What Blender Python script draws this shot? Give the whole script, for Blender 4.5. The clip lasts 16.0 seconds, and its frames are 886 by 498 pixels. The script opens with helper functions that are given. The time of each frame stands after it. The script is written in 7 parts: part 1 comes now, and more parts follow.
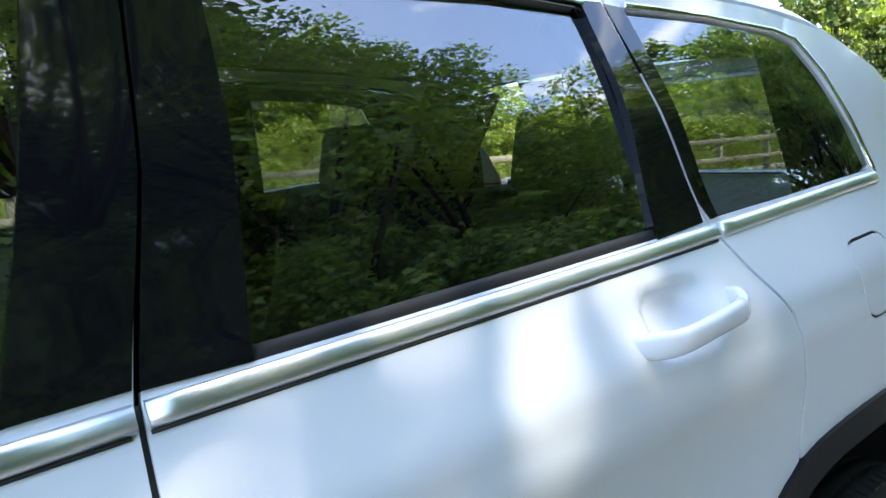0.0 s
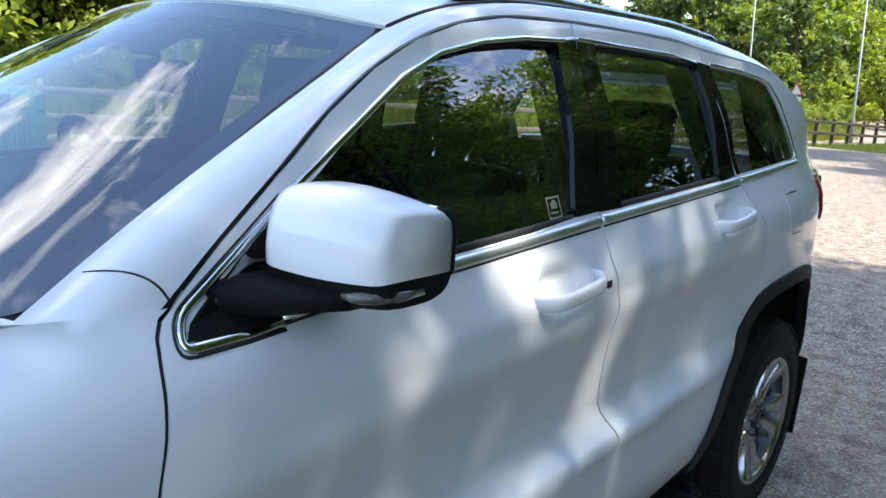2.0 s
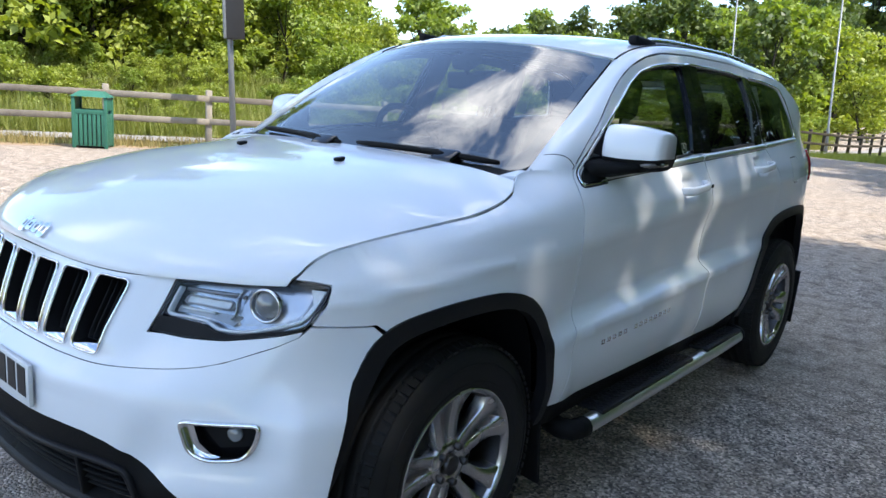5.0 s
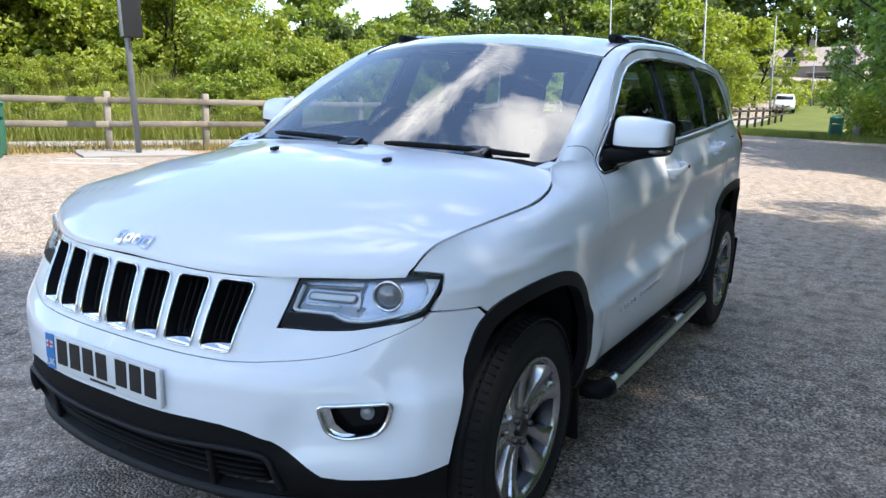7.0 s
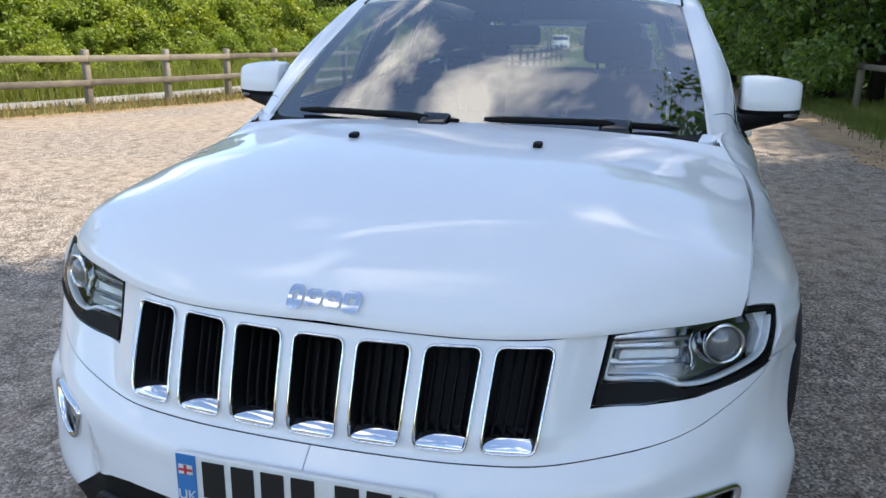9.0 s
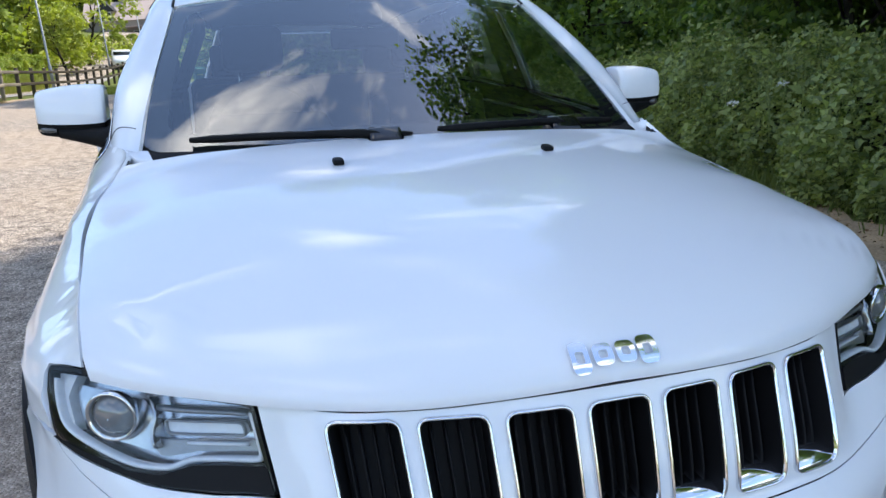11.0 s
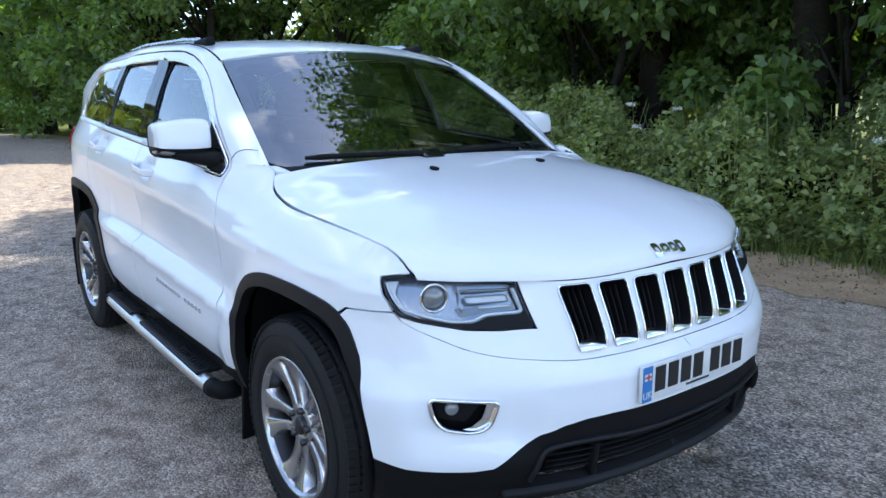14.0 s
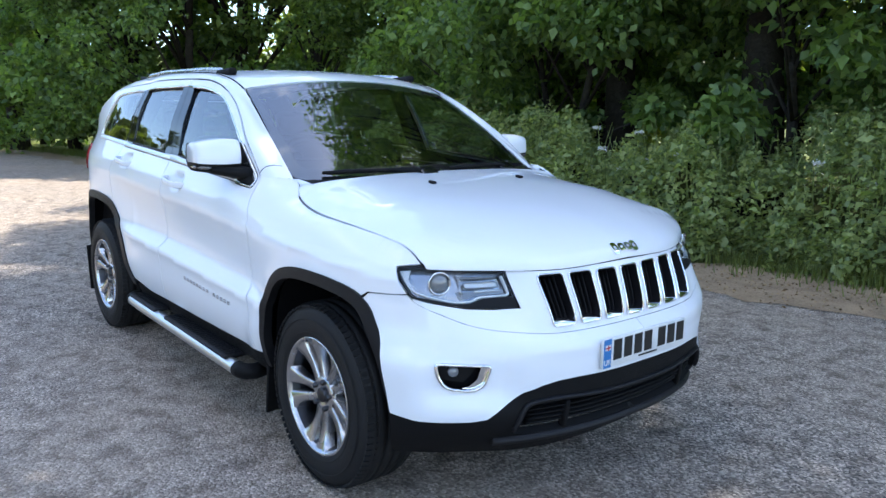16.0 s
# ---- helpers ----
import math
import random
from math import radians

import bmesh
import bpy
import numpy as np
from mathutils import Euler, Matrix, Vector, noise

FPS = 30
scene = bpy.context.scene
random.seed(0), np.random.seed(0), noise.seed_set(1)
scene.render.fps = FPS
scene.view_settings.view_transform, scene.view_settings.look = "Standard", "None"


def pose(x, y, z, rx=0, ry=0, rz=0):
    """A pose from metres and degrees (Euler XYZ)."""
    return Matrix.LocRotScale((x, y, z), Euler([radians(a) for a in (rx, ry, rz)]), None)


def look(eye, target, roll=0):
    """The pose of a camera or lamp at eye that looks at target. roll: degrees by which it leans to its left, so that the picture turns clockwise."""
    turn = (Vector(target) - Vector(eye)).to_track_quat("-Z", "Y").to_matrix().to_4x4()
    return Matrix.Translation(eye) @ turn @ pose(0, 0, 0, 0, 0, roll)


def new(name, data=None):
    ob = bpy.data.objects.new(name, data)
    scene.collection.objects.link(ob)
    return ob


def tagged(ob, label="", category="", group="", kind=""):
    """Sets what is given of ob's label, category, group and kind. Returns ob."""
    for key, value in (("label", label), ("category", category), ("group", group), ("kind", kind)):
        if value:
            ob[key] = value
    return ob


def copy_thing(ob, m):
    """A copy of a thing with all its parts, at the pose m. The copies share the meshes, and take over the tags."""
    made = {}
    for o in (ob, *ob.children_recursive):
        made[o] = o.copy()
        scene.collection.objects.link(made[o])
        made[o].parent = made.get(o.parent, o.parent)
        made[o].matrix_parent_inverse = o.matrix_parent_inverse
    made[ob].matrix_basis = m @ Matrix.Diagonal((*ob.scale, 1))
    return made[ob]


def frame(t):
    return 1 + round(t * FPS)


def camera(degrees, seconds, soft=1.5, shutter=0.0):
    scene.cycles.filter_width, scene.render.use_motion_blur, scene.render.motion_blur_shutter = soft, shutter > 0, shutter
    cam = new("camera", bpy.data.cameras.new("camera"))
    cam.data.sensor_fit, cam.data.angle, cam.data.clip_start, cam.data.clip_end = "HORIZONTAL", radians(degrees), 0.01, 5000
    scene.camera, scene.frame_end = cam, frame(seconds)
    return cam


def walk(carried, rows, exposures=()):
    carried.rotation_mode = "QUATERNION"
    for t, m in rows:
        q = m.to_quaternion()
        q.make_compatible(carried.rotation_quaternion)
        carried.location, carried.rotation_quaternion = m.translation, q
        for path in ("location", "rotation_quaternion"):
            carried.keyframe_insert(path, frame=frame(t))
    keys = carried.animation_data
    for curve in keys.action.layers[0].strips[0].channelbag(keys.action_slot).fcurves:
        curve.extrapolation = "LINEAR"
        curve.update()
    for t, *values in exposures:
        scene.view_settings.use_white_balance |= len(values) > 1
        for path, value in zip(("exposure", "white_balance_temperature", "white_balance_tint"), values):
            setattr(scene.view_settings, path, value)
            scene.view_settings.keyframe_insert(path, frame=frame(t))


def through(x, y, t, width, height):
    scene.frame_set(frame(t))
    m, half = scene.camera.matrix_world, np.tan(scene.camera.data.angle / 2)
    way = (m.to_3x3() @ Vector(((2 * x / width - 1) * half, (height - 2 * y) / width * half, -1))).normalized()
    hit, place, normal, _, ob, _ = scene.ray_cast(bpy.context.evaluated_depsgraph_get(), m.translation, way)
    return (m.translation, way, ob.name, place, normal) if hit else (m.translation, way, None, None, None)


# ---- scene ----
from mathutils import geometry

cam = camera(61.17, 16.0)
# seconds, eye, yaw, pitch, roll; the car stands at the origin and points along +x
PATH = [
    (0.0, -0.006, 1.482, 1.462, 141.51, -8.39, 3.62),
    (0.3, 0.188, 1.519, 1.517, 138.59, -11.27, 0.77),
    (0.5, 0.342, 1.484, 1.538, 135.66, -13.61, -1.86),
    (1.0, 0.710, 1.528, 1.534, 133.30, -12.34, -1.62),
    (1.5, 1.035, 1.637, 1.535, 132.38, -13.08, -3.12),
    (2.0, 1.309, 1.714, 1.542, 132.08, -12.60, -3.51),
    (2.5, 1.643, 1.750, 1.507, 132.14, -11.72, -3.54),
    (3.0, 1.911, 1.803, 1.503, 131.81, -10.79, -3.83),
    (3.5, 2.216, 1.963, 1.490, 131.96, -10.87, -4.63),
    (4.0, 2.485, 2.040, 1.475, 131.75, -11.06, -4.64),
    (4.2, 2.628, 2.061, 1.450, 131.63, -11.23, -4.49),
    (6.3, 3.432, 2.217, 1.477, 126.33, -12.04, -2.95),
    (6.5, 3.478, 2.125, 1.463, 125.06, -11.83, -2.63),
    (7.0, 3.577, 1.856, 1.481, 121.85, -12.23, -2.11),
    (7.5, 3.517, 1.532, 1.456, 119.02, -13.02, -1.49),
    (8.0, 3.432, 1.229, 1.490, 115.79, -14.29, -1.28),
    (8.5, 3.474, 0.883, 1.489, 111.17, -15.08, -1.30),
    (9.0, 3.481, 0.564, 1.501, 105.26, -15.77, -1.03),
    (9.5, 3.278, 0.286, 1.476, 98.20, -16.52, -0.36),
    (10.0, 3.151, 0.105, 1.498, 89.64, -16.94, 0.38),
    (10.2, 3.110, -0.017, 1.475, 85.90, -16.67, 0.55),
    (12.3, 3.368, -1.294, 1.505, 58.83, -13.51, 1.06),
    (12.5, 3.374, -1.385, 1.510, 57.09, -13.50, 0.59),
    (13.0, 3.500, -1.578, 1.500, 55.10, -13.06, 0.19),
    (13.5, 3.595, -1.737, 1.506, 54.07, -12.47, -0.05),
    (14.0, 3.645, -1.939, 1.498, 52.87, -11.87, 0.08),
    (14.5, 3.702, -2.127, 1.504, 51.54, -11.38, -0.28),
    (15.0, 3.822, -2.229, 1.500, 50.73, -11.00, -0.69),
    (15.5, 3.958, -2.326, 1.518, 50.37, -10.78, -0.86),
    (16.0, 4.009, -2.368, 1.530, 50.58, -10.41, -0.60),
]
EXPOSURES = [(0.0, 2.9, 6800, 10), (0.6, 2.75, 6700, 10), (1.5, 2.18, 6700, 10), (4.0, 1.80, 6600, 10), (7.0, 1.80, 6700, 10), (9.0, 1.44, 7100, 10), (12.5, 1.65, 6500, 10), (16.0, 1.95, 6450, 10)]
walk(cam, [(t, pose(x, y, z, 90 + pitch, roll, yaw)) for t, x, y, z, yaw, pitch, roll in PATH], EXPOSURES)


# ---- light ----
SUN_AZIMUTH, SUN_HEIGHT = radians(-17.0), radians(57.0)
sun_way = Vector((math.sin(SUN_AZIMUTH) * math.cos(SUN_HEIGHT), math.cos(SUN_AZIMUTH) * math.cos(SUN_HEIGHT), math.sin(SUN_HEIGHT)))
sun = new("sun", bpy.data.lights.new("sun", "SUN"))
sun.data.energy, sun.data.angle, sun.data.color = 2.7, radians(0.55), (1.0, 0.95, 0.86)
sun.matrix_world = look(sun_way * 60, (0, 0, 0))

world = bpy.data.worlds.new("sky")
world.use_nodes = True
scene.world = world
wn, wl = world.node_tree.nodes, world.node_tree.links
sky = wn.new("ShaderNodeTexSky")
sky.sky_type, sky.sun_disc = "NISHITA", False
sky.sun_elevation, sky.sun_rotation = SUN_HEIGHT, SUN_AZIMUTH
sky.air_density, sky.dust_density, sky.ozone_density = 0.9, 0.25, 2.4
w_co = wn.new("ShaderNodeTexCoord")
w_map = wn.new("ShaderNodeMapping")
w_map.inputs["Scale"].default_value = (1.0, 1.0, 2.2)
w_map.inputs["Location"].default_value = (3.1, 1.7, 0.4)
w_noise = wn.new("ShaderNodeTexNoise")
w_noise.inputs["Scale"].default_value, w_noise.inputs["Detail"].default_value, w_noise.inputs["Roughness"].default_value = 2.6, 10, 0.58
w_noise.inputs["Distortion"].default_value = 0.5
w_ramp = wn.new("ShaderNodeValToRGB")
w_ramp.color_ramp.elements[0].position, w_ramp.color_ramp.elements[1].position = 0.54, 0.70
w_mix = wn.new("ShaderNodeMix")
w_mix.data_type = "RGBA"
w_mix.inputs[7].default_value = (9.0, 9.1, 9.4, 1)
wl.new(w_co.outputs["Generated"], w_map.inputs["Vector"])
wl.new(w_map.outputs[0], w_noise.inputs["Vector"])
wl.new(w_noise.outputs["Fac"], w_ramp.inputs["Fac"])
wl.new(w_ramp.outputs["Color"], w_mix.inputs[0])
wl.new(sky.outputs[0], w_mix.inputs[6])
wl.new(w_mix.outputs[2], wn["Background"].inputs["Color"])
wn["Background"].inputs["Strength"].default_value = 0.135

# ---- materials ----


def surface(name, color, rough=0.5, metal=0.0, coat=0.0, other=None, scale=6.0, fine=60.0, bump=0.0, bump_scale=None, island=0.0, spec=0.5, rough_vary=0.1, per_object=0.0):
    """A surface with two scales of colour change, uneven gloss and fine relief."""
    m = bpy.data.materials.new(name)
    m.use_nodes = True
    n, l = m.node_tree.nodes, m.node_tree.links
    b = n["Principled BSDF"]
    b.inputs["Metallic"].default_value, b.inputs["Coat Weight"].default_value = metal, coat
    b.inputs["Coat Roughness"].default_value, b.inputs["Specular IOR Level"].default_value = 0.03, spec
    other = other or tuple(c * 0.8 for c in color)
    co = n.new("ShaderNodeTexCoord")
    big, small = n.new("ShaderNodeTexNoise"), n.new("ShaderNodeTexNoise")
    big.inputs["Scale"].default_value, big.inputs["Detail"].default_value = scale, 5
    small.inputs["Scale"].default_value, small.inputs["Detail"].default_value = fine, 6
    for t in (big, small):
        l.new(co.outputs["Object"], t.inputs["Vector"])
    add = n.new("ShaderNodeMath")
    add.operation = "MULTIPLY_ADD"
    add.inputs[1].default_value = 0.5
    half = n.new("ShaderNodeMath")
    half.operation = "MULTIPLY"
    half.inputs[1].default_value = 0.5
    l.new(small.outputs["Fac"], half.inputs[0])
    l.new(big.outputs["Fac"], add.inputs[0])
    l.new(half.outputs[0], add.inputs[2])
    last = add.outputs[0]
    if island or per_object:
        info = n.new("ShaderNodeNewGeometry") if island else n.new("ShaderNodeObjectInfo")
        mul = n.new("ShaderNodeMath")
        mul.operation = "MULTIPLY_ADD"
        mul.inputs[1].default_value, = (island or per_object,)
        off = n.new("ShaderNodeMath")
        off.operation = "SUBTRACT"
        off.inputs[1].default_value = 0.5
        l.new(info.outputs["Random Per Island" if island else "Random"], off.inputs[0])
        l.new(off.outputs[0], mul.inputs[0])
        l.new(last, mul.inputs[2])
        last = mul.outputs[0]
    ramp = n.new("ShaderNodeValToRGB")
    ramp.color_ramp.elements[0].position, ramp.color_ramp.elements[1].position = 0.3, 0.7
    ramp.color_ramp.elements[0].color, ramp.color_ramp.elements[1].color = (*other, 1), (*color, 1)
    l.new(last, ramp.inputs["Fac"])
    l.new(ramp.outputs["Color"], b.inputs["Base Color"])
    rr = n.new("ShaderNodeMapRange")
    rr.inputs["To Min"].default_value, rr.inputs["To Max"].default_value = max(0.0, rough - rough_vary / 2), min(1.0, rough + rough_vary / 2)
    l.new(big.outputs["Fac"], rr.inputs["Value"])
    l.new(rr.outputs[0], b.inputs["Roughness"])
    if bump:
        bt = n.new("ShaderNodeTexNoise")
        bt.inputs["Scale"].default_value, bt.inputs["Detail"].default_value = bump_scale or fine, 4
        l.new(co.outputs["Object"], bt.inputs["Vector"])
        bp = n.new("ShaderNodeBump")
        bp.inputs["Strength"].default_value, bp.inputs["Distance"].default_value = 1.0, bump
        l.new(bt.outputs["Fac"], bp.inputs["Height"])
        l.new(bp.outputs[0], b.inputs["Normal"])
    return m


def glazing(name, tint, base=0.06, gloss=1.0):
    """A pane: tinted see-through with a clear reflection that grows towards grazing."""
    m = bpy.data.materials.new(name)
    m.use_nodes = True
    n, l = m.node_tree.nodes, m.node_tree.links
    n.remove(n["Principled BSDF"])
    tr, gl, mx, lw = n.new("ShaderNodeBsdfTransparent"), n.new("ShaderNodeBsdfGlossy"), n.new("ShaderNodeMixShader"), n.new("ShaderNodeLayerWeight")
    tr.inputs["Color"].default_value, gl.inputs["Roughness"].default_value = (*tint, 1), 0.01
    gl.inputs["Color"].default_value = (gloss, gloss, gloss, 1)
    lw.inputs["Blend"].default_value = 0.5
    pw, ma = n.new("ShaderNodeMath"), n.new("ShaderNodeMath")
    pw.operation, ma.operation = "POWER", "MULTIPLY_ADD"
    pw.inputs[1].default_value, ma.inputs[1].default_value, ma.inputs[2].default_value = 5.0, 1.0 - base, base
    l.new(lw.outputs["Facing"], pw.inputs[0])
    l.new(pw.outputs[0], ma.inputs[0])
    l.new(ma.outputs[0], mx.inputs[0])
    l.new(tr.outputs[0], mx.inputs[1])
    l.new(gl.outputs[0], mx.inputs[2])
    l.new(mx.outputs[0], n["Material Output"].inputs["Surface"])
    return m


white_paint = surface("white_paint", (0.78, 0.80, 0.83), 0.55, coat=1.0, other=(0.76, 0.775, 0.80), scale=2.0, fine=900, spec=0.2, rough_vary=0.05)
black_plastic = surface("black_plastic", (0.006, 0.006, 0.007), 0.6, spec=0.14, other=(0.006, 0.006, 0.006), scale=9, fine=400, bump=0.0006, bump_scale=700)
arch_plastic = surface("arch_plastic", (0.009, 0.009, 0.011), 0.5, spec=0.25, other=(0.006, 0.006, 0.007), scale=12, fine=300, bump=0.0005, bump_scale=600)
gloss_black = surface("gloss_black", (0.006, 0.006, 0.008), 0.035, coat=0.0, scale=4, fine=200, rough_vary=0.03)
# black of the rubber seals, and of strips that imitate shaded panel gaps
seal_and_gap_black = surface("seal_and_gap_black", (0.012, 0.012, 0.012), 0.7, scale=20, fine=300)
tyre_rubber = surface("tyre_rubber", (0.014, 0.014, 0.015), 0.6, spec=0.25, other=(0.009, 0.009, 0.009), scale=14, fine=220, bump=0.0008, bump_scale=500)
chrome = surface("chrome", (0.82, 0.83, 0.85), 0.08, metal=1.0, other=(0.74, 0.75, 0.77), scale=10, fine=300, rough_vary=0.06)
trim_bright = surface("trim_bright", (0.86, 0.87, 0.88), 0.36, metal=1.0, other=(0.80, 0.81, 0.83), scale=10, fine=300, rough_vary=0.06)
alloy = surface("alloy", (0.60, 0.60, 0.61), 0.26, metal=1.0, other=(0.46, 0.46, 0.47), scale=9, fine=180, rough_vary=0.15)
alloy_inner = surface("alloy_inner", (0.09, 0.09, 0.10), 0.35, metal=1.0, other=(0.06, 0.06, 0.06), scale=9, fine=120)
dark_steel = surface("dark_steel", (0.10, 0.09, 0.085), 0.5, metal=0.8, scale=14, fine=160)
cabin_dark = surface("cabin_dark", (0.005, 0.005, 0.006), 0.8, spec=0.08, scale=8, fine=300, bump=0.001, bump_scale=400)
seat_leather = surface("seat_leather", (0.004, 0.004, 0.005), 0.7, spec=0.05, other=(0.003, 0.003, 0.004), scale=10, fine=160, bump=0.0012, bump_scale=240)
headlining = surface("headlining", (0.06, 0.06, 0.06), 0.9, scale=6, fine=300)
clear_glass = glazing("clear_glass", (0.58, 0.64, 0.62), 0.17)
screen_glass = glazing("screen_glass", (0.78, 0.86, 0.85), 0.19)
privacy_glass = glazing("privacy_glass", (0.42, 0.47, 0.45), 0.17)
lamp_glass = glazing("lamp_glass", (0.93, 0.95, 0.96), 0.04, 0.6)
red_lens = surface("red_lens", (0.30, 0.008, 0.012), 0.1, coat=1.0, scale=8, fine=200)
amber_lens = surface("amber_lens", (0.13, 0.12, 0.115), 0.12, coat=0.8, other=(0.05, 0.045, 0.04), scale=30, fine=300)
lamp_silver = surface("lamp_silver", (0.56, 0.57, 0.59), 0.22, metal=1.0, other=(0.36, 0.37, 0.39), scale=12, fine=90)
lamp_white = surface("lamp_white", (0.76, 0.78, 0.80), 0.2, coat=0.5, scale=12, fine=90)
lamp_grey = surface("lamp_grey", (0.30, 0.305, 0.315), 0.3, metal=0.7, scale=12, fine=90)
lens_glass = surface("lens_glass", (0.16, 0.17, 0.18), 0.05, coat=1.0, scale=12, fine=90, spec=0.8)
step_metal = surface("step_metal", (0.80, 0.80, 0.80), 0.34, metal=1.0, other=(0.66, 0.66, 0.66), scale=8, fine=160, rough_vary=0.1)
lamp_black = surface("lamp_black", (0.006, 0.006, 0.007), 0.6, spec=0.2, scale=12, fine=200)
plate_white = surface("plate_white", (0.74, 0.75, 0.74), 0.35, coat=0.3, scale=20, fine=300)
plate_ink = surface("plate_ink", (0.012, 0.012, 0.012), 0.4, scale=20, fine=300)
plate_blue = surface("plate_blue", (0.03, 0.20, 0.52), 0.35, coat=0.3, scale=20, fine=300)
plate_red = surface("plate_red", (0.55, 0.05, 0.06), 0.4, scale=20, fine=300)

# ---- mesh helpers ----


def obj(name, bm, material, parent=None, label="", smooth=True):
    me = bpy.data.meshes.new(name)
    bm.to_mesh(me)
    bm.free()
    if smooth:
        for p in me.polygons:
            p.use_smooth = True
    at = me.attributes.get("true_normal")
    if at:
        nv = np.zeros(len(me.vertices) * 3, np.float32)
        at.data.foreach_get("vector", nv)
        me.attributes.remove(at)
        me.normals_split_custom_set_from_vertices(nv.reshape(-1, 3).tolist())
    for mm in (material if isinstance(material, (list, tuple)) else [material]):
        me.materials.append(mm)
    ob = new(name, me)
    ob.parent = parent
    if label:
        tagged(ob, label)
    return ob


def part(name, bm, material, parent, label="", smooth=True):
    return obj(name, bm, material, parent, label, smooth)


PLUMB = pose(0, 0, 0, 2.9, 1.3, 0)      # the plumb line, seen from the sloping car park


def empty(name, label, category, group="", kind="", at=(0, 0, 0), turn=0.0, plumb=False):
    ob = new(name)
    ob.matrix_basis = Matrix.Translation(at) @ (PLUMB if plumb else Matrix()) @ pose(0, 0, 0, 0, 0, turn)
    return tagged(ob, label, category, group, kind)


def add_box(bm, size, m=Matrix(), bevel=0.0, segments=2):
    r = bmesh.ops.create_cube(bm, size=1.0, matrix=m @ Matrix.Diagonal((*size, 1)))
    if bevel:
        edges = list({e for v in r["verts"] for e in v.link_edges})
        bmesh.ops.bevel(bm, geom=edges, offset=bevel, segments=segments, affect="EDGES", profile=0.6)
    return bm


def box(size, m=Matrix(), bevel=0.0, segments=2):
    return add_box(bmesh.new(), size, m, bevel, segments)


def add_tube(bm, pts, radius, sides=10, cap=True):
    """A round bar along pts; radius a number or one for each point."""
    pts = [Vector(p) for p in pts]
    rings = []
    for i, p in enumerate(pts):
        d = (pts[min(i + 1, len(pts) - 1)] - pts[max(i - 1, 0)]).normalized()
        a = d.orthogonal().normalized() if i == 0 else (side - d * side.dot(d)).normalized()
        side = a
        b = d.cross(a)
        r = radius[i] if isinstance(radius, (list, tuple)) else radius
        rings.append([bm.verts.new(p + (a * math.cos(2 * math.pi * k / sides) + b * math.sin(2 * math.pi * k / sides)) * r) for k in range(sides)])
    for r0, r1 in zip(rings, rings[1:]):
        for k in range(sides):
            bm.faces.new((r0[k], r0[(k + 1) % sides], r1[(k + 1) % sides], r1[k]))
    if cap:
        bm.faces.new(rings[0][::-1])
        bm.faces.new(rings[-1])
    return bm


def tube(pts, radius, sides=10):
    return add_tube(bmesh.new(), pts, radius, sides)


def add_lathe(bm, profile, m=Matrix(), sides=48, closed=False):
    """Turns a profile of (radius, along) round the y axis."""
    rings = []
    for k in range(sides):
        a = 2 * math.pi * k / sides
        rings.append([bm.verts.new(m @ Vector((r * math.cos(a), h, r * math.sin(a)))) for r, h in profile])
    n = len(profile)
    for k in range(sides):
        r0, r1 = rings[k], rings[(k + 1) % sides]
        for i in range(n if closed else n - 1):
            j = (i + 1) % n
            bm.faces.new((r0[i], r1[i], r1[j], r0[j]))
    return bm


def spline(knots):
    """A smooth curve through (u, values...): returns f(us) -> array (n, values)."""
    k = np.array(knots, float)
    u, p = k[:, 0], k[:, 1:]
    m = np.zeros_like(p)
    d = (p[1:] - p[:-1]) / (u[1:] - u[:-1])[:, None]
    m[0], m[-1] = d[0], d[-1]
    if len(u) > 2:
        h = (u[1:] - u[:-1])[:, None]
        m[1:-1] = (d[:-1] * h[1:] + d[1:] * h[:-1]) / (h[1:] + h[:-1])
        m[1:-1][d[:-1] * d[1:] <= 0] *= 0.25

    def f(x):
        x = np.atleast_1d(np.asarray(x, float))
        i = np.clip(np.searchsorted(u, x, side="right") - 1, 0, len(u) - 2)
        hh = u[i + 1] - u[i]
        s = ((x - u[i]) / hh)
        out, s = s, np.clip(s, 0, 1)
        s1, h1 = s[:, None], hh[:, None]
        v = (2 * s1**3 - 3 * s1**2 + 1) * p[i] + (s1**3 - 2 * s1**2 + s1) * h1 * m[i] + (-2 * s1**3 + 3 * s1**2) * p[i + 1] + (s1**3 - s1**2) * h1 * m[i + 1]
        lo, hi = (out < 0)[:, None], (out > 1)[:, None]
        v = np.where(lo, p[i] + (out[:, None] * h1) * m[i], v)
        v = np.where(hi, p[i + 1] + ((out[:, None] - 1) * h1) * m[i + 1], v)
        return v
    return f


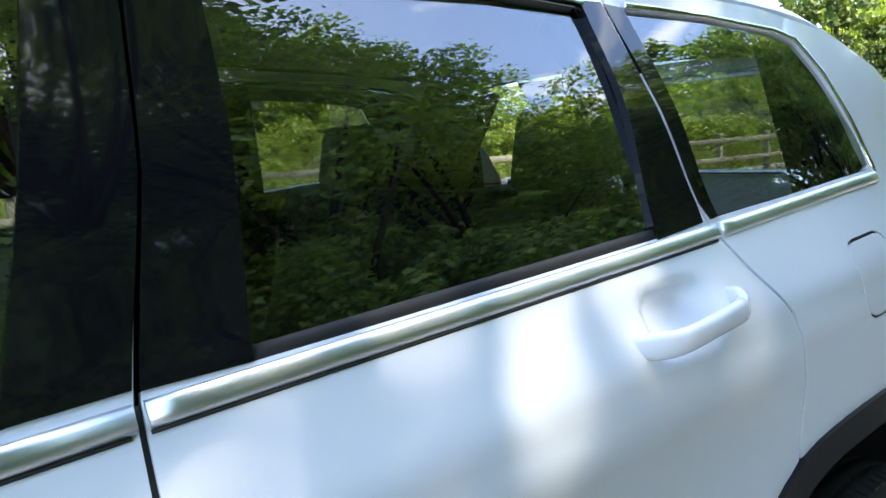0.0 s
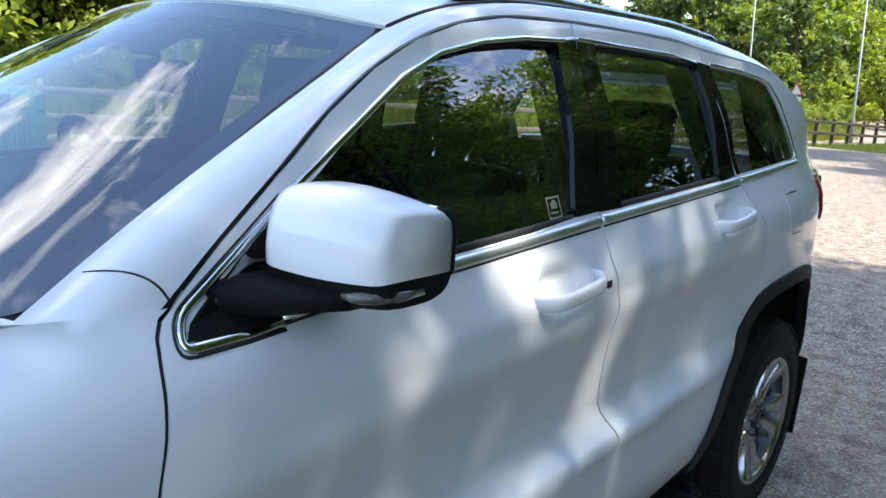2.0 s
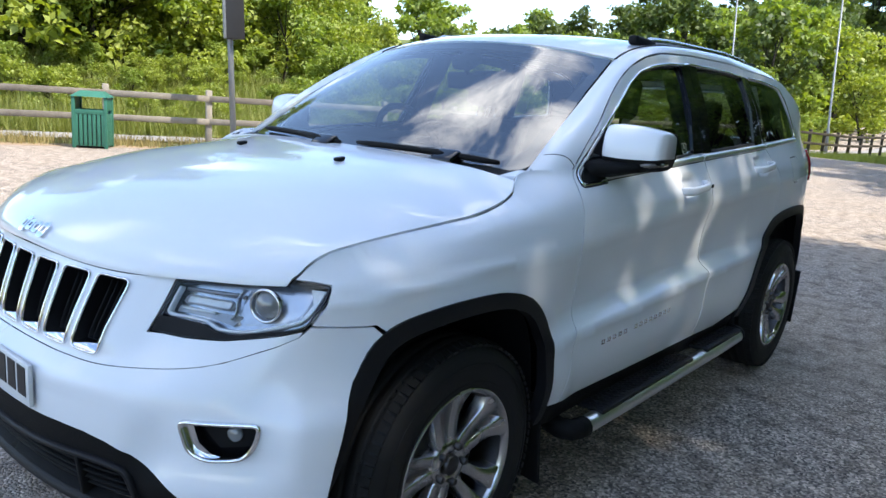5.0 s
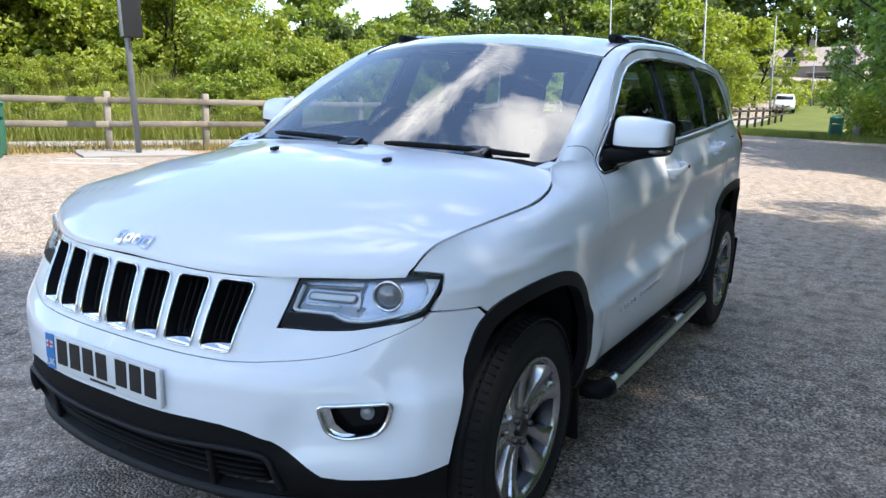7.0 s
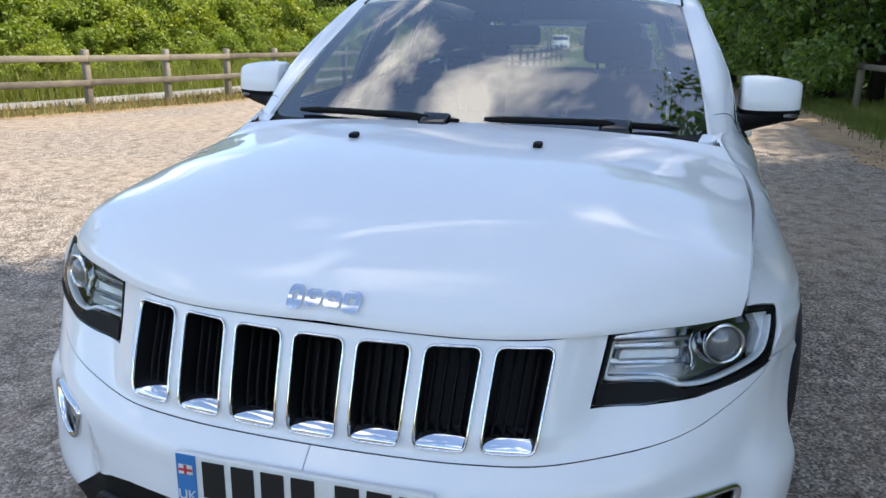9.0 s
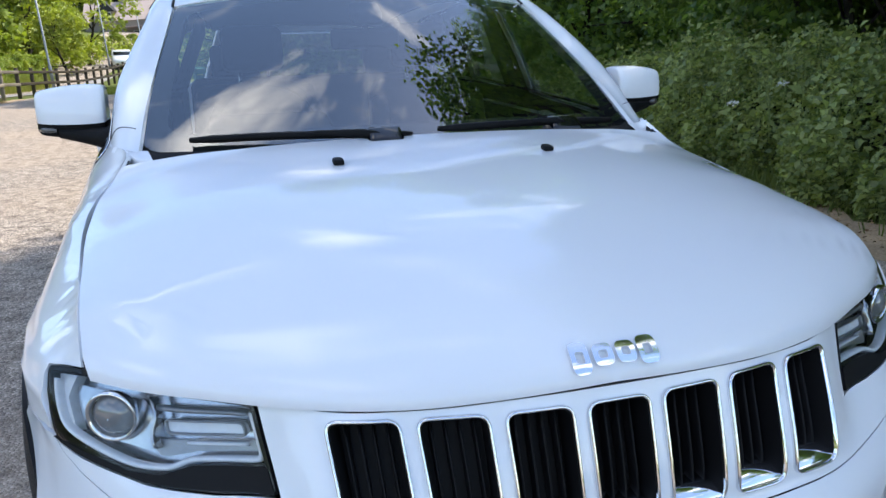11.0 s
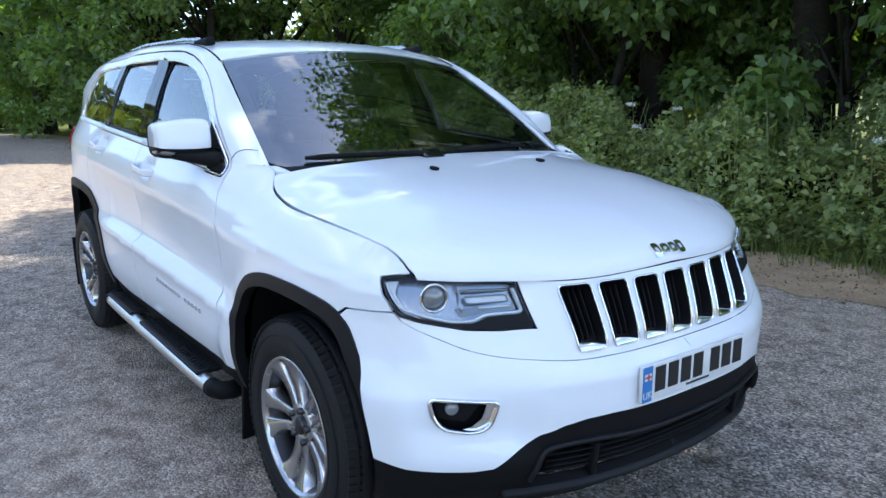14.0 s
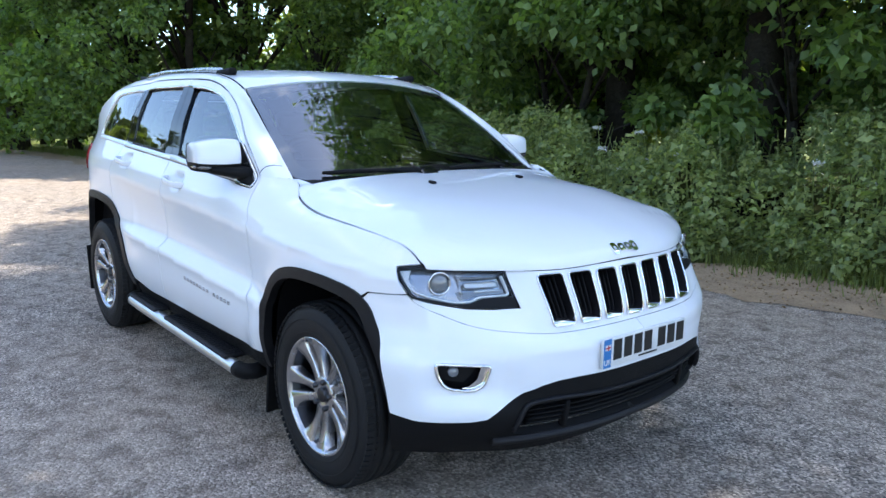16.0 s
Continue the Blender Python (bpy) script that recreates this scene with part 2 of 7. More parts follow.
def row_spline(zs, vs, z):
    """For each row a curve through (zs, vs), read at z. zs, vs: (n, k); z: (n,)."""
    h = np.maximum(zs[:, 1:] - zs[:, :-1], 1e-4)
    d = (vs[:, 1:] - vs[:, :-1]) / h
    m = np.zeros_like(vs)
    m[:, 0], m[:, -1] = d[:, 0], d[:, -1]
    w = (d[:, :-1] * h[:, 1:] + d[:, 1:] * h[:, :-1]) / (h[:, 1:] + h[:, :-1])
    m[:, 1:-1] = np.where(d[:, :-1] * d[:, 1:] <= 0, w * 0.4, w)
    i = np.clip((zs[:, 1:-1] <= z[:, None]).sum(1), 0, zs.shape[1] - 2)
    r = np.arange(len(z))
    hh = h[r, i]
    s = (z - zs[r, i]) / hh
    c = np.clip(s, 0, 1)
    v = (2 * c**3 - 3 * c**2 + 1) * vs[r, i] + (c**3 - 2 * c**2 + c) * hh * m[r, i] + (-2 * c**3 + 3 * c**2) * vs[r, i + 1] + (c**3 - c**2) * hh * m[r, i + 1]
    v = np.where(s < 0, vs[r, i] + s * hh * m[r, i], v)
    return np.where(s > 1, vs[r, i + 1] + (s - 1) * hh * m[r, i + 1], v)


def resample(poly, step):
    out = []
    for a, b in zip(poly, poly[1:] + poly[:1]):
        a, b = np.array(a, float), np.array(b, float)
        n = max(1, int(round(np.linalg.norm(b - a) / step)))
        out += [tuple(a + (b - a) * k / n) for k in range(n)]
    return out


def area(poly):
    p = np.array(poly)
    q = np.roll(p, -1, 0)
    return 0.5 * float((p[:, 0] * q[:, 1] - q[:, 0] * p[:, 1]).sum())


def inset(poly, g):
    """The polygon drawn in by g (out, where g is below zero)."""
    s = 1 if area(poly) > 0 else -1
    p = [np.array(q, float) for q in poly]
    out = []
    for i in range(len(p)):
        a, b, c = p[i - 1], p[i], p[(i + 1) % len(p)]
        d0, d1 = (b - a) / (np.linalg.norm(b - a) + 1e-12), (c - b) / (np.linalg.norm(c - b) + 1e-12)
        n0, n1 = np.array((-d0[1], d0[0])) * s, np.array((-d1[1], d1[0])) * s
        n = n0 + n1
        n = n / max(np.linalg.norm(n), 1e-6)
        out.append(tuple(b + n * g / max(0.5, float(n @ n0))))
    return out


def rounded(poly, r, n=4):
    """The polygon with its corners rounded by r (one number, or one for each corner)."""
    out = []
    p = [np.array(q, float) for q in poly]
    for i in range(len(p)):
        a, b, c = p[i - 1], p[i], p[(i + 1) % len(p)]
        rr = r[i] if isinstance(r, (list, tuple)) else r
        la, lc = np.linalg.norm(a - b), np.linalg.norm(c - b)
        q = min(rr, la * 0.48, lc * 0.48)
        if q < 1e-4:
            out.append(tuple(b))
            continue
        s, e = b + (a - b) / la * q, b + (c - b) / lc * q
        for k in range(n + 1):
            t = k / n
            out.append(tuple((1 - t) ** 2 * s + 2 * t * (1 - t) * b + t * t * e))
    return out


def inside(poly, pts):
    x, y = pts[:, 0], pts[:, 1]
    hit = np.zeros(len(pts), bool)
    for (x0, y0), (x1, y1) in zip(poly, poly[1:] + poly[:1]):
        c = ((y0 > y) != (y1 > y)) & (x < (x1 - x0) * (y - y0) / ((y1 - y0) if y1 != y0 else 1e-12) + x0)
        hit ^= c
    return hit


def near(poly, pts, d):
    p = np.array(poly)
    return (((pts[:, None, :] - p[None]) ** 2).sum(-1).min(1)) < d * d


def sheet(poly, surf, step=0.03, depth=0.012, gap=0.0, holes=(), out=1.0, lift=0.0, mirror=False, joined=False, hem_hole=True, edge_step=None, thick=False, lines=(), hem_flat=False):
    """A panel: the polygon (with holes) laid on a curved surface surf(u, v), with its edges turned in by depth.
    mirror: on the car's other side; joined: both sides in one mesh."""
    poly = inset(poly, gap) if gap else list(poly)
    es = edge_step or step * 0.8
    loops = [resample(poly, es)] + [resample(list(h), es) for h in holes]
    pts, edges = [], []
    for lp in loops:
        s = len(pts)
        pts += lp
        edges += [(s + k, s + (k + 1) % len(lp)) for k in range(len(lp))]
    p = np.array(pts)
    lo, hi = p.min(0), p.max(0)
    gx, gy = np.meshgrid(np.arange(lo[0], hi[0], step), np.arange(lo[1], hi[1], step))
    g = np.stack([gx.ravel(), gy.ravel()], 1)
    keep = inside(loops[0], g)
    for lp in loops[1:]:
        keep &= ~inside(lp, g)
    g = g[keep]
    if len(g):
        g = g[~near(pts, g, step * 0.55)]
    # rows of points beside each crease keep it sharp
    for ln in lines:
        c = np.array(ln, float)
        k = inside(loops[0], c)
        for lp in loops[1:]:
            k &= ~inside(lp, c)
        c = c[k]
        if len(c):
            c = c[~near(pts, c, 0.006)]
        if len(c) and len(g):
            g = g[~near(c, g, step * 0.6)]
            g = np.concatenate([g, c])
    allp = [Vector(q) for q in pts] + [Vector(q) for q in g]
    vs, _, fs, _, _, _ = geometry.delaunay_2d_cdt(allp, edges, [], 0, 1e-7)
    uv = np.array([tuple(v) for v in vs])
    cen = np.array([uv[list(f)].mean(0) for f in fs])
    ok = inside(loops[0], cen)
    for lp in loops[1:]:
        ok &= ~inside(lp, cen)
    e1, e2 = np.array([uv[f[1]] - uv[f[0]] for f in fs]), np.array([uv[f[2]] - uv[f[0]] for f in fs])
    turn = e1[:, 0] * e2[:, 1] - e1[:, 1] * e2[:, 0]
    ok &= np.abs(turn) > 6e-7
    fs = [tuple(f) if t > 0 else tuple(f)[::-1] for f, k, t in zip(fs, ok, turn) if k]

    def place(q):
        q = np.asarray(q, float)
        e = 1e-3
        a = surf(q[:, 0], q[:, 1])
        n = np.cross(surf(q[:, 0] + e, q[:, 1]) - a, surf(q[:, 0], q[:, 1] + e) - a)
        n = out * n / np.maximum(np.linalg.norm(n, axis=1, keepdims=True), 1e-12)
        return a + n * lift, n
    bm = bmesh.new()
    nrm = bm.verts.layers.float_vector.new("true_normal")
    P, N = place(uv)
    used = sorted({i for f in fs for i in f})
    for sign in ((1, -1) if joined else ((-1,) if mirror else (1,))):
        flip = np.array((1, sign, 1))
        bv = {i: bm.verts.new(P[i] * flip) for i in used}
        for i, v in bv.items():
            v[nrm] = N[i] * flip
        bk = {i: bm.verts.new((P[i] - N[i] * depth) * flip) for i in used} if thick else None
        for f in fs:
            fwd = out * sign > 0
            try:
                bm.faces.new([bv[i] for i in (f if fwd else f[::-1])])
                if thick:
                    bm.faces.new([bk[i] for i in (f[::-1] if fwd else f)])
            except ValueError:
                pass
        if depth:
            for k, lp in enumerate(loops):
                if k and not hem_hole:
                    continue
                A, B = place(lp)
                top = [bm.verts.new(q * flip) for q in A]
                low = [bm.verts.new((q - n * depth) * flip) for q, n in zip(A, B)]
                ccw = (area(lp) > 0) == (k == 0)
                outward = out * sign * (1 if ccw else -1) > 0
                for i in range(len(lp)):
                    j = (i + 1) % len(lp)
                    if joined and abs(A[i][1]) < 1e-4 and abs(A[j][1]) < 1e-4:
                        continue
                    q = (top[i], low[i], low[j], top[j])
                    bm.faces.new(q if outward else q[::-1])
    if joined:
        bmesh.ops.remove_doubles(bm, verts=[v for v in bm.verts if abs(v.co.y) < 1e-4], dist=2e-4)
    return bm


def ribbon(path, surf, width, lift=0.004, thick=0.006, out=1.0, mirror=False, closed=False):
    """A flat strip that follows a path on a curved surface."""
    q = np.array(path, float)
    if closed:
        t = np.roll(q, -1, 0) - np.roll(q, 1, 0)
    else:
        t = np.gradient(q, axis=0)
    t /= np.maximum(np.linalg.norm(t, axis=1, keepdims=True), 1e-9)
    s = np.stack([-t[:, 1], t[:, 0]], 1)
    bm = bmesh.new()
    e = 1e-3
    rings = []
    prof = ((-0.5, -0.3), (-0.5, 0.35), (-0.36, 0.85), (-0.15, 1.0), (0.15, 1.0), (0.36, 0.85), (0.5, 0.35), (0.5, -0.3))
    for w, h in prof:
        c = q + s * (w * width)
        a = surf(c[:, 0], c[:, 1])
        n = np.cross(surf(c[:, 0] + e, c[:, 1]) - a, surf(c[:, 0], c[:, 1] + e) - a)
        n = out * n / np.linalg.norm(n, axis=1, keepdims=True)
        v = a + n * (lift + thick * (h - 0.5))
        if mirror:
            v = v * (1, -1, 1)
        rings.append([bm.verts.new(k) for k in v])
    m = len(q)
    for r0, r1 in zip(rings, rings[1:]):
        for i in range(m if closed else m - 1):
            bm.faces.new((r0[i], r0[(i + 1) % m], r1[(i + 1) % m], r1[i]))
    if not closed:
        bm.faces.new([r[0] for r in rings])
        bm.faces.new([r[-1] for r in rings][::-1])
    bmesh.ops.recalc_face_normals(bm, faces=bm.faces)
    return bm


# ---- the land ----


def chippings(name, dark, light, warm, cell=62.0):
    """Worn tarmac: stone chips that differ one by one, patches, dust and fine relief."""
    m = bpy.data.materials.new(name)
    m.use_nodes = True
    n, l = m.node_tree.nodes, m.node_tree.links
    b = n["Principled BSDF"]
    co = n.new("ShaderNodeTexCoord")
    vo, big, mid = n.new("ShaderNodeTexVoronoi"), n.new("ShaderNodeTexNoise"), n.new("ShaderNodeTexNoise")
    vo.inputs["Scale"].default_value = cell
    big.inputs["Scale"].default_value, big.inputs["Detail"].default_value = 0.35, 6
    mid.inputs["Scale"].default_value, mid.inputs["Detail"].default_value = 7.0, 10
    for t in (vo, big, mid):
        l.new(co.outputs["Object"], t.inputs["Vector"])
    sep = n.new("ShaderNodeSeparateColor")
    l.new(vo.outputs["Color"], sep.inputs[0])
    ramp = n.new("ShaderNodeValToRGB")
    e = ramp.color_ramp.elements
    e[0].position, e[0].color = 0.0, (*dark, 1)
    e[1].position, e[1].color = 1.0, (*light, 1)
    mm = e.new(0.72)
    mm.color = (*[0.5 * (p + q) for p, q in zip(dark, light)], 1)
    l.new(sep.outputs[0], ramp.inputs["Fac"])
    dust = n.new("ShaderNodeMix")
    dust.data_type = "RGBA"
    dust.inputs[7].default_value = (*warm, 1)
    k = n.new("ShaderNodeMapRange")
    k.inputs["From Min"].default_value, k.inputs["From Max"].default_value = 0.40, 0.64
    k.inputs["To Max"].default_value = 0.48
    l.new(big.outputs["Fac"], k.inputs["Value"])
    l.new(k.outputs[0], dust.inputs[0])
    l.new(ramp.outputs["Color"], dust.inputs[6])
    stain = n.new("ShaderNodeMix")
    stain.data_type, stain.blend_type = "RGBA", "MULTIPLY"
    k2 = n.new("ShaderNodeMapRange")
    k2.inputs["From Min"].default_value, k2.inputs["From Max"].default_value = 0.44, 0.70
    k2.inputs["To Max"].default_value = 0.85
    l.new(mid.outputs["Fac"], k2.inputs["Value"])
    l.new(k2.outputs[0], stain.inputs[0])
    stain.inputs[7].default_value = (0.42, 0.395, 0.38, 1)
    l.new(dust.outputs[2], stain.inputs[6])
    l.new(stain.outputs[2], b.inputs["Base Color"])
    b.inputs["Roughness"].default_value, b.inputs["Specular IOR Level"].default_value = 0.85, 0.35
    bp = n.new("ShaderNodeBump")
    bp.inputs["Strength"].default_value, bp.inputs["Distance"].default_value = 1.0, 0.010
    inv = n.new("ShaderNodeMath")
    inv.operation = "MULTIPLY_ADD"
    inv.inputs[1].default_value = -1.0
    l.new(vo.outputs["Distance"], inv.inputs[0])
    l.new(mid.outputs["Fac"], inv.inputs[2])
    l.new(inv.outputs[0], bp.inputs["Height"])
    l.new(bp.outputs[0], b.inputs["Normal"])
    return m


tarmac = chippings("tarmac", (0.072, 0.062, 0.055), (0.76, 0.64, 0.53), (0.46, 0.355, 0.26), 92.0)
soil = surface("soil", (0.46, 0.33, 0.21), 0.95, other=(0.18, 0.13, 0.085), scale=3.2, fine=60, bump=0.01, bump_scale=40, spec=0.2)
turf = surface("turf", (0.14, 0.16, 0.04), 0.95, other=(0.07, 0.09, 0.02), scale=0.35, fine=20, bump=0.02, bump_scale=26, spec=0.2)
concrete = surface("concrete", (0.32, 0.30, 0.28), 0.9, other=(0.22, 0.21, 0.195), scale=0.8, fine=50, bump=0.003, bump_scale=60, spec=0.3)
fence_wood = surface("fence_wood", (0.30, 0.265, 0.215), 0.85, other=(0.14, 0.12, 0.10), scale=3, fine=40, bump=0.004, bump_scale=50, per_object=0.3, spec=0.2)
fence_wood_darker = surface("fence_wood_darker", (0.075, 0.06, 0.045), 0.85, other=(0.035, 0.03, 0.025), scale=3, fine=40, bump=0.004, bump_scale=50, spec=0.2)
bark = surface("bark", (0.055, 0.047, 0.037), 0.95, other=(0.02, 0.018, 0.015), scale=5, fine=30, bump=0.03, bump_scale=14, spec=0.1)
galvanised = surface("galvanised", (0.24, 0.26, 0.28), 0.5, metal=0.4, other=(0.17, 0.185, 0.20), scale=3, fine=40)
sign_black = surface("sign_black", (0.018, 0.018, 0.020), 0.5, scale=6, fine=80)
bin_green = surface("bin_green", (0.035, 0.16, 0.105), 0.45, other=(0.022, 0.105, 0.07), scale=4, fine=60, spec=0.4)
sign_white = surface("sign_white", (0.75, 0.75, 0.74), 0.4, scale=6, fine=80)
sign_red = surface("sign_red", (0.55, 0.03, 0.03), 0.4, scale=6, fine=80)
litter_brown = surface("litter_brown", (0.42, 0.29, 0.16), 0.9, other=(0.16, 0.10, 0.05), scale=4, fine=60, island=1.2, spec=0.2)
line_paint = surface("line_paint", (0.66, 0.64, 0.60), 0.8, other=(0.30, 0.28, 0.26), scale=9, fine=60, spec=0.2)
petal = surface("petal", (0.80, 0.80, 0.72), 0.8, scale=20, fine=80)
straw = surface("straw", (0.32, 0.25, 0.10), 0.9, other=(0.20, 0.16, 0.06), scale=2, fine=30, island=0.5, spec=0.2)


def foliage(name, light, dark, through=0.35, gloss=0.35):
    """Leaves: two greens by leaf and by place, a soft gloss, and light that comes through."""
    m = bpy.data.materials.new(name)
    m.use_nodes = True
    n, l = m.node_tree.nodes, m.node_tree.links
    b = n["Principled BSDF"]
    geo, co, nz = n.new("ShaderNodeNewGeometry"), n.new("ShaderNodeTexCoord"), n.new("ShaderNodeTexNoise")
    nz.inputs["Scale"].default_value, nz.inputs["Detail"].default_value = 0.9, 3
    l.new(co.outputs["Object"], nz.inputs["Vector"])
    add = n.new("ShaderNodeMath")
    add.operation = "ADD"
    l.new(geo.outputs["Random Per Island"], add.inputs[0])
    l.new(nz.outputs["Fac"], add.inputs[1])
    half = n.new("ShaderNodeMath")
    half.operation = "MULTIPLY"
    half.inputs[1].default_value = 0.5
    l.new(add.outputs[0], half.inputs[0])
    ramp = n.new("ShaderNodeValToRGB")
    ramp.color_ramp.elements[0].position, ramp.color_ramp.elements[1].position = 0.2, 0.8
    ramp.color_ramp.elements[0].color, ramp.color_ramp.elements[1].color = (*dark, 1), (*light, 1)
    l.new(half.outputs[0], ramp.inputs["Fac"])
    l.new(ramp.outputs["Color"], b.inputs["Base Color"])
    b.inputs["Roughness"].default_value, b.inputs["Specular IOR Level"].default_value = 0.5, gloss
    tr, mx = n.new("ShaderNodeBsdfTranslucent"), n.new("ShaderNodeMixShader")
    warm = n.new("ShaderNodeMix")
    warm.data_type, warm.blend_type = "RGBA", "MULTIPLY"
    warm.inputs[0].default_value = 1.0
    warm.inputs[7].default_value = (1.5, 1.6, 0.5, 1)
    l.new(ramp.outputs["Color"], warm.inputs[6])
    l.new(warm.outputs[2], tr.inputs["Color"])
    mx.inputs[0].default_value = through
    l.new(b.outputs[0], mx.inputs[1])
    l.new(tr.outputs[0], mx.inputs[2])
    l.new(mx.outputs[0], n["Material Output"].inputs["Surface"])
    return m


leaf_dark = foliage("leaf_dark", (0.26, 0.37, 0.11), (0.062, 0.12, 0.042), 0.5, 0.7)
leaf_mid = foliage("leaf_mid", (0.28, 0.34, 0.067), (0.135, 0.185, 0.037))
leaf_bright = foliage("leaf_bright", (0.34, 0.375, 0.072), (0.18, 0.225, 0.04))
leaf_nettle = foliage("leaf_nettle", (0.40, 0.45, 0.17), (0.11, 0.16, 0.055), 0.35, 0.6)
grass_tall = foliage("grass_tall", (0.29, 0.29, 0.085), (0.16, 0.19, 0.04), 0.3)
leaf_far = foliage("leaf_far", (0.125, 0.165, 0.04), (0.055, 0.082, 0.024), 0.25)
grass_blade = foliage("grass_blade", (0.17, 0.2, 0.048), (0.07, 0.1, 0.022), 0.3)

fence_line = spline([(0, 7.0, -17.2), (1, 1.0, -14.4), (2, -3.6, -12.55), (3, -6.45, -11.25), (4, -9.6, -9.95), (5, -13.2, -9.2), (6, -18, -8.65), (7, -26, -8.1), (8, -36, -7.4), (9, -46, -6.7), (10, -58, -6.0)])
fence_pts = fence_line(np.linspace(0, 10, 400))


def beyond(x, y):
    """Metres past the fence, away from the car park (below zero: inside it)."""
    return np.interp(x, fence_pts[::-1, 0], fence_pts[::-1, 1]) - y


def land_z(x, y):
    x, y = np.asarray(x, float), np.asarray(y, float)
    d = beyond(x, y)
    bank = np.clip((d - 4.2) / 14, 0, 1.0) * np.interp(x, (-60, -34, -22, -11, 40), (0.2, 0.3, 0.7, 3.3, 4.8))
    far = np.interp(x, (-434, -140, -90, -62, -50, -40, -28), (13.6, 3.4, 1.7, 0.25, -0.25, -0.28, 0.0))
    wood = np.clip((y - 4.3) / 6, 0, 1) * 0.25
    hill = np.clip((np.hypot(x, y) - 80) / 300, 0, 1) * 18 * np.clip((-x - 20) / 60, 0, 1)
    return bank + far + wood + hill


xs = np.concatenate([np.linspace(-900, -140, 12), np.linspace(-120, -62, 14), np.linspace(-58, 24, 84), np.linspace(30, 900, 12)])
ys = np.concatenate([np.linspace(-900, -120, 10), np.linspace(-100, -44, 12), np.linspace(-40, 26, 80), np.linspace(32, 900, 12)])
gx, gy = np.meshgrid(xs, ys)
gz = land_z(gx, gy) - 0.03
me = bpy.data.meshes.new("ground")
nv, nu = gx.shape
idx = np.arange(nv * nu).reshape(nv, nu)
me.from_pydata(np.stack([gx.ravel(), gy.ravel(), gz.ravel()], 1).tolist(), [], np.stack([idx[:-1, :-1].ravel(), idx[:-1, 1:].ravel(), idx[1:, 1:].ravel(), idx[1:, :-1].ravel()], 1).tolist())
for p in me.polygons:
    p.use_smooth = True
me.materials.append(turf)
tagged(new("ground", me), "rough green grassland rising to a bank", "ground", kind="structure")


def strip(name, upper, lower, material, z, label, category, thick=0.0, n=60, wobble=0.0):
    """Ground between two edge curves, with a little uneven edge."""
    bm = bmesh.new()
    rows = []
    for i, (a, b) in enumerate(zip(upper, lower)):
        k = wobble * (noise.noise(Vector((i * 0.35, 3.1, 0))) + 0.6 * noise.noise(Vector((i * 1.3, 7.7, 0))))
        j = wobble * (noise.noise(Vector((i * 0.35, 13.1, 0))) + 0.6 * noise.noise(Vector((i * 1.3, 17.7, 0))))
        a, b = np.array(a, float) + (0, k), np.array(b, float) + (0, j)
        rows.append([bm.verts.new((*(a + (b - a) * t), z + float(land_z(*(a + (b - a) * t))) * 1.0)) for t in np.linspace(0, 1, 5)])
    for r0, r1 in zip(rows, rows[1:]):
        for i in range(4):
            bm.faces.new((r0[i], r1[i], r1[i + 1], r0[i + 1]))
    bmesh.ops.recalc_face_normals(bm, faces=bm.faces)
    if sum(f.normal.z for f in bm.faces) < 0:
        bmesh.ops.reverse_faces(bm, faces=bm.faces)
    return tagged(obj(name, bm, material), label, category, kind="structure")


# car park, from the wood's edge to the fence
lx = np.concatenate([np.linspace(40, 9, 12), np.linspace(8, -30, 150)])
wood_edge = spline([(-60, 3.0), (-30, 1.6), (-26, 2.6), (-20, 3.3), (-12, 3.55), (-6, 3.75), (0, 3.85), (8, 3.9), (40, 4.5)])
up = [(x, float(wood_edge(x)[0, 0])) for x in lx]
dn = [(x, float(np.interp(x, fence_pts[::-1, 0], fence_pts[::-1, 1])) + 0.75) for x in lx]
strip("road_car_park", up, dn, tarmac, 0.0, "worn grey tarmac of a small car park", "tarmac", wobble=0.05)
sx = np.linspace(24, -27, 220)
strip("ground_soil_edge", [(x, float(wood_edge(x)[0, 0]) + 0.85 + 0.16 * math.sin(x * 1.7) + 0.10 * math.sin(x * 4.3)) for x in sx], [(x, float(wood_edge(x)[0, 0]) - 0.28 - 0.12 * math.sin(x * 2.3)) for x in sx], soil, 0.006, "dry sandy soil beside the tarmac", "soil", wobble=0.22)
px = np.linspace(6.5, -57, 160)
fy = lambda x: float(np.interp(x, fence_pts[::-1, 0], fence_pts[::-1, 1]))
strip("ground_fence_soil", [(x, fy(x) + 0.9) for x in px if x > -28], [(x, fy(x) + 0.35) for x in px if x > -28], soil, 0.004, "dry soil strip in front of the fence", "soil", wobble=0.15)
strip("pavement", [(x, fy(x) - 1.0) for x in px], [(x, fy(x) - 2.4) for x in px], concrete, 0.012, "pale footpath behind the fence", "path", wobble=0.02)
strip("road", [(x, fy(x) - 2.0) for x in np.linspace(-30, -120, 60)], [(x, fy(x) - 8.0) for x in np.linspace(-30, -120, 60)], tarmac, 0.03, "grey road behind the far fence", "road")
bm = box((2.0, 1.3, 0.05), pose(-5.6, -10.75, 0.015, 0, 0, -24), 0.01)
tagged(obj("pavement_pad", bm, concrete), "pale concrete pad round the pole", "concrete", kind="structure")

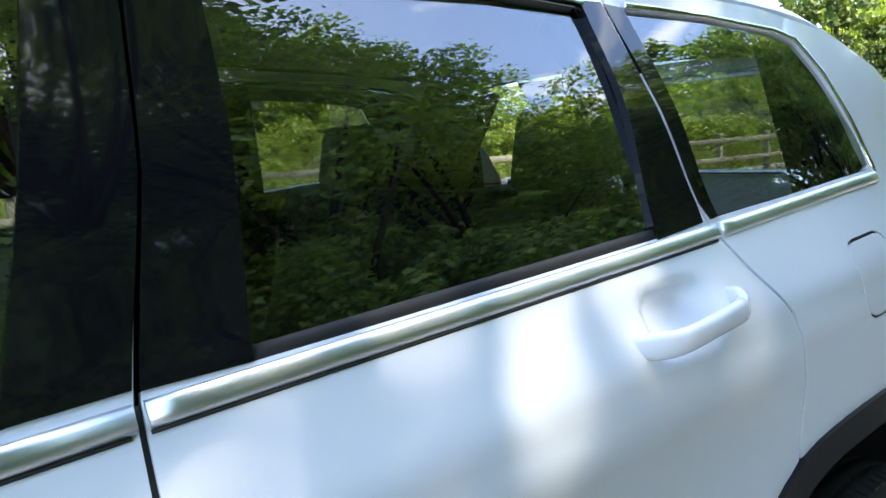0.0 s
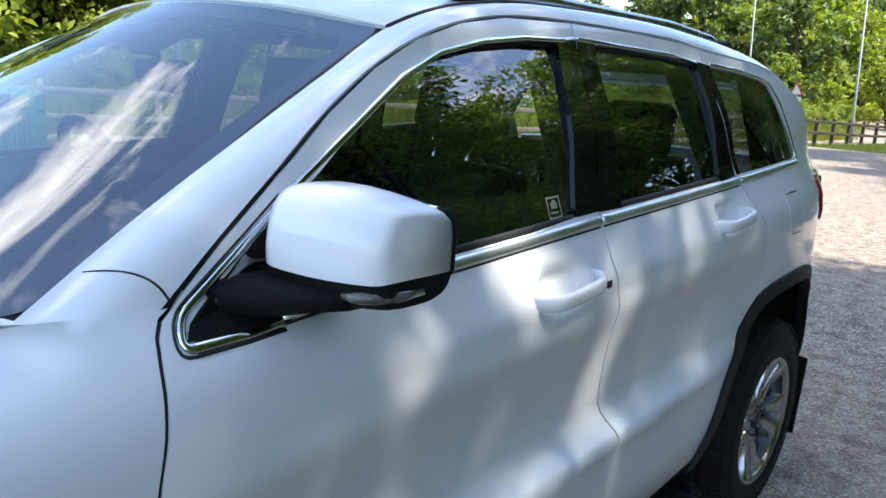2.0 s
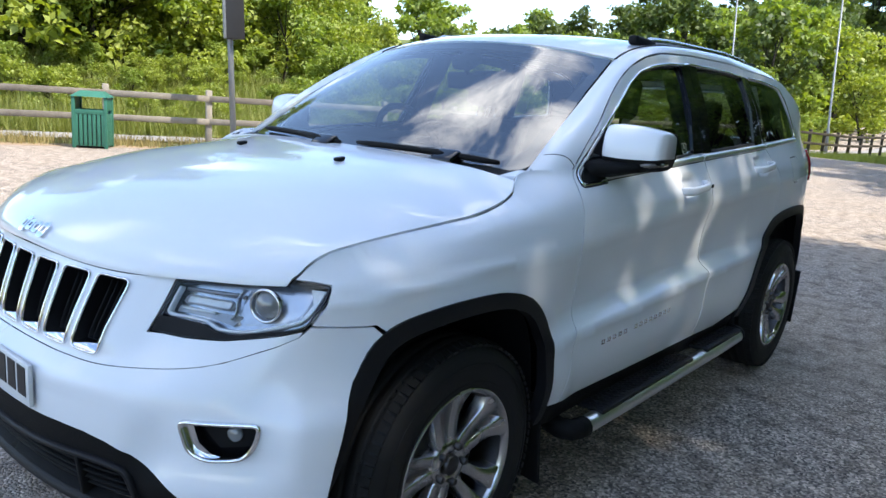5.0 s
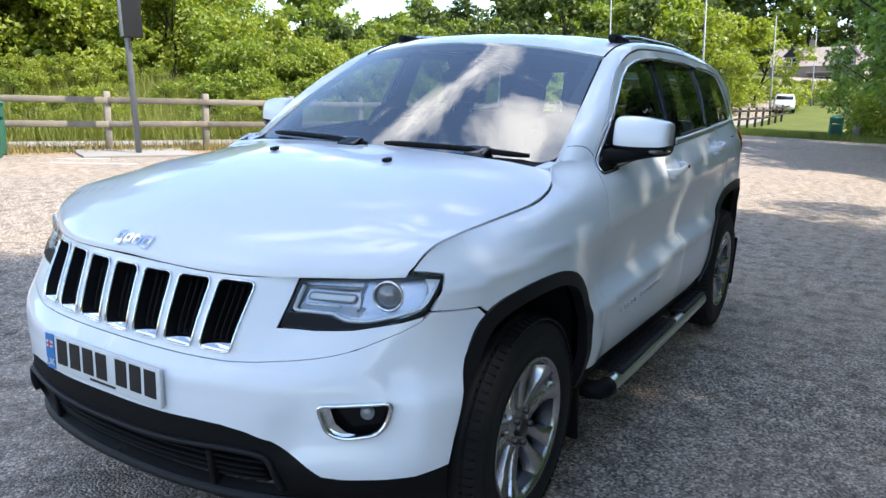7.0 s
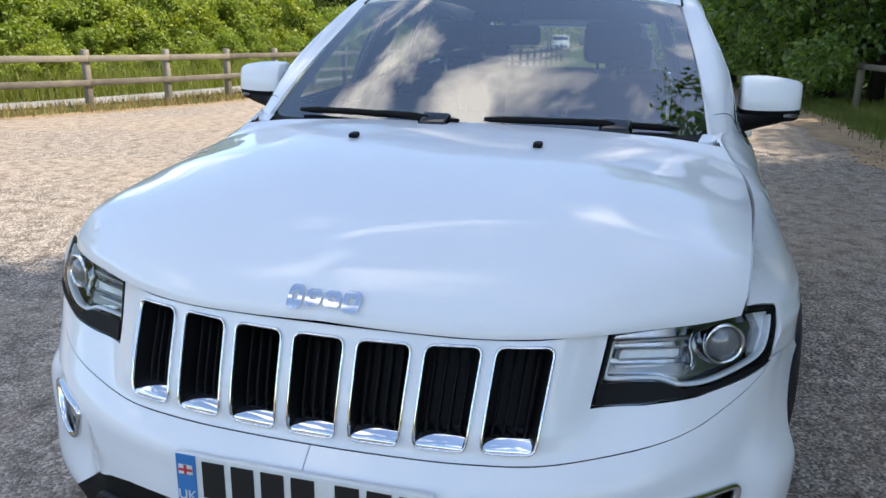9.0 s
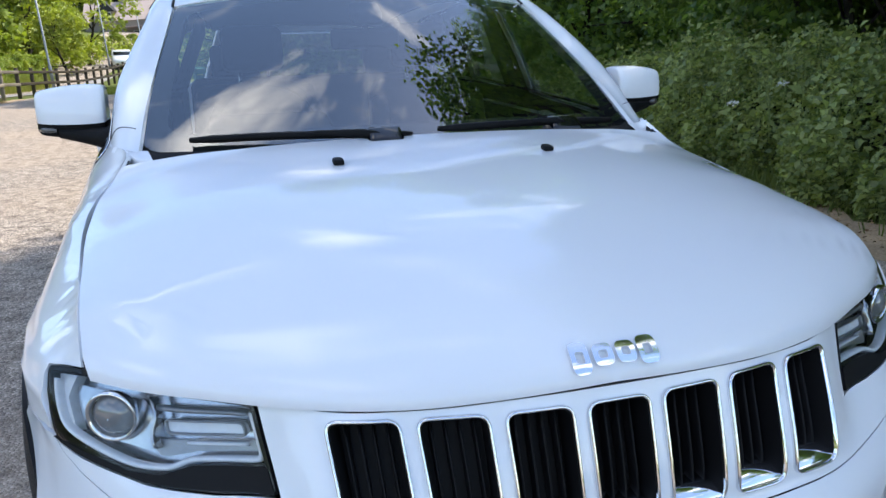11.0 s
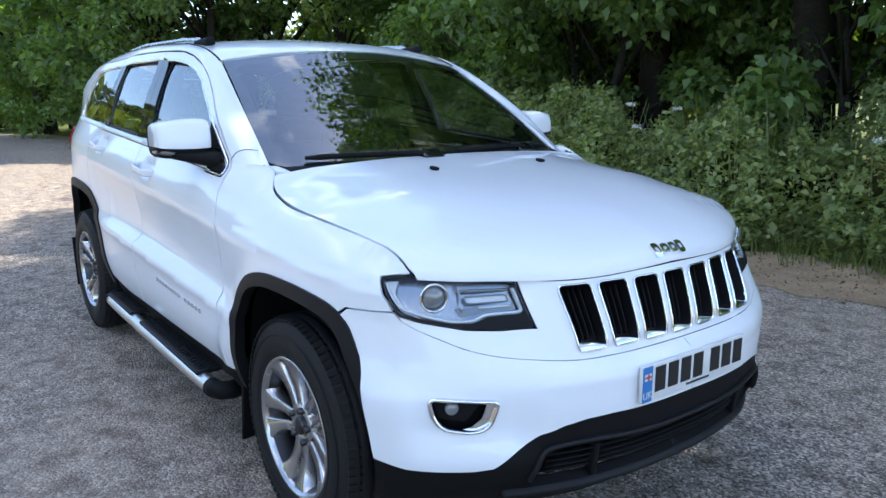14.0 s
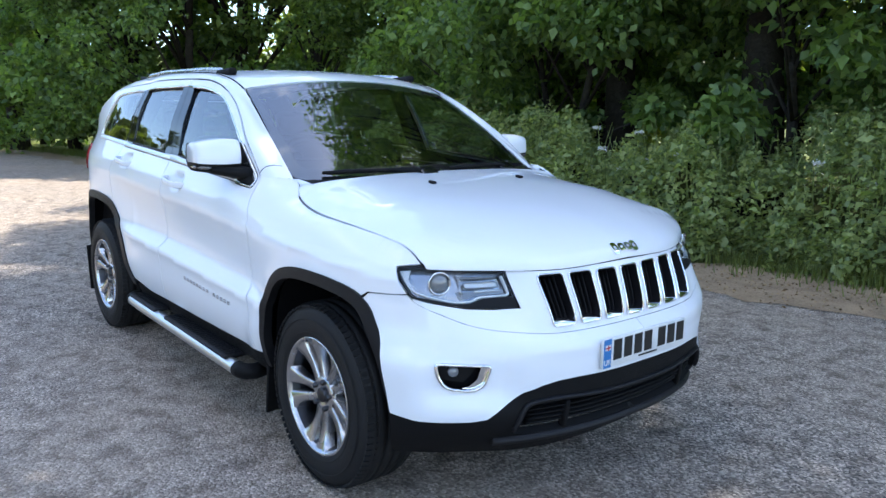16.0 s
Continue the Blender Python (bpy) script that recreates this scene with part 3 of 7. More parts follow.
for a, b, w in (((-3.64, -10.28), (-4.56, -9.23), 0.10), ((-4.09, -10.76), (-4.75, -10.28), 0.10)):
    cx, cy, ang = (a[0] + b[0]) / 2, (a[1] + b[1]) / 2, math.degrees(math.atan2(b[1] - a[1], b[0] - a[0]))
    tagged(obj("trim_road_marking", box((math.dist(a, b), w, 0.006), pose(cx, cy, 0.003, 0, 0, ang)), line_paint, smooth=False), "worn white painted line on the tarmac", "road marking", kind="structure")

# ---- fence ----
fence = empty("fence", "weathered wooden post-and-rail fence along the car park", "fence")
d = np.concatenate([[0], np.cumsum(np.hypot(*np.diff(fence_pts, axis=0).T))])
posts = [np.array([np.interp(s, d, fence_pts[:, k]) for k in (0, 1)]) for s in np.arange(0.4, d[-1] - 0.5, 1.92)]
for i, (a, b) in enumerate(zip(posts, posts[1:])):
    # posts and rails past x = -30 take the darker fence colour
    mat = fence_wood if a[0] > -30 else fence_wood_darker
    ang = math.degrees(math.atan2(*(b - a)[::-1]))
    z0 = float(land_z(*a))
    z1 = float(land_z(*b))
    bm = bmesh.new()
    add_box(bm, (0.12, 0.13, 1.30 + 0.03 * noise.noise(Vector((i, 0, 0)))), pose(0, 0, 0.50), 0.012, 1)
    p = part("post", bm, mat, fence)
    p.matrix_basis = pose(a[0], a[1], z0, 1.5 * noise.noise(Vector((i, 5, 0))), 1.5 * noise.noise(Vector((i, 9, 0))), ang)
    L = float(np.linalg.norm(b - a))
    for h in (0.98, 0.52):
        bm = bmesh.new()
        add_box(bm, (L + 0.02, 0.045, 0.12), Matrix(), 0.006, 1)
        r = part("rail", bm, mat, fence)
        c = (a + b) / 2
        nx, ny = -(b - a)[1] / L, (b - a)[0] / L
        r.matrix_basis = pose(c[0] + nx * -0.08, c[1] + ny * -0.08, (z0 + z1) / 2 + h + 0.01 * noise.noise(Vector((i, h, 3))), 0, -math.degrees(math.atan2(z1 - z0, L)) + 0.8 * noise.noise(Vector((i, h, 1))), ang)

# short rail by the wood
rail = empty("rail_fence", "short wooden rail fence on the grass by the wood", "fence")
for x, y in ((-11.6, 5.65), (-14.2, 5.5), (-16.8, 5.35)):
    part("post", box((0.14, 0.14, 1.15), pose(x, y, float(land_z(x, y)) + 0.5, 0, 0, 3), 0.012, 1), fence_wood, rail)
part("rail", box((5.6, 0.06, 0.13), pose(-14.1, 5.42, 1.02, 0, 0, 3), 0.008, 1), fence_wood, rail)

# ---- pole with its board ----
pole = empty("sign_pole", "grey steel pole with a dark board seen edge-on", "sign post", at=(-5.57, -10.58, 0), plumb=True)
part("pole", tube([(0, 0, 0), (0, 0, 4.2)], 0.055, 14), galvanised, pole)
part("sign_board", box((0.36, 0.16, 1.9), pose(-0.02, 0.13, 3.10, 0, 0, -30), 0.02), sign_black, pole, "black back of a sign board")
part("board_edge", box((0.05, 0.17, 1.88), pose(0.14, 0.04, 3.10, 0, 0, -30), 0.01), galvanised, pole)
for z in (2.24, 2.33):
    part("board_label", box((0.05, 0.004, 0.05), pose(-0.16, 0.28 - 0.10, z, 0, 0, -30)), sign_white, pole, smooth=False)
for z in (2.45, 3.7):
    part("clamp", box((0.16, 0.14, 0.06), pose(-0.02, 0.03, z, 0, 0, -30), 0.01), galvanised, pole)


def litter_bin(at, turn, rim=True):
    """A slatted litter bin with a hooded lid."""
    root = empty("litter_bin", "green slatted litter bin with a hooded top" if rim else "dark green slatted litter bin in the shade", "bin", at=at, turn=turn)
    w, dp, h = 0.60, 0.52, 0.92
    for sx in (-1, 1):
        for sy in (-1, 1):
            part("corner_post", box((0.06, 0.06, h), pose(sx * (w / 2 - 0.03), sy * (dp / 2 - 0.03), h / 2), 0.008), bin_green, root)
    n = 7
    for sy in (-1, 1):
        for i in range(n):
            x = -w / 2 + 0.075 + i * (w - 0.15) / (n - 1)
            part("slat", box((0.055, 0.02, 0.58), pose(x, sy * (dp / 2 - 0.02), 0.33), 0.005), bin_green, root)
        part("top_rail", box((w - 0.08, 0.03, 0.08), pose(0, sy * (dp / 2 - 0.02), 0.65), 0.006), bin_green, root)
    for sx in (-1, 1):
        for i in range(6):
            y = -dp / 2 + 0.075 + i * (dp - 0.15) / 5
            part("slat", box((0.02, 0.055, 0.58), pose(sx * (w / 2 - 0.02), y, 0.33), 0.005), bin_green, root)
        part("hood_side", box((0.02, dp - 0.08, 0.22), pose(sx * (w / 2 - 0.025), 0, 0.79), 0.004), bin_green, root)
    part("liner", box((w - 0.1, dp - 0.1, 0.58), pose(0, 0, 0.34), 0.01), sign_black, root)
    bm = bmesh.new()
    v = [bm.verts.new(p) for p in ((-w / 2 - 0.02, -dp / 2 - 0.02, h), (w / 2 + 0.02, -dp / 2 - 0.02, h), (w / 2 + 0.02, dp / 2 + 0.02, h), (-w / 2 - 0.02, dp / 2 + 0.02, h),
                                   (-w / 2 + 0.12, -dp / 2 + 0.12, h + 0.10), (w / 2 - 0.12, -dp / 2 + 0.12, h + 0.10), (w / 2 - 0.12, dp / 2 - 0.12, h + 0.10), (-w / 2 + 0.12, dp / 2 - 0.12, h + 0.10))]
    for f in ((3, 2, 1, 0), (4, 5, 6, 7), (0, 1, 5, 4), (1, 2, 6, 5), (2, 3, 7, 6), (3, 0, 4, 7)):
        bm.faces.new([v[i] for i in f])
    part("hood", bm, bin_green, root, smooth=False)
    return root


litter_bin((-3.35, -11.75, 0.0), -38)
litter_bin((-34.9, -1.1, float(land_z(-34.9, -1.1))), 10, False)
bm = tube([(0, 0, 0), (0, 0, 0.62), (0, 0, 0.72)], [0.16, 0.15, 0.08], 12)
ob = obj("bollard", bm, concrete)
ob.matrix_basis = pose(-34.1, -0.2, float(land_z(-34.1, -0.2)))
tagged(ob, "short pale concrete bollard by the bushes", "bollard")


def street_lamp(at, h, arm, turn):
    root = empty("street_lamp", "tall slim grey street lamp with a short arm", "street lamp", "street lamps", at=at, turn=turn, plumb=True)
    part("column", tube([(0, 0, -0.3), (0, 0, 1.2), (0, 0, 1.25), (0, 0, h)], [0.09, 0.09, 0.06, 0.04], 10), galvanised, root)
    part("arm", tube([(0, 0, h), (0.1, 0, h + 0.08), (arm, 0, h + 0.12)], 0.035, 8), galvanised, root)
    part("lantern", box((0.5, 0.2, 0.1), pose(arm + 0.2, 0, h + 0.11), 0.03), galvanised, root)


street_lamp((-64.4, -8.4, 0.2), 8.0, 0.7, 70)
street_lamp((-41.5, -8.6, -0.2), 8.2, 0.7, 70)
street_lamp((-44.5, -15.2, -0.2), 9.8, 0.7, 80)
street_lamp((-76, -6.6, 0.6), 7.0, 0.7, 70)
root = empty("warning_sign", "red-bordered triangular road warning sign on a post", "road sign", at=(-38.0, -10.4, -0.3), turn=72, plumb=True)
part("post", tube([(0, 0.03, 0), (0, 0.03, 2.7)], 0.04, 8), galvanised, root)
for name, r, y, m in (("border", 0.44, 0.0, sign_red), ("face", 0.32, -0.012, sign_white)):
    bm = bmesh.new()
    v = [bm.verts.new((r * math.sin(a), y + dy, 2.45 + r * math.cos(a))) for dy in (0, 0.01) for a in (0, 2.094, 4.189)]
    bm.faces.new(v[:3])
    bm.faces.new(v[3:][::-1])
    for i in range(3):
        bm.faces.new((v[i], v[(i + 1) % 3], v[3 + (i + 1) % 3], v[3 + i]))
    bmesh.ops.recalc_face_normals(bm, faces=bm.faces)
    part(name, bm, m, root, smooth=False)
part("plate", box((0.6, 0.01, 0.22), pose(0, 0, 2.05)), sign_white, root, smooth=False)

# ---- far house and far car ----
stone = surface("stone", (0.34, 0.30, 0.25), 0.9, other=(0.22, 0.19, 0.16), scale=0.6, fine=6, bump=0.02, bump_scale=5)
slate = surface("slate", (0.42, 0.34, 0.31), 0.8, other=(0.30, 0.25, 0.23), scale=0.5, fine=8, bump=0.02, bump_scale=6)
window_dark = surface("window_dark", (0.03, 0.035, 0.04), 0.1, scale=2, fine=20)
house = empty("house", "stone house with pale slate roof and two dormers", "house", at=(-116, -10.2, 2.9), turn=84, plumb=True)
part("wall", box((12.0, 6.0, 3.4), pose(0, 0, 1.7)), stone, house, smooth=False)


def gable(w, dp, z0, z1, over=0.2):
    bm = bmesh.new()
    v = [bm.verts.new(p) for p in ((-w / 2, -dp / 2 - over, z0), (w / 2, -dp / 2 - over, z0), (w / 2, dp / 2 + over, z0), (-w / 2, dp / 2 + over, z0), (-w / 2, 0, z1), (w / 2, 0, z1))]
    for f in ((0, 1, 5, 4), (2, 3, 4, 5), (0, 4, 3), (1, 2, 5), (3, 2, 1, 0)):
        bm.faces.new([v[i] for i in f])
    return bm


rf = part("roof", gable(12.6, 6.0, 3.3, 5.9), slate, house, smooth=False)
part("chimney", box((0.7, 0.6, 1.3), pose(-1.2, 0, 6.3)), stone, rf, smooth=False)
part("porch_roof", box((4.2, 1.4, 0.12), pose(1.2, -3.5, 2.25, -18, 0, 0)), slate, house, smooth=False)
for x in (-3.0, 4.0):
    dm = part("dormer", box((1.9, 1.6, 1.8), pose(x, -2.5, 3.9)), stone, house, smooth=False)
    bm = bmesh.new()
    v = [bm.verts.new((x + a, b, c)) for a, b, c in ((-1.25, -3.5, 4.6), (1.25, -3.5, 4.6), (0, -3.5, 6.0), (-1.25, -1.0, 4.6), (1.25, -1.0, 4.6), (0, -1.0, 6.0))]
    for f in ((0, 1, 2), (0, 2, 5, 3), (1, 4, 5, 2), (3, 5, 4), (0, 3, 4, 1)):
        bm.faces.new([v[i] for i in f])
    part("dormer_roof", bm, sign_black, dm, smooth=False)
for x, z, w in ((-3.0, 3.9, 1.5), (4.0, 3.9, 1.5), (-3.2, 1.3, 1.6), (1.2, 1.3, 2.0), (4.4, 1.3, 1.3), (-0.8, 1.2, 0.7)):
    y = -3.32 if z > 3 else -3.03
    wd = part("window", box((w, 0.06, 1.2), pose(x, y, z)), sign_white, house, smooth=False)
    for k in (-1, 1):
        for j in (-1, 1):
            part("pane", box((w / 2 - 0.16, 0.02, 0.46), pose(x + k * w / 4, y - 0.035, z + j * 0.29)), window_dark, wd, smooth=False)
van = empty("far_car", "white hatchback standing on the distant road", "car", at=(-66, -7.6, 0.42), turn=8)
bm = bmesh.new()
rings = []
for x, w, z0, z1 in ((-2.05, 0.70, 0.45, 0.95), (-1.95, 0.80, 0.35, 1.25), (-1.4, 0.84, 0.3, 1.48), (-0.3, 0.84, 0.28, 1.5), (0.5, 0.84, 0.28, 1.35), (1.1, 0.84, 0.28, 1.0), (1.9, 0.78, 0.3, 0.85), (2.1, 0.65, 0.4, 0.7)):
    rings.append([bm.verts.new((x, y, z)) for y, z in ((-w, z0), (-w, z0 + (z1 - z0) * 0.55), (-w * 0.8, z1), (w * 0.8, z1), (w, z0 + (z1 - z0) * 0.55), (w, z0))])
for r0, r1 in zip(rings, rings[1:]):
    for i in range(6):
        bm.faces.new((r0[i], r0[(i + 1) % 6], r1[(i + 1) % 6], r1[i]))
bm.faces.new(rings[0])
bm.faces.new(rings[-1][::-1])
bmesh.ops.recalc_face_normals(bm, faces=bm.faces)
VAN_BODY = bm


# ---- the car ----
car = empty("car", "white four-door SUV with black arch trims, parked on tarmac", "car")
AXLE, WHEEL_Z, WHEEL_Y = 1.4575, 0.385, 0.80

# half width of the body along its length, and its length lines
plan = spline([(-2.45, 0.60), (-2.3, 0.72), (-2.1, 0.81), (-1.9, 0.873), (-1.7, 0.915), (-1.45, 0.941), (-1.0, 0.951), (0, 0.954), (0.9, 0.952), (1.3, 0.950),
               (1.55, 0.945), (1.72, 0.930), (1.84, 0.906), (1.92, 0.870), (1.98, 0.838), (2.05, 0.79)])
ledge_z = spline([(-2.4, 0.80), (-0.75, 0.776), (0.183, 0.741), (0.92, 0.705), (2.0, 0.66)])
ledge = spline([(-2.4, 0.0), (-0.95, 0.0), (-0.80, 0.55), (-0.66, 1.0), (0.8, 1.0), (1.0, 0.6), (1.2, 0.0), (2.0, 0.0)])
shoulder_z = spline([(-2.4, 1.13), (-0.85, 1.111), (-0.15, 1.073), (0.56, 1.033), (0.93, 1.003), (1.4, 0.975), (1.8, 0.95), (1.95, 0.93), (2.05, 0.90)])
top_z = spline([(-2.4, 1.33), (-1.57, 1.335), (-1.02, 1.305), (-0.175, 1.262), (0.6, 1.216), (0.80, 1.206), (0.88, 1.226), (0.95, 1.237), (1.03, 1.235), (1.08, 1.224), (1.114, 1.201), (1.14, 1.177), (1.18, 1.160),
                (1.247, 1.144), (1.366, 1.121), (1.515, 1.106), (1.675, 1.089), (1.81, 1.072), (1.897, 1.054), (1.935, 1.035), (1.978, 1.0), (2.05, 0.95)])
top_y = spline([(-2.4, 0.60), (-2.1, 0.74), (-1.57, 0.855), (-1.02, 0.873), (-0.175, 0.886), (0.6, 0.88), (0.80, 0.870), (0.88, 0.844), (0.95, 0.816), (1.03, 0.786), (1.08, 0.778), (1.114, 0.790), (1.14, 0.806), (1.18, 0.820),
                (1.247, 0.834), (1.366, 0.840), (1.515, 0.834), (1.675, 0.819), (1.81, 0.806), (1.897, 0.796), (1.935, 0.791), (1.978, 0.784), (2.05, 0.74)])
seam_z = top_z
crease = spline([(-2.4, 0.0), (-1.25, 0.1), (-0.95, 0.7), (-0.75, 1.0), (0.6, 1.0), (0.9, 0.75), (1.2, 0.15), (1.4, 0.0), (2.0, 0.0)])
upper_z = spline([(-2.4, 1.20), (0.3, 1.185), (0.6, 1.172), (0.78, 1.158), (0.9, 1.145), (1.0, 1.138), (1.1, 1.132), (1.21, 1.123), (1.31, 1.114), (1.4, 1.106), (1.5, 1.098), (1.8, 1.062), (2.05, 0.95)])
upper_y = spline([(-2.4, 0.90), (0.6, 0.920), (0.78, 0.917), (0.9, 0.910), (1.0, 0.902), (1.1, 0.896), (1.21, 0.890), (1.31, 0.886), (1.4, 0.882), (1.5, 0.876), (1.8, 0.84), (2.05, 0.78)])
rear_tuck = spline([(-2.4, 0.16), (-1.9, 0.06), (-1.5, 0.02), (-1.1, 0.0), (2.0, 0.0)])


def side(x, z):
    """The body's left flank, from the sill to the gutter: the point over (x, z)."""
    x, z = np.atleast_1d(np.asarray(x, float)), np.atleast_1d(np.asarray(z, float))
    w, a, c, la, sh, tz, ty, tk = (f(x)[:, 0] for f in (plan, ledge, crease, ledge_z, shoulder_z, top_z, top_y, rear_tuck))
    one = np.ones_like(x)
    tz = np.maximum(tz, sh + 0.03)
    k = np.interp(x, (0.9, 1.4, 1.9), (0.46, 0.58, 0.58))
    mid = np.minimum(k * w + (1 - k) * ty + np.interp(x, (0.9, 1.4), (0.016, 0.0)), w - 0.006)
    # a second crease runs from the wing's top into the front door
    ease = lambda q: np.clip(q, 0, 1) ** 2 * (3 - 2 * np.clip(q, 0, 1))
    up = ease((x - 0.35) / 0.4) * ease((1.90 - x) / 0.55)
    z_up = (1 - up) * (sh + 0.72 * (tz - sh)) + up * np.minimum(upper_z(x)[:, 0], tz - 0.015)
    y_up = (1 - up) * (mid + 0.44 * (ty - mid)) + up * upper_y(x)[:, 0]
    z_1, z_2, z_3 = sh + 0.5 * (z_up - sh), z_up - 0.10 * (z_up - sh), z_up + 0.30 * (tz - z_up)
    y_1 = 0.5 * (w + y_up) + 0.006 + 0.006 * (1 - up)
    y_2, y_3 = y_up + 0.10 * (y_1 - y_up) * 2, y_up + 0.30 * (ty - y_up)
    low = 0.036 * np.maximum(a, 0.75 * c)
    zs = np.stack([0.36 * one, 0.45 * one, 0.54 * one, la - 0.045, la - 0.006, la + 0.004, la + 0.026, la + 0.052, la + 0.085, la + 0.5 * (sh - la), sh - 0.055, sh - 0.007, sh + 0.006, sh + 0.035, z_1, z_2, z_3, tz, tz + 0.2, tz + 0.35, tz + 0.43, tz + 0.50], 1)
    ys = np.stack([w - 0.06, w - 0.022, w + 0.002, w + 0.012 * a, w + 0.017 * a, w + 0.014 * a, w - 0.012 * a - 0.35 * (low - 0.036 * a), w - low * 0.9, w - low, w - 0.30 * low - 0.022 * c, w - 0.012 * c - 0.001, w - 0.001, w, w + 0.035 / np.maximum(z_1 - sh, 0.03) * (y_1 - w), y_1, y_2, y_3, ty,
                   0.813 - tk + 0 * one, 0.742 - tk, 0.708 - tk, 0.635 - tk], 1)
    y = row_spline(zs, ys, z)
    for cx in (AXLE, -AXLE):
        r = np.hypot((x - cx) * 0.95, (z - WHEEL_Z))
        y = y + 0.012 * np.exp(-((r - 0.50) / 0.06) ** 2) * np.clip((1.02 - z) / 0.1, 0, 1)
    # hollows behind the door handles
    for hx, hz in ((0.045, 1.150), (-0.827, 1.211)):
        y = y - 0.032 * np.exp(-(((x - hx) / 0.060) ** 2) ** 2 - (((z - hz) / 0.036) ** 2) ** 2)
    return np.stack([x, y, z], 1)


def pane_side(x, z):
    """The side glass: the flank's line carried up in one even curve."""
    x, z = np.atleast_1d(np.asarray(x, float)), np.atleast_1d(np.asarray(z, float))
    ty, h, tk = top_y(np.minimum(x, 0.72))[:, 0], z - top_z(np.minimum(x, 0.72))[:, 0], rear_tuck(x)[:, 0]
    c = ((0.742 - tk - ty) / 0.35 - (0.813 - tk - ty) / 0.2) / 0.15
    b = (0.813 - tk - ty) / 0.2 - 0.2 * c
    return np.stack([x, ty + b * h + c * h * h, z], 1)


def along(f, xs):
    return [(float(x), float(z)) for x, z in zip(xs, f(np.array(xs))[:, 0])]


OUT = -1.0      # the flank's outward side for sheet()


def beside(f, offsets, x0=-1.5, x1=1.5, step=0.014):
    """Rows of points along a length line f(x), at the given heights from it."""
    xs = np.arange(x0, x1, step)
    return [list(zip(xs.tolist(), (f(xs)[:, 0] + o).tolist())) for o in offsets]


flank_lines = beside(shoulder_z, (-0.012, -0.004, 0.004, 0.012), -1.3, 1.3) + beside(ledge_z, (-0.012, -0.004, 0.003, 0.010), -0.9, 1.1) + beside(upper_z, (-0.014, -0.007, 0.0, 0.006, 0.012), 0.4, 1.85)
arch_front = [(AXLE + a, b) for a, b in ((-0.43, 0.40), (-0.415, 0.52), (-0.385, 0.68), (-0.33, 0.79), (-0.245, 0.865), (-0.12, 0.903), (0.03, 0.912), (0.17, 0.905), (0.29, 0.885), (0.365, 0.845),
                                          (0.415, 0.76), (0.452, 0.66), (0.478, 0.55), (0.49, 0.47), (0.492, 0.40))]
arch_rear = [(-AXLE + a, b) for a, b in ((0.735, 0.45), (0.66, 0.58), (0.56, 0.72), (0.47, 0.83), (0.36, 0.915), (0.24, 0.952), (0.05, 0.967), (-0.15, 0.96), (-0.28, 0.925), (-0.37, 0.85),
                                         (-0.43, 0.74), (-0.47, 0.60), (-0.49, 0.48), (-0.50, 0.40))]

arch_front, arch_rear = ([tuple(q) for q in spline([(i, *p) for i, p in enumerate(a)])(np.linspace(0, len(a) - 1, 46))] for a in (arch_front, arch_rear))
door_line = [(0.962, 0.455), (0.948, 0.56), (0.935, 0.65), (0.924, 0.705), (0.900, 0.76), (0.893, 0.82), (0.902, 0.90), (0.915, 0.96), (0.924, 1.005), (0.912, 1.05), (0.897, 1.10), (0.886, 1.147), (0.880, 1.178), (0.872, 1.206), (0.861, 1.224), (0.842, 1.238)]
pillar_line = [(0.842, 1.238), (0.76, 1.315), (0.66, 1.40), (0.54, 1.488), (0.42, 1.56), (0.30, 1.617), (0.17, 1.657), (0.02, 1.682), (-0.225, 1.694)]
b_line = [(-0.225, 1.694), (-0.222, 1.60), (-0.20, 1.45), (-0.160, 1.270), (-0.155, 1.17), (-0.165, 1.06), (-0.19, 0.90), (-0.20, 0.72), (-0.195, 0.58), (-0.19, 0.455)]
roof_line = [(-0.225, 1.694), (-0.5, 1.696), (-0.78, 1.692), (-0.90, 1.682)]
c_line = [(-0.90, 1.682), (-0.92, 1.52), (-0.965, 1.345), (-0.985, 1.30), (-1.02, 1.25), (-1.085, 1.17), (-1.118, 1.06), (-1.110, 0.928)]
window_front = [(0.815, 1.214), (0.66, 1.345), (0.50, 1.462), (0.36, 1.545), (0.25, 1.593), (0.12, 1.624), (-0.02, 1.642), (-0.155, 1.648), (-0.115, 1.45), (-0.07, 1.276)]
window_front = window_front + along(lambda x: top_z(x) + 0.014, (0.1, 0.3, 0.5, 0.7))
window_rear = [(-0.30, 1.650), (-0.285, 1.50), (-0.255, 1.281)] + along(lambda x: top_z(x) + 0.014, (-0.4, -0.6, -0.75, -0.855)) + [(-0.862, 1.42), (-0.862, 1.54), (-0.855, 1.640), (-0.7, 1.652), (-0.45, 1.654)]
window_quarter = [(-0.94, 1.634), (-0.957, 1.52), (-1.0, 1.322)] + along(lambda x: top_z(x) + 0.016, (-1.2, -1.4, -1.53)) + [(-1.57, 1.36), (-1.53, 1.45), (-1.475, 1.54), (-1.425, 1.598), (-1.36, 1.612), (-1.15, 1.628)]

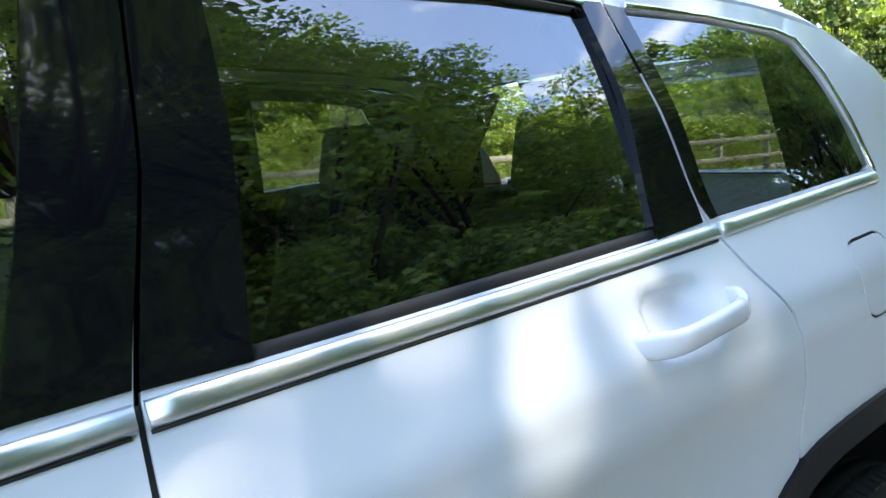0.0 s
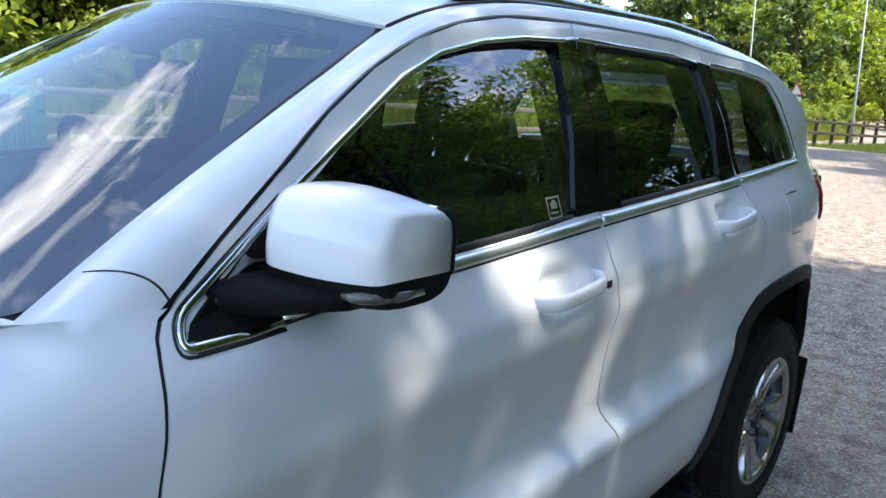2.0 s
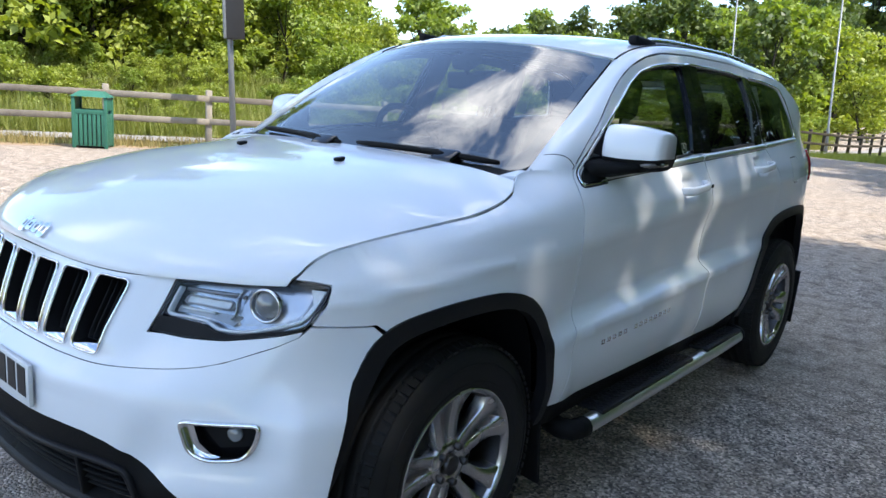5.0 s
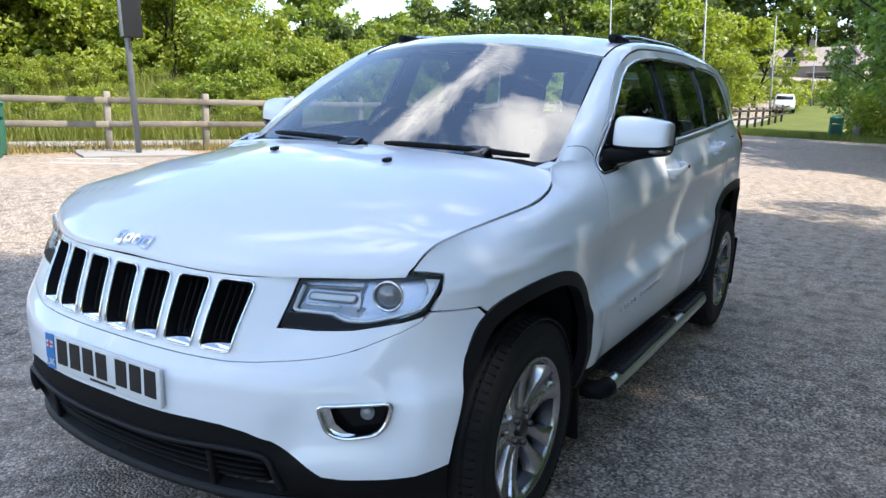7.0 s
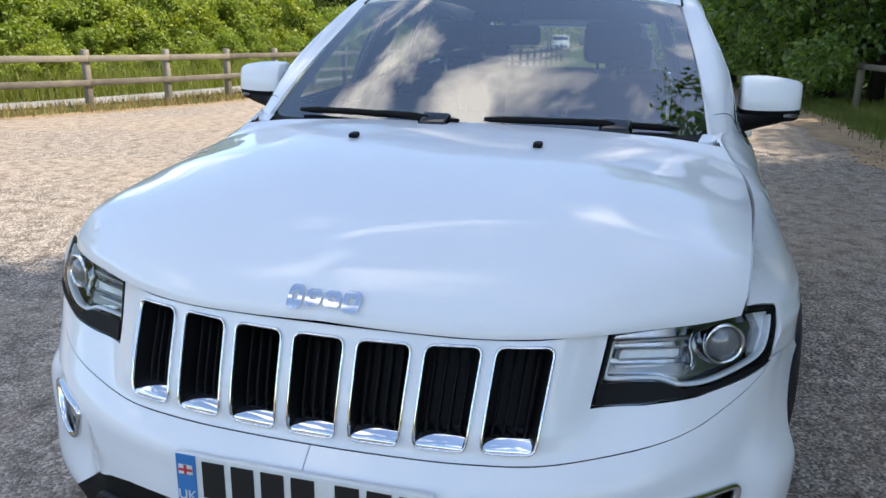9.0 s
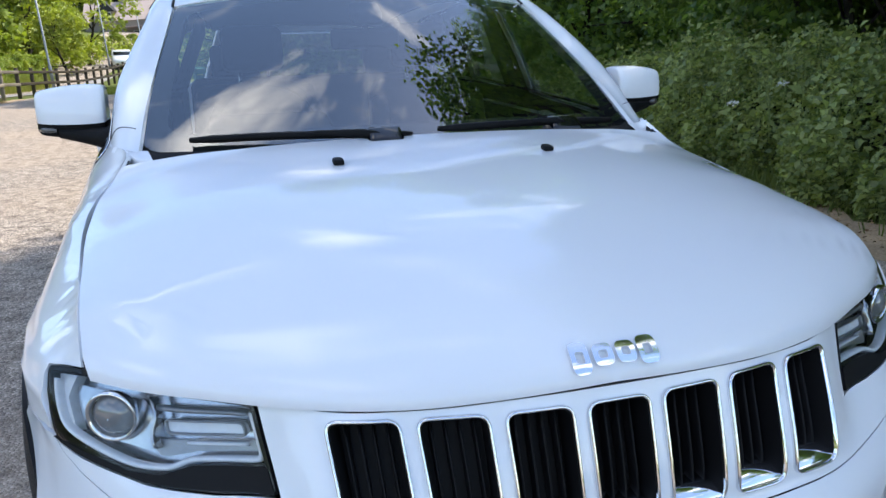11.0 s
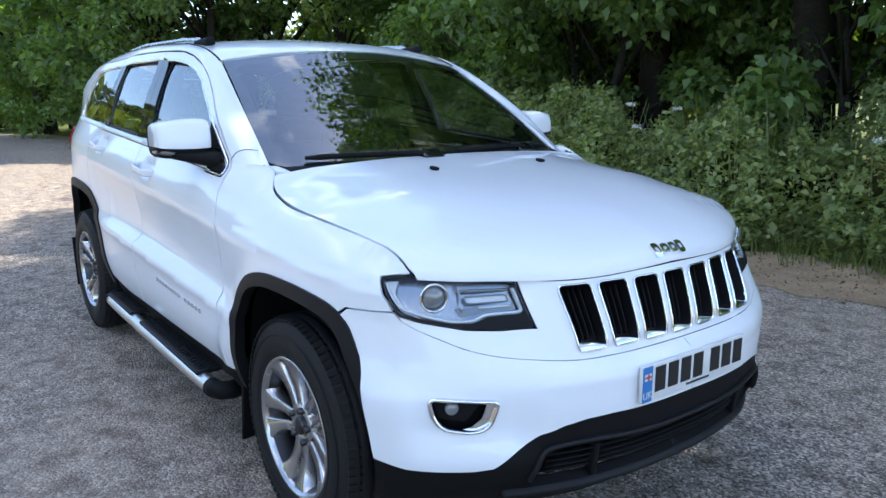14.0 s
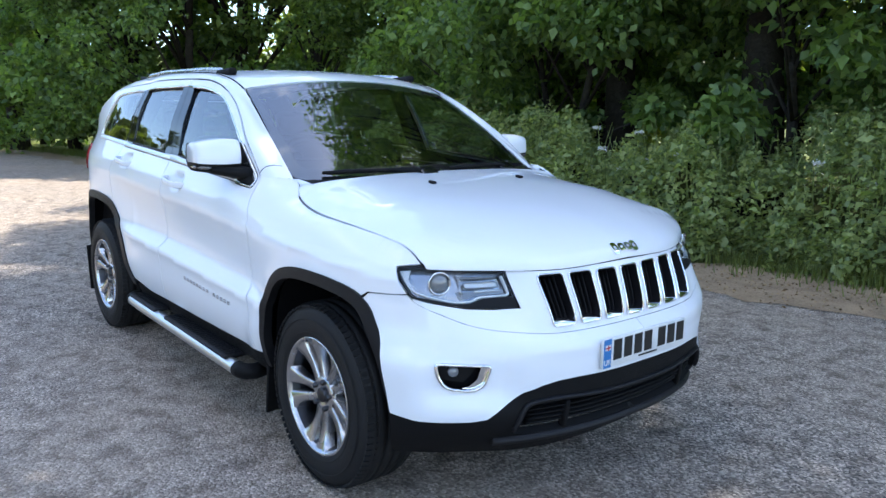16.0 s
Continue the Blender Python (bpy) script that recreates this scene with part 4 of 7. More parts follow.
# front wings
seam_xs = (1.08, 1.10, 1.115, 1.13, 1.15, 1.18, 1.22, 1.26, 1.3, 1.34, 1.37, 1.41, 1.45, 1.5, 1.55, 1.6, 1.65, 1.7, 1.74, 1.78, 1.82, 1.85, 1.88, 1.915, 1.945, 1.962, 1.976)
wing = door_line + [(0.90, 1.231), (0.95, 1.236), (1.0, 1.235), (1.045, 1.231)] + along(lambda x: seam_z(x) + np.interp(x, (1.15, 1.28, 1.76, 1.9), (-0.001, 0.0016, 0.0016, -0.001)), seam_xs) + [(1.945, 0.997), (1.914, 0.991), (1.941, 0.94), (1.970, 0.8985), (1.90, 0.8925), (1.82, 0.8895), (1.789, 0.868)] + [p for p in reversed(arch_front) if p[0] < 1.783 and p[1] > 0.46] + [(1.035, 0.455)]
for i, mir in enumerate((False, True)):
    part("front_wing", sheet(wing, side, step=0.02, gap=0.0025, out=OUT, mirror=mir, edge_step=0.015, lines=flank_lines), white_paint, car)

# doors: outer skin with the window cut out, pane, black pillar cover, bright trim, handle


def handle_set(x0, z0, tilt, parent, s, lock):
    """A grab handle with its cap, over a hollow in the door skin."""
    base = Matrix.Translation((0, 0, 0))
    y = float(side(x0 - 0.15, z0)[0, 1]) + 0.001
    m = Matrix.Diagonal((1, s, 1, 1)) @ pose(x0, y, z0, 0, tilt, 0)
    bm = bmesh.new()
    n = 26

    def bar(t0, t1, grow):
        bm = bmesh.new()
        rings = []
        for k in range(n):
            t = t0 + (t1 - t0) * k / (n - 1)
            e = abs(2 * t - 1)
            bow = -0.012 + 0.050 * (1 - e ** 5)
            h = (0.0150 + 0.0035 * e ** 2 - 0.006 * max(0.0, e - 0.9) / 0.1) * grow
            th = (0.0095 + 0.003 * e ** 4) * grow
            rings.append([bm.verts.new(m @ Vector(((t - 0.5) * 0.228, bow + th * math.copysign(abs(math.cos(a)) ** 0.7, math.cos(a)), h * math.copysign(abs(math.sin(a)) ** 0.7, math.sin(a))))) for a in [2 * math.pi * j / 14 for j in range(14)]])
        for r0, r1 in zip(rings, rings[1:]):
            for j in range(14):
                bm.faces.new((r0[j], r0[(j + 1) % 14], r1[(j + 1) % 14], r1[j]))
        bm.faces.new(rings[0])
        bm.faces.new(rings[-1][::-1])
        bmesh.ops.recalc_face_normals(bm, faces=bm.faces)
        return bm

    part("handle_cap", bar(0.0, 0.205, 1.03), white_paint, parent)
    bm = bar(0.22, 1.0, 1.0)
    part("handle", bm, white_paint, parent)
    if lock:
        part("lock", box((0.015, 0.006, 0.015), m @ pose(-0.080, 0.0455, 0), 0.002), gloss_black, parent)


door_front = door_line[:-1] + pillar_line + b_line[1:] + [(0.3, 0.452)]
door_rear = list(reversed(b_line)) + roof_line[1:] + c_line[1:] + [p for p in reversed(arch_rear) if p[0] > -1.10 and p[1] > 0.46] + [(-0.45, 0.452)]
b_cover = [(-0.15, 1.648), (-0.11, 1.45), (-0.066, 1.276), (-0.158, 1.281), (-0.1985, 1.45), (-0.2202, 1.60), (-0.2225, 1.655)]
b_cover_rear = [(-0.302, 1.652), (-0.29, 1.5), (-0.26, 1.281), (-0.1635, 1.279), (-0.2018, 1.45), (-0.2240, 1.60), (-0.2275, 1.657)]
trim_corner = rounded([(0.70, 1.198), (0.76, 1.193), (0.848, 1.187), (0.836, 1.222), (0.66, 1.362)], [0, 0, 0.022, 0.02, 0])
seal_corner = rounded([(0.70, 1.190), (0.76, 1.185), (0.858, 1.178), (0.846, 1.224), (0.667, 1.369)], [0, 0, 0.026, 0.02, 0])
c_cover = [(-0.852, 1.642), (-0.858, 1.52), (-0.85, 1.308), (-0.963, 1.318), (-0.962, 1.345), (-0.915, 1.52), (-0.896, 1.642)]
q_cover = [(-0.942, 1.636), (-0.961, 1.52), (-1.004, 1.322), (-0.985, 1.320), (-0.970, 1.345), (-0.924, 1.52), (-0.902, 1.640)]
for s in (1, -1):
    mir = s < 0
    fd = part("front_door", sheet(door_front, side, step=0.018, gap=0.003, holes=[window_front], out=OUT, mirror=mir, edge_step=0.016, lines=flank_lines), white_paint, car)
    part("window_pane", sheet(inset(window_front, -0.012), pane_side, step=0.03, depth=0.004, out=OUT, lift=-0.012, mirror=mir), clear_glass, fd).visible_shadow = False
    part("pillar_cover", sheet(b_cover, side, step=0.03, depth=0.012, out=OUT, lift=0.002, mirror=mir), gloss_black, fd)
    part("window_seal", ribbon([(p[0], p[1] + 0.007) for p in along(lambda x: top_z(x) + 0.014, np.linspace(-0.09, 0.70, 18))], side, 0.014, lift=-0.005, thick=0.008, out=OUT, mirror=mir), seal_and_gap_black, fd)
    part("belt_trim", ribbon([(-0.155, 1.261)] + along(top_z, np.linspace(-0.05, 0.70, 22)), side, 0.021, out=OUT, mirror=mir), trim_bright, fd, "polished bright window trim")
    part("frame_trim", ribbon(trim_corner[:-1] + [(0.66, 1.362)] + window_front[2:8] + [(-0.218, 1.655)], side, 0.012, out=OUT, mirror=mir, lift=0.002), chrome, fd, "polished bright window trim")
    # dark ribbon laid on the skin imitates the shaded gap below the belt trim
    part("trim_seal_gap", ribbon(along(lambda x: top_z(x) - 0.0125, np.linspace(-0.15, 0.70, 22)), side, 0.0035, lift=0.0008, thick=0.003, out=OUT, mirror=mir), seal_and_gap_black, fd)
    part("trim_seal_gap", ribbon(seal_corner, side, 0.004, lift=0.001, thick=0.003, out=OUT, mirror=mir), seal_and_gap_black, fd)
    part("mirror_patch", sheet([(0.838, 1.196), (0.826, 1.214), (0.63, 1.378), (0.60, 1.236), (0.68, 1.200), (0.76, 1.190)], side, step=0.03, depth=0.012, out=OUT, lift=0.004, mirror=mir), black_plastic, fd)
    handle_set(0.037, 1.148, 6, fd, s, s > 0)
    rd = part("rear_door", sheet(door_rear, side, step=0.018, gap=0.003, holes=[window_rear], out=OUT, mirror=mir, edge_step=0.016, lines=flank_lines), white_paint, car)
    part("window_pane", sheet(inset(window_rear, -0.012), pane_side, step=0.03, depth=0.004, out=OUT, lift=-0.012, mirror=mir), privacy_glass, rd).visible_shadow = False
    part("pillar_cover", sheet(b_cover_rear, side, step=0.03, depth=0.012, out=OUT, lift=0.002, mirror=mir), gloss_black, rd)
    part("rear_pillar_cover", sheet(c_cover, side, step=0.03, depth=0.012, out=OUT, lift=0.002, mirror=mir), gloss_black, rd)
    part("window_seal", ribbon([(p[0], p[1] + 0.007) for p in along(lambda x: top_z(x) + 0.014, np.linspace(-0.85, -0.26, 18))], side, 0.014, lift=-0.005, thick=0.008, out=OUT, mirror=mir), seal_and_gap_black, rd)
    part("belt_trim", ribbon(along(top_z, np.linspace(-0.985, -0.165, 26)), side, 0.021, out=OUT, mirror=mir), trim_bright, rd, "polished bright window trim")
    part("frame_trim", ribbon([(-0.23, 1.656)] + list(reversed(window_rear[-3:])) , side, 0.011, out=OUT, mirror=mir, lift=0.002), chrome, rd, "polished bright window trim")
    # the same imitated gap shade below the rear belt trim
    part("trim_seal_gap", ribbon(along(lambda x: top_z(x) - 0.0125, np.linspace(-0.98, -0.165, 22)), side, 0.0035, lift=0.0008, thick=0.003, out=OUT, mirror=mir), seal_and_gap_black, rd)
    handle_set(-0.835, 1.208, 6, rd, s, False)

# rear quarters with the fuel flap
quarter = list(reversed(c_line)) + [(-1.1, 1.673), (-1.35, 1.662), (-1.6, 1.63), (-1.8, 1.56), (-1.98, 1.42), (-2.08, 1.29), (-2.16, 1.1), (-2.16, 0.72), (-2.05, 0.64)] + [p for p in arch_rear[::-1] if p[0] < -1.13 and p[1] > 0.60]
fuel_flap = rounded([(-1.30, 1.245), (-1.335, 1.105), (-1.495, 1.11), (-1.475, 1.252)], 0.045)
for s in (1, -1):
    mir = s < 0
    q = part("rear_quarter", sheet(quarter, side, step=0.03, gap=0.003, holes=[window_quarter] + ([fuel_flap] if s > 0 else []), out=OUT, mirror=mir, edge_step=0.018), white_paint, car)
    part("window_pane", sheet(inset(window_quarter, -0.012), pane_side, step=0.03, depth=0.004, out=OUT, lift=-0.006, mirror=mir), privacy_glass, q).visible_shadow = False
    part("window_trim", ribbon(along(top_z, np.linspace(-1.57, -1.0, 16)), side, 0.020, out=OUT, mirror=mir), trim_bright, q, "polished bright window trim")
    part("rear_trim", ribbon([(-1.575, 1.338), (-1.58, 1.36), (-1.54, 1.45), (-1.485, 1.54), (-1.43, 1.604), (-1.36, 1.618), (-1.15, 1.634), (-0.95, 1.64)], side, 0.011, out=OUT, mirror=mir, lift=0.002), chrome, q, "polished bright window trim")
    part("pillar_cover", sheet(q_cover, side, step=0.03, depth=0.012, out=OUT, lift=0.002, mirror=mir), gloss_black, q)
    if s > 0:
        part("fuel_flap", sheet(fuel_flap, side, step=0.03, gap=0.005, depth=0.01, out=OUT), white_paint, q)

# dark linings behind the painted frames
inner_front = [(0.80, 1.19)] + pillar_line[1:] + [(-0.225, 1.20)]
inner_rear = [(-0.225, 1.20)] + roof_line + c_line[1:3] + [(-0.96, 1.22)]
inner_quarter = [(-0.97, 1.22)] + c_line[2:0:-1] + [(-0.90, 1.67), (-1.1, 1.66), (-1.35, 1.65), (-1.6, 1.615), (-1.8, 1.54), (-1.95, 1.42), (-2.02, 1.22)]
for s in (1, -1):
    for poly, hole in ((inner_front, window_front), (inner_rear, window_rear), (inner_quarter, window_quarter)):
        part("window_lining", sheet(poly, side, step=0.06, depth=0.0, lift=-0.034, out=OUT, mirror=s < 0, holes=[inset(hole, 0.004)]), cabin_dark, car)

# black strips added behind the panel gaps, standing in for their shade
for s in (1, -1):
    for ln in (door_line[:-1], b_line[3:], c_line[2:], fuel_flap + fuel_flap[:1] if s > 0 else [(0.925, 0.456), (0.3, 0.456)]):
        f = spline([(i, *p) for i, p in enumerate(ln)])
        part("door_gap_shade", ribbon(f(np.linspace(0, len(ln) - 1, 50)), side, 0.012, lift=-0.006, thick=0.004, out=OUT, mirror=s < 0), seal_and_gap_black, car)

# sills and arch trims
for s in (1, -1):
    mir = s < 0
    part("sill", sheet([(1.03, 0.452), (1.03, 0.36), (-0.75, 0.36), (-0.735, 0.452)], side, step=0.06, depth=0.04, out=OUT, lift=-0.006, mirror=mir), black_plastic, car)
    for outline in (arch_front, arch_rear):
        cx = AXLE if outline is arch_front else -AXLE
        shrink = [(cx + (a - cx) * 0.918, WHEEL_Z + (b - WHEEL_Z) * 0.925) if b > 0.401 else (cx + (a - cx) * 0.918, b) for a, b in outline]
        grow = [(cx + (a - cx) * 1.006, WHEEL_Z + (b - WHEEL_Z) * 1.01) for a, b in outline]
        part("arch_trim", sheet(grow + shrink[::-1], side, step=0.03, depth=0.04, out=OUT, lift=0.009, mirror=mir, edge_step=0.02), arch_plastic, car)
        # wheel house behind the trim
        bm = bmesh.new()
        rings = []
        for y in (0.90, 0.52):
            rings.append([bm.verts.new((cx + (a - cx) * (0.935 if y > 0.6 else 0.925), s * min(y, float(side(a, max(b, 0.45))[0, 1]) - 0.008), b - 0.008 if b > 0.45 else 0.31)) for a, b in outline])
        for i in range(len(outline) - 1):
            bm.faces.new((rings[0][i], rings[0][i + 1], rings[1][i + 1], rings[1][i]))
        bm.faces.new(rings[1])
        part("wheel_house", bm, cabin_dark, car)

# bonnet: the middle profile swept sideways, drawn back towards the corners
phi = np.linspace(0, math.pi / 2, 400)
arc_t = np.sin(phi) ** (2 / 3)
arc_x, arc_z = 1.115 + 1.147 * arc_t, 1.240 - 0.105 * arc_t - 0.153 * (1 - np.cos(phi))
arc_s = np.concatenate([[0], np.cumsum(np.hypot(np.diff(arc_x), np.diff(arc_z)))])


def prof(u):
    return np.stack([np.interp(u, arc_s, arc_x), np.interp(u, arc_s, arc_z)], 1)


LIP = float(arc_s[-1])
lip_x = spline([(-0.2, 2.248), (0, 2.262), (0.2, 2.248), (0.33, 2.225), (0.46, 2.18), (0.58, 2.118), (0.70, 2.047), (0.784, 1.9805), (0.86, 1.90)])
lip_drop = spline([(0, 0.0), (0.33, 0.010), (0.50, 0.004), (0.62, -0.007), (0.70, -0.016), (0.784, -0.030), (0.86, -0.04)])
edge_y = lambda x: side(x, seam_z(x)[:, 0])[:, 1] - 0.002


def bonnet(u, y):
    u, y = np.atleast_1d(np.asarray(u, float)), np.atleast_1d(np.asarray(y, float))
    p = prof(u)
    b = np.clip((p[:, 0] - 1.25) / 0.85, 0, 1)
    b = b * b * (3 - 2 * b)
    x = p[:, 0] - (2.262 - lip_x(np.abs(y))[:, 0]) * b
    f = np.clip((u - 0.7) / 0.5, 0, 1)
    f = f * f * (3 - 2 * f)
    z = p[:, 1] - lip_drop(np.abs(y))[:, 0] * f - 0.024 * y ** 2 * (1 - b)
    if crown_drop is not None:
        k = np.interp(x, *crown_drop)
        z = z - k * np.minimum(np.abs(y) / np.interp(x, seam_x_t, seam_y_t), 1.02) ** 4
    return np.stack([x, y, z], 1)


def bonnet_u(x, y):
    lo, hi = 0.0, LIP
    for _ in range(30):
        m = (lo + hi) / 2
        lo, hi = (m, hi) if bonnet(m, y)[0, 0] < x else (lo, m)
    return (lo + hi) / 2


seam_x_t = np.linspace(1.08, 1.978, 60)
seam_y_t = edge_y(seam_x_t)
crown_drop = None
gaps = [bonnet(bonnet_u(x, y), y)[0, 2] - z for x, y, z in zip(seam_x_t, seam_y_t, seam_z(seam_x_t)[:, 0])]
crown_drop = (seam_x_t, np.array(gaps) - 0.001)
bonnet_edge = [(LIP, y) for y in np.linspace(0, 0.775, 24)]
bonnet_edge += [(bonnet_u(x, float(edge_y(np.array([x]))[0])), float(edge_y(np.array([x]))[0])) for x in reversed(seam_xs[:-1])]
rear_x = spline([(-0.44, 1.126), (0, 1.118), (0.44, 1.124), (0.62, 1.114), (0.70, 1.102), (0.78, 1.080)])
bonnet_edge += [(bonnet_u(float(rear_x(y)[0, 0]), y), y) for y in (0.765, 0.74, 0.70, 0.62, 0.5, 0.4, 0.3, 0.2, 0.1, 0.0)]
hood = part("bonnet", sheet(bonnet_edge, bonnet, step=0.03, depth=0.02, out=1.0, joined=True, edge_step=0.02), white_paint, car)
for s in (1, -1):
    p = bonnet(bonnet_u(1.393, 0.274), 0.274)[0]
    bm = box((0.030, 0.026, 0.012), pose(p[0], s * p[1], p[2] + 0.007, 0, 8, 0), 0.004)
    add_box(bm, (0.012, 0.018, 0.010), pose(p[0] - 0.014, s * p[1], p[2] + 0.010, 0, 8, 0), 0.003)
    part("washer_nozzle", bm, black_plastic, car)

# black tube added to darken the gap between the bonnet and the wings, as shade
for s in (1, -1):
    gx = np.linspace(1.085, 1.974, 60)
    gp = side(gx, seam_z(gx)[:, 0]) - (0, 0.003, 0.013)
    part("bonnet_gap_shade", tube([tuple(q * (1, s, 1)) for q in gp], 0.0045, 6), seal_and_gap_black, car)

# windscreen, its black border, the scuttle under the wipers
ws_low, ws_top = spline([(-0.5, 1.085, 1.222), (0, 1.13, 1.222), (0.5, 1.085, 1.222), (0.80, 1.04, 1.220), (1.0, 0.985, 1.218)]), spline([(-0.5, 0.352, 1.676), (0, 0.372, 1.690), (0.5, 0.352, 1.676), (1.0, 0.298, 1.636)])


def screen(s, v):
    s, v = np.atleast_1d(np.asarray(s, float)), np.atleast_1d(np.asarray(v, float))
    a, b = ws_low(np.abs(v)), ws_top(np.abs(v))
    y0, y1 = 0.775 * v, 0.652 * v
    k = s[:, None]
    p = np.stack([a[:, 0], y0, a[:, 1]], 1) * (1 - k) + np.stack([b[:, 0], y1, b[:, 1]], 1) * k
    bow = np.sin(math.pi * np.clip(s, 0, 1)) * 0.014
    return p + bow[:, None] * np.array((0.5, 0, 0.85))


ws_poly = rounded([(0.0, 0.0), (0.0, 0.93), (0.06, 0.985), (0.97, 0.985), (1.0, 0.96), (1.0, 0.0)], [0, 0.05, 0.05, 0.02, 0.02, 0])
pane = part("windscreen", sheet(ws_poly, screen, step=0.06, depth=0.005, out=-1.0, joined=True), screen_glass, car)
pane.visible_shadow = False
frit = [(0.0, -0.96), (0.03, -0.985), (1.0, -0.985), (1.0, 0.985), (0.03, 0.985), (0.0, 0.96)]
frit_in = rounded([(0.10, -0.90), (0.93, -0.93), (0.93, 0.93), (0.10, 0.90)], 0.08)
part("windscreen_border", sheet(frit, screen, step=0.05, depth=0.0, out=-1.0, lift=-0.007, holes=[frit_in]), lamp_black, car)
bm = bmesh.new()
grid = []
for k in range(25):
    v = -1 + 2 * k / 24
    a = ws_low(abs(v))[0]
    grid.append([bm.verts.new(q) for q in ((a[0] - 0.04, 0.775 * v, a[1] + 0.012), (a[0] + 0.02, 0.775 * v, a[1] - 0.006), (1.16, 0.69 * v, 1.165))])
for g0, g1 in zip(grid, grid[1:]):
    for i in range(2):
        bm.faces.new((g0[i], g0[i + 1], g1[i + 1], g1[i]))
part("scuttle", bm, black_plastic, car)


for s in (1, -1):
    bm = bmesh.new()
    rows = []
    for t in np.linspace(0, 1, 12):
        v = 1.0 - 0.06 * t
        a = ws_low(v)[0]
        inner = np.array((a[0] + 0.004, 0.775 * v + 0.004, a[1] + 0.006))
        yb = 0.770 - 0.055 * t
        xb = float(rear_x(yb)[0, 0]) - 0.006
        rim_p = np.array((xb, yb, float(bonnet(bonnet_u(xb + 0.01, yb), yb)[0, 2]) - 0.003))
        start = np.array((1.03, 0.788, 1.235)) * (1 - t) ** 4 + rim_p * (1 - (1 - t) ** 4)
        rows.append([bm.verts.new((inner * (1 - k) + start * k + np.array((0, 0, 0.001 * math.sin(math.pi * k)))) * (1, s, 1)) for k in (0, 0.25, 0.5, 0.75, 1)] + [bm.verts.new((start - (0.004, 0, 0.02)) * (1, s, 1))])
    for r0, r1 in zip(rows, rows[1:]):
        for i in range(5):
            bm.faces.new((r0[i], r0[i + 1], r1[i + 1], r1[i]))
    bmesh.ops.recalc_face_normals(bm, faces=bm.faces)
    part("wing_corner", bm, white_paint, car)


def wiper(py, y0, y1):
    """A wiper lying along the foot of the screen: pivot cap, arm and blade."""
    def at(y, lift, k):
        p = screen(k, y / 0.775)[0]
        return Vector((p[0], y, p[2])) + Vector((0.5, 0, 0.85)) * lift
    mid = (y0 + y1) / 2
    w = new("wiper")
    w.parent = car
    arm = tube([at(py, 0.022, 0.0), at(py + (mid - py) * 0.3, 0.032, 0.008), at(py + (mid - py) * 0.8, 0.028, 0.020), at(mid, 0.024, 0.024)], [0.014, 0.012, 0.009, 0.008], 8)
    part("wiper_arm", arm, black_plastic, w)
    cap = box((0.075, 0.10, 0.045), Matrix.Translation(at(py, 0.014, 0.0)) @ pose(0, 0, 0, 0, 28, 0), 0.016, 3)
    part("wiper_cap", cap, gloss_black, w)
    pts = [at(y0 + (y1 - y0) * t, 0.016 + 0.006 * math.sin(math.pi * t), 0.016 + 0.016 * t) for t in np.linspace(0, 1, 11)]
    part("wiper_blade", tube(pts, [0.007] + [0.011] * 9 + [0.007], 6), black_plastic, w)


wiper(-0.10, -0.02, -0.62)
wiper(0.47, 0.66, 0.06)

# pillars and cant rails: a strip between the doors' upper line and the roof's edge
outer = pillar_line + roof_line[1:] + [(-1.1, 1.673), (-1.35, 1.662), (-1.6, 1.63), (-1.8, 1.56)]
edge_c2 = spline([(0.0, 1.00, 0.756, 1.226), (0.14, 0.85, 0.738, 1.325), (0.32, 0.65, 0.708, 1.44), (0.48, 0.45, 0.676, 1.552), (0.60, 0.30, 0.654, 1.634), (0.70, 0.16, 0.648, 1.682), (0.82, -0.03, 0.645, 1.716),
                  (1.0, -0.3, 0.643, 1.733), (1.3, -0.7, 0.638, 1.742), (1.55, -1.0, 0.63, 1.737), (1.8, -1.35, 0.612, 1.716), (2.0, -1.6, 0.59, 1.685), (2.15, -1.8, 0.55, 1.635)])
outer_p = side([p[0] for p in outer], [p[1] for p in outer])
outer_t = np.interp(outer_p[:, 0][::-1], *[np.array(a) for a in zip(*sorted([(0.832, 0.0), (0.66, 0.17), (0.42, 0.37), (0.17, 0.60), (-0.225, 0.93), (-0.9, 1.50), (-1.35, 1.8), (-1.6, 2.0), (-1.8, 2.15)]))])[::-1]
outer_c = spline([(t, *p) for t, p in zip(outer_t, outer_p)])


def pillar(t, s):
    t, s = np.atleast_1d(np.asarray(t, float)), np.atleast_1d(np.asarray(s, float))
    a, b = outer_c(t), edge_c2(t)
    k = s[:, None]
    p = a * (1 - k) + b * k
    bow = np.sin(math.pi * np.clip(s, 0, 1)) * 0.017
    return p + bow[:, None] * np.stack([0.35 * np.clip(1 - t / 0.7, 0, 1), 0.72 + 0 * t, 0.65 + 0 * t], 1)


for s in (1, -1):
    poly = [(t, 0.05) for t in np.linspace(-0.06, 2.15, 40)] + [(t, 1.0) for t in np.linspace(2.15, -0.06, 40)]
    part("roof_pillar", sheet([(a, b * 0.1) for a, b in poly], lambda a, b: pillar(a, np.asarray(b) * 10), step=0.025, depth=0.012, out=1.0, mirror=s < 0), white_paint, car)


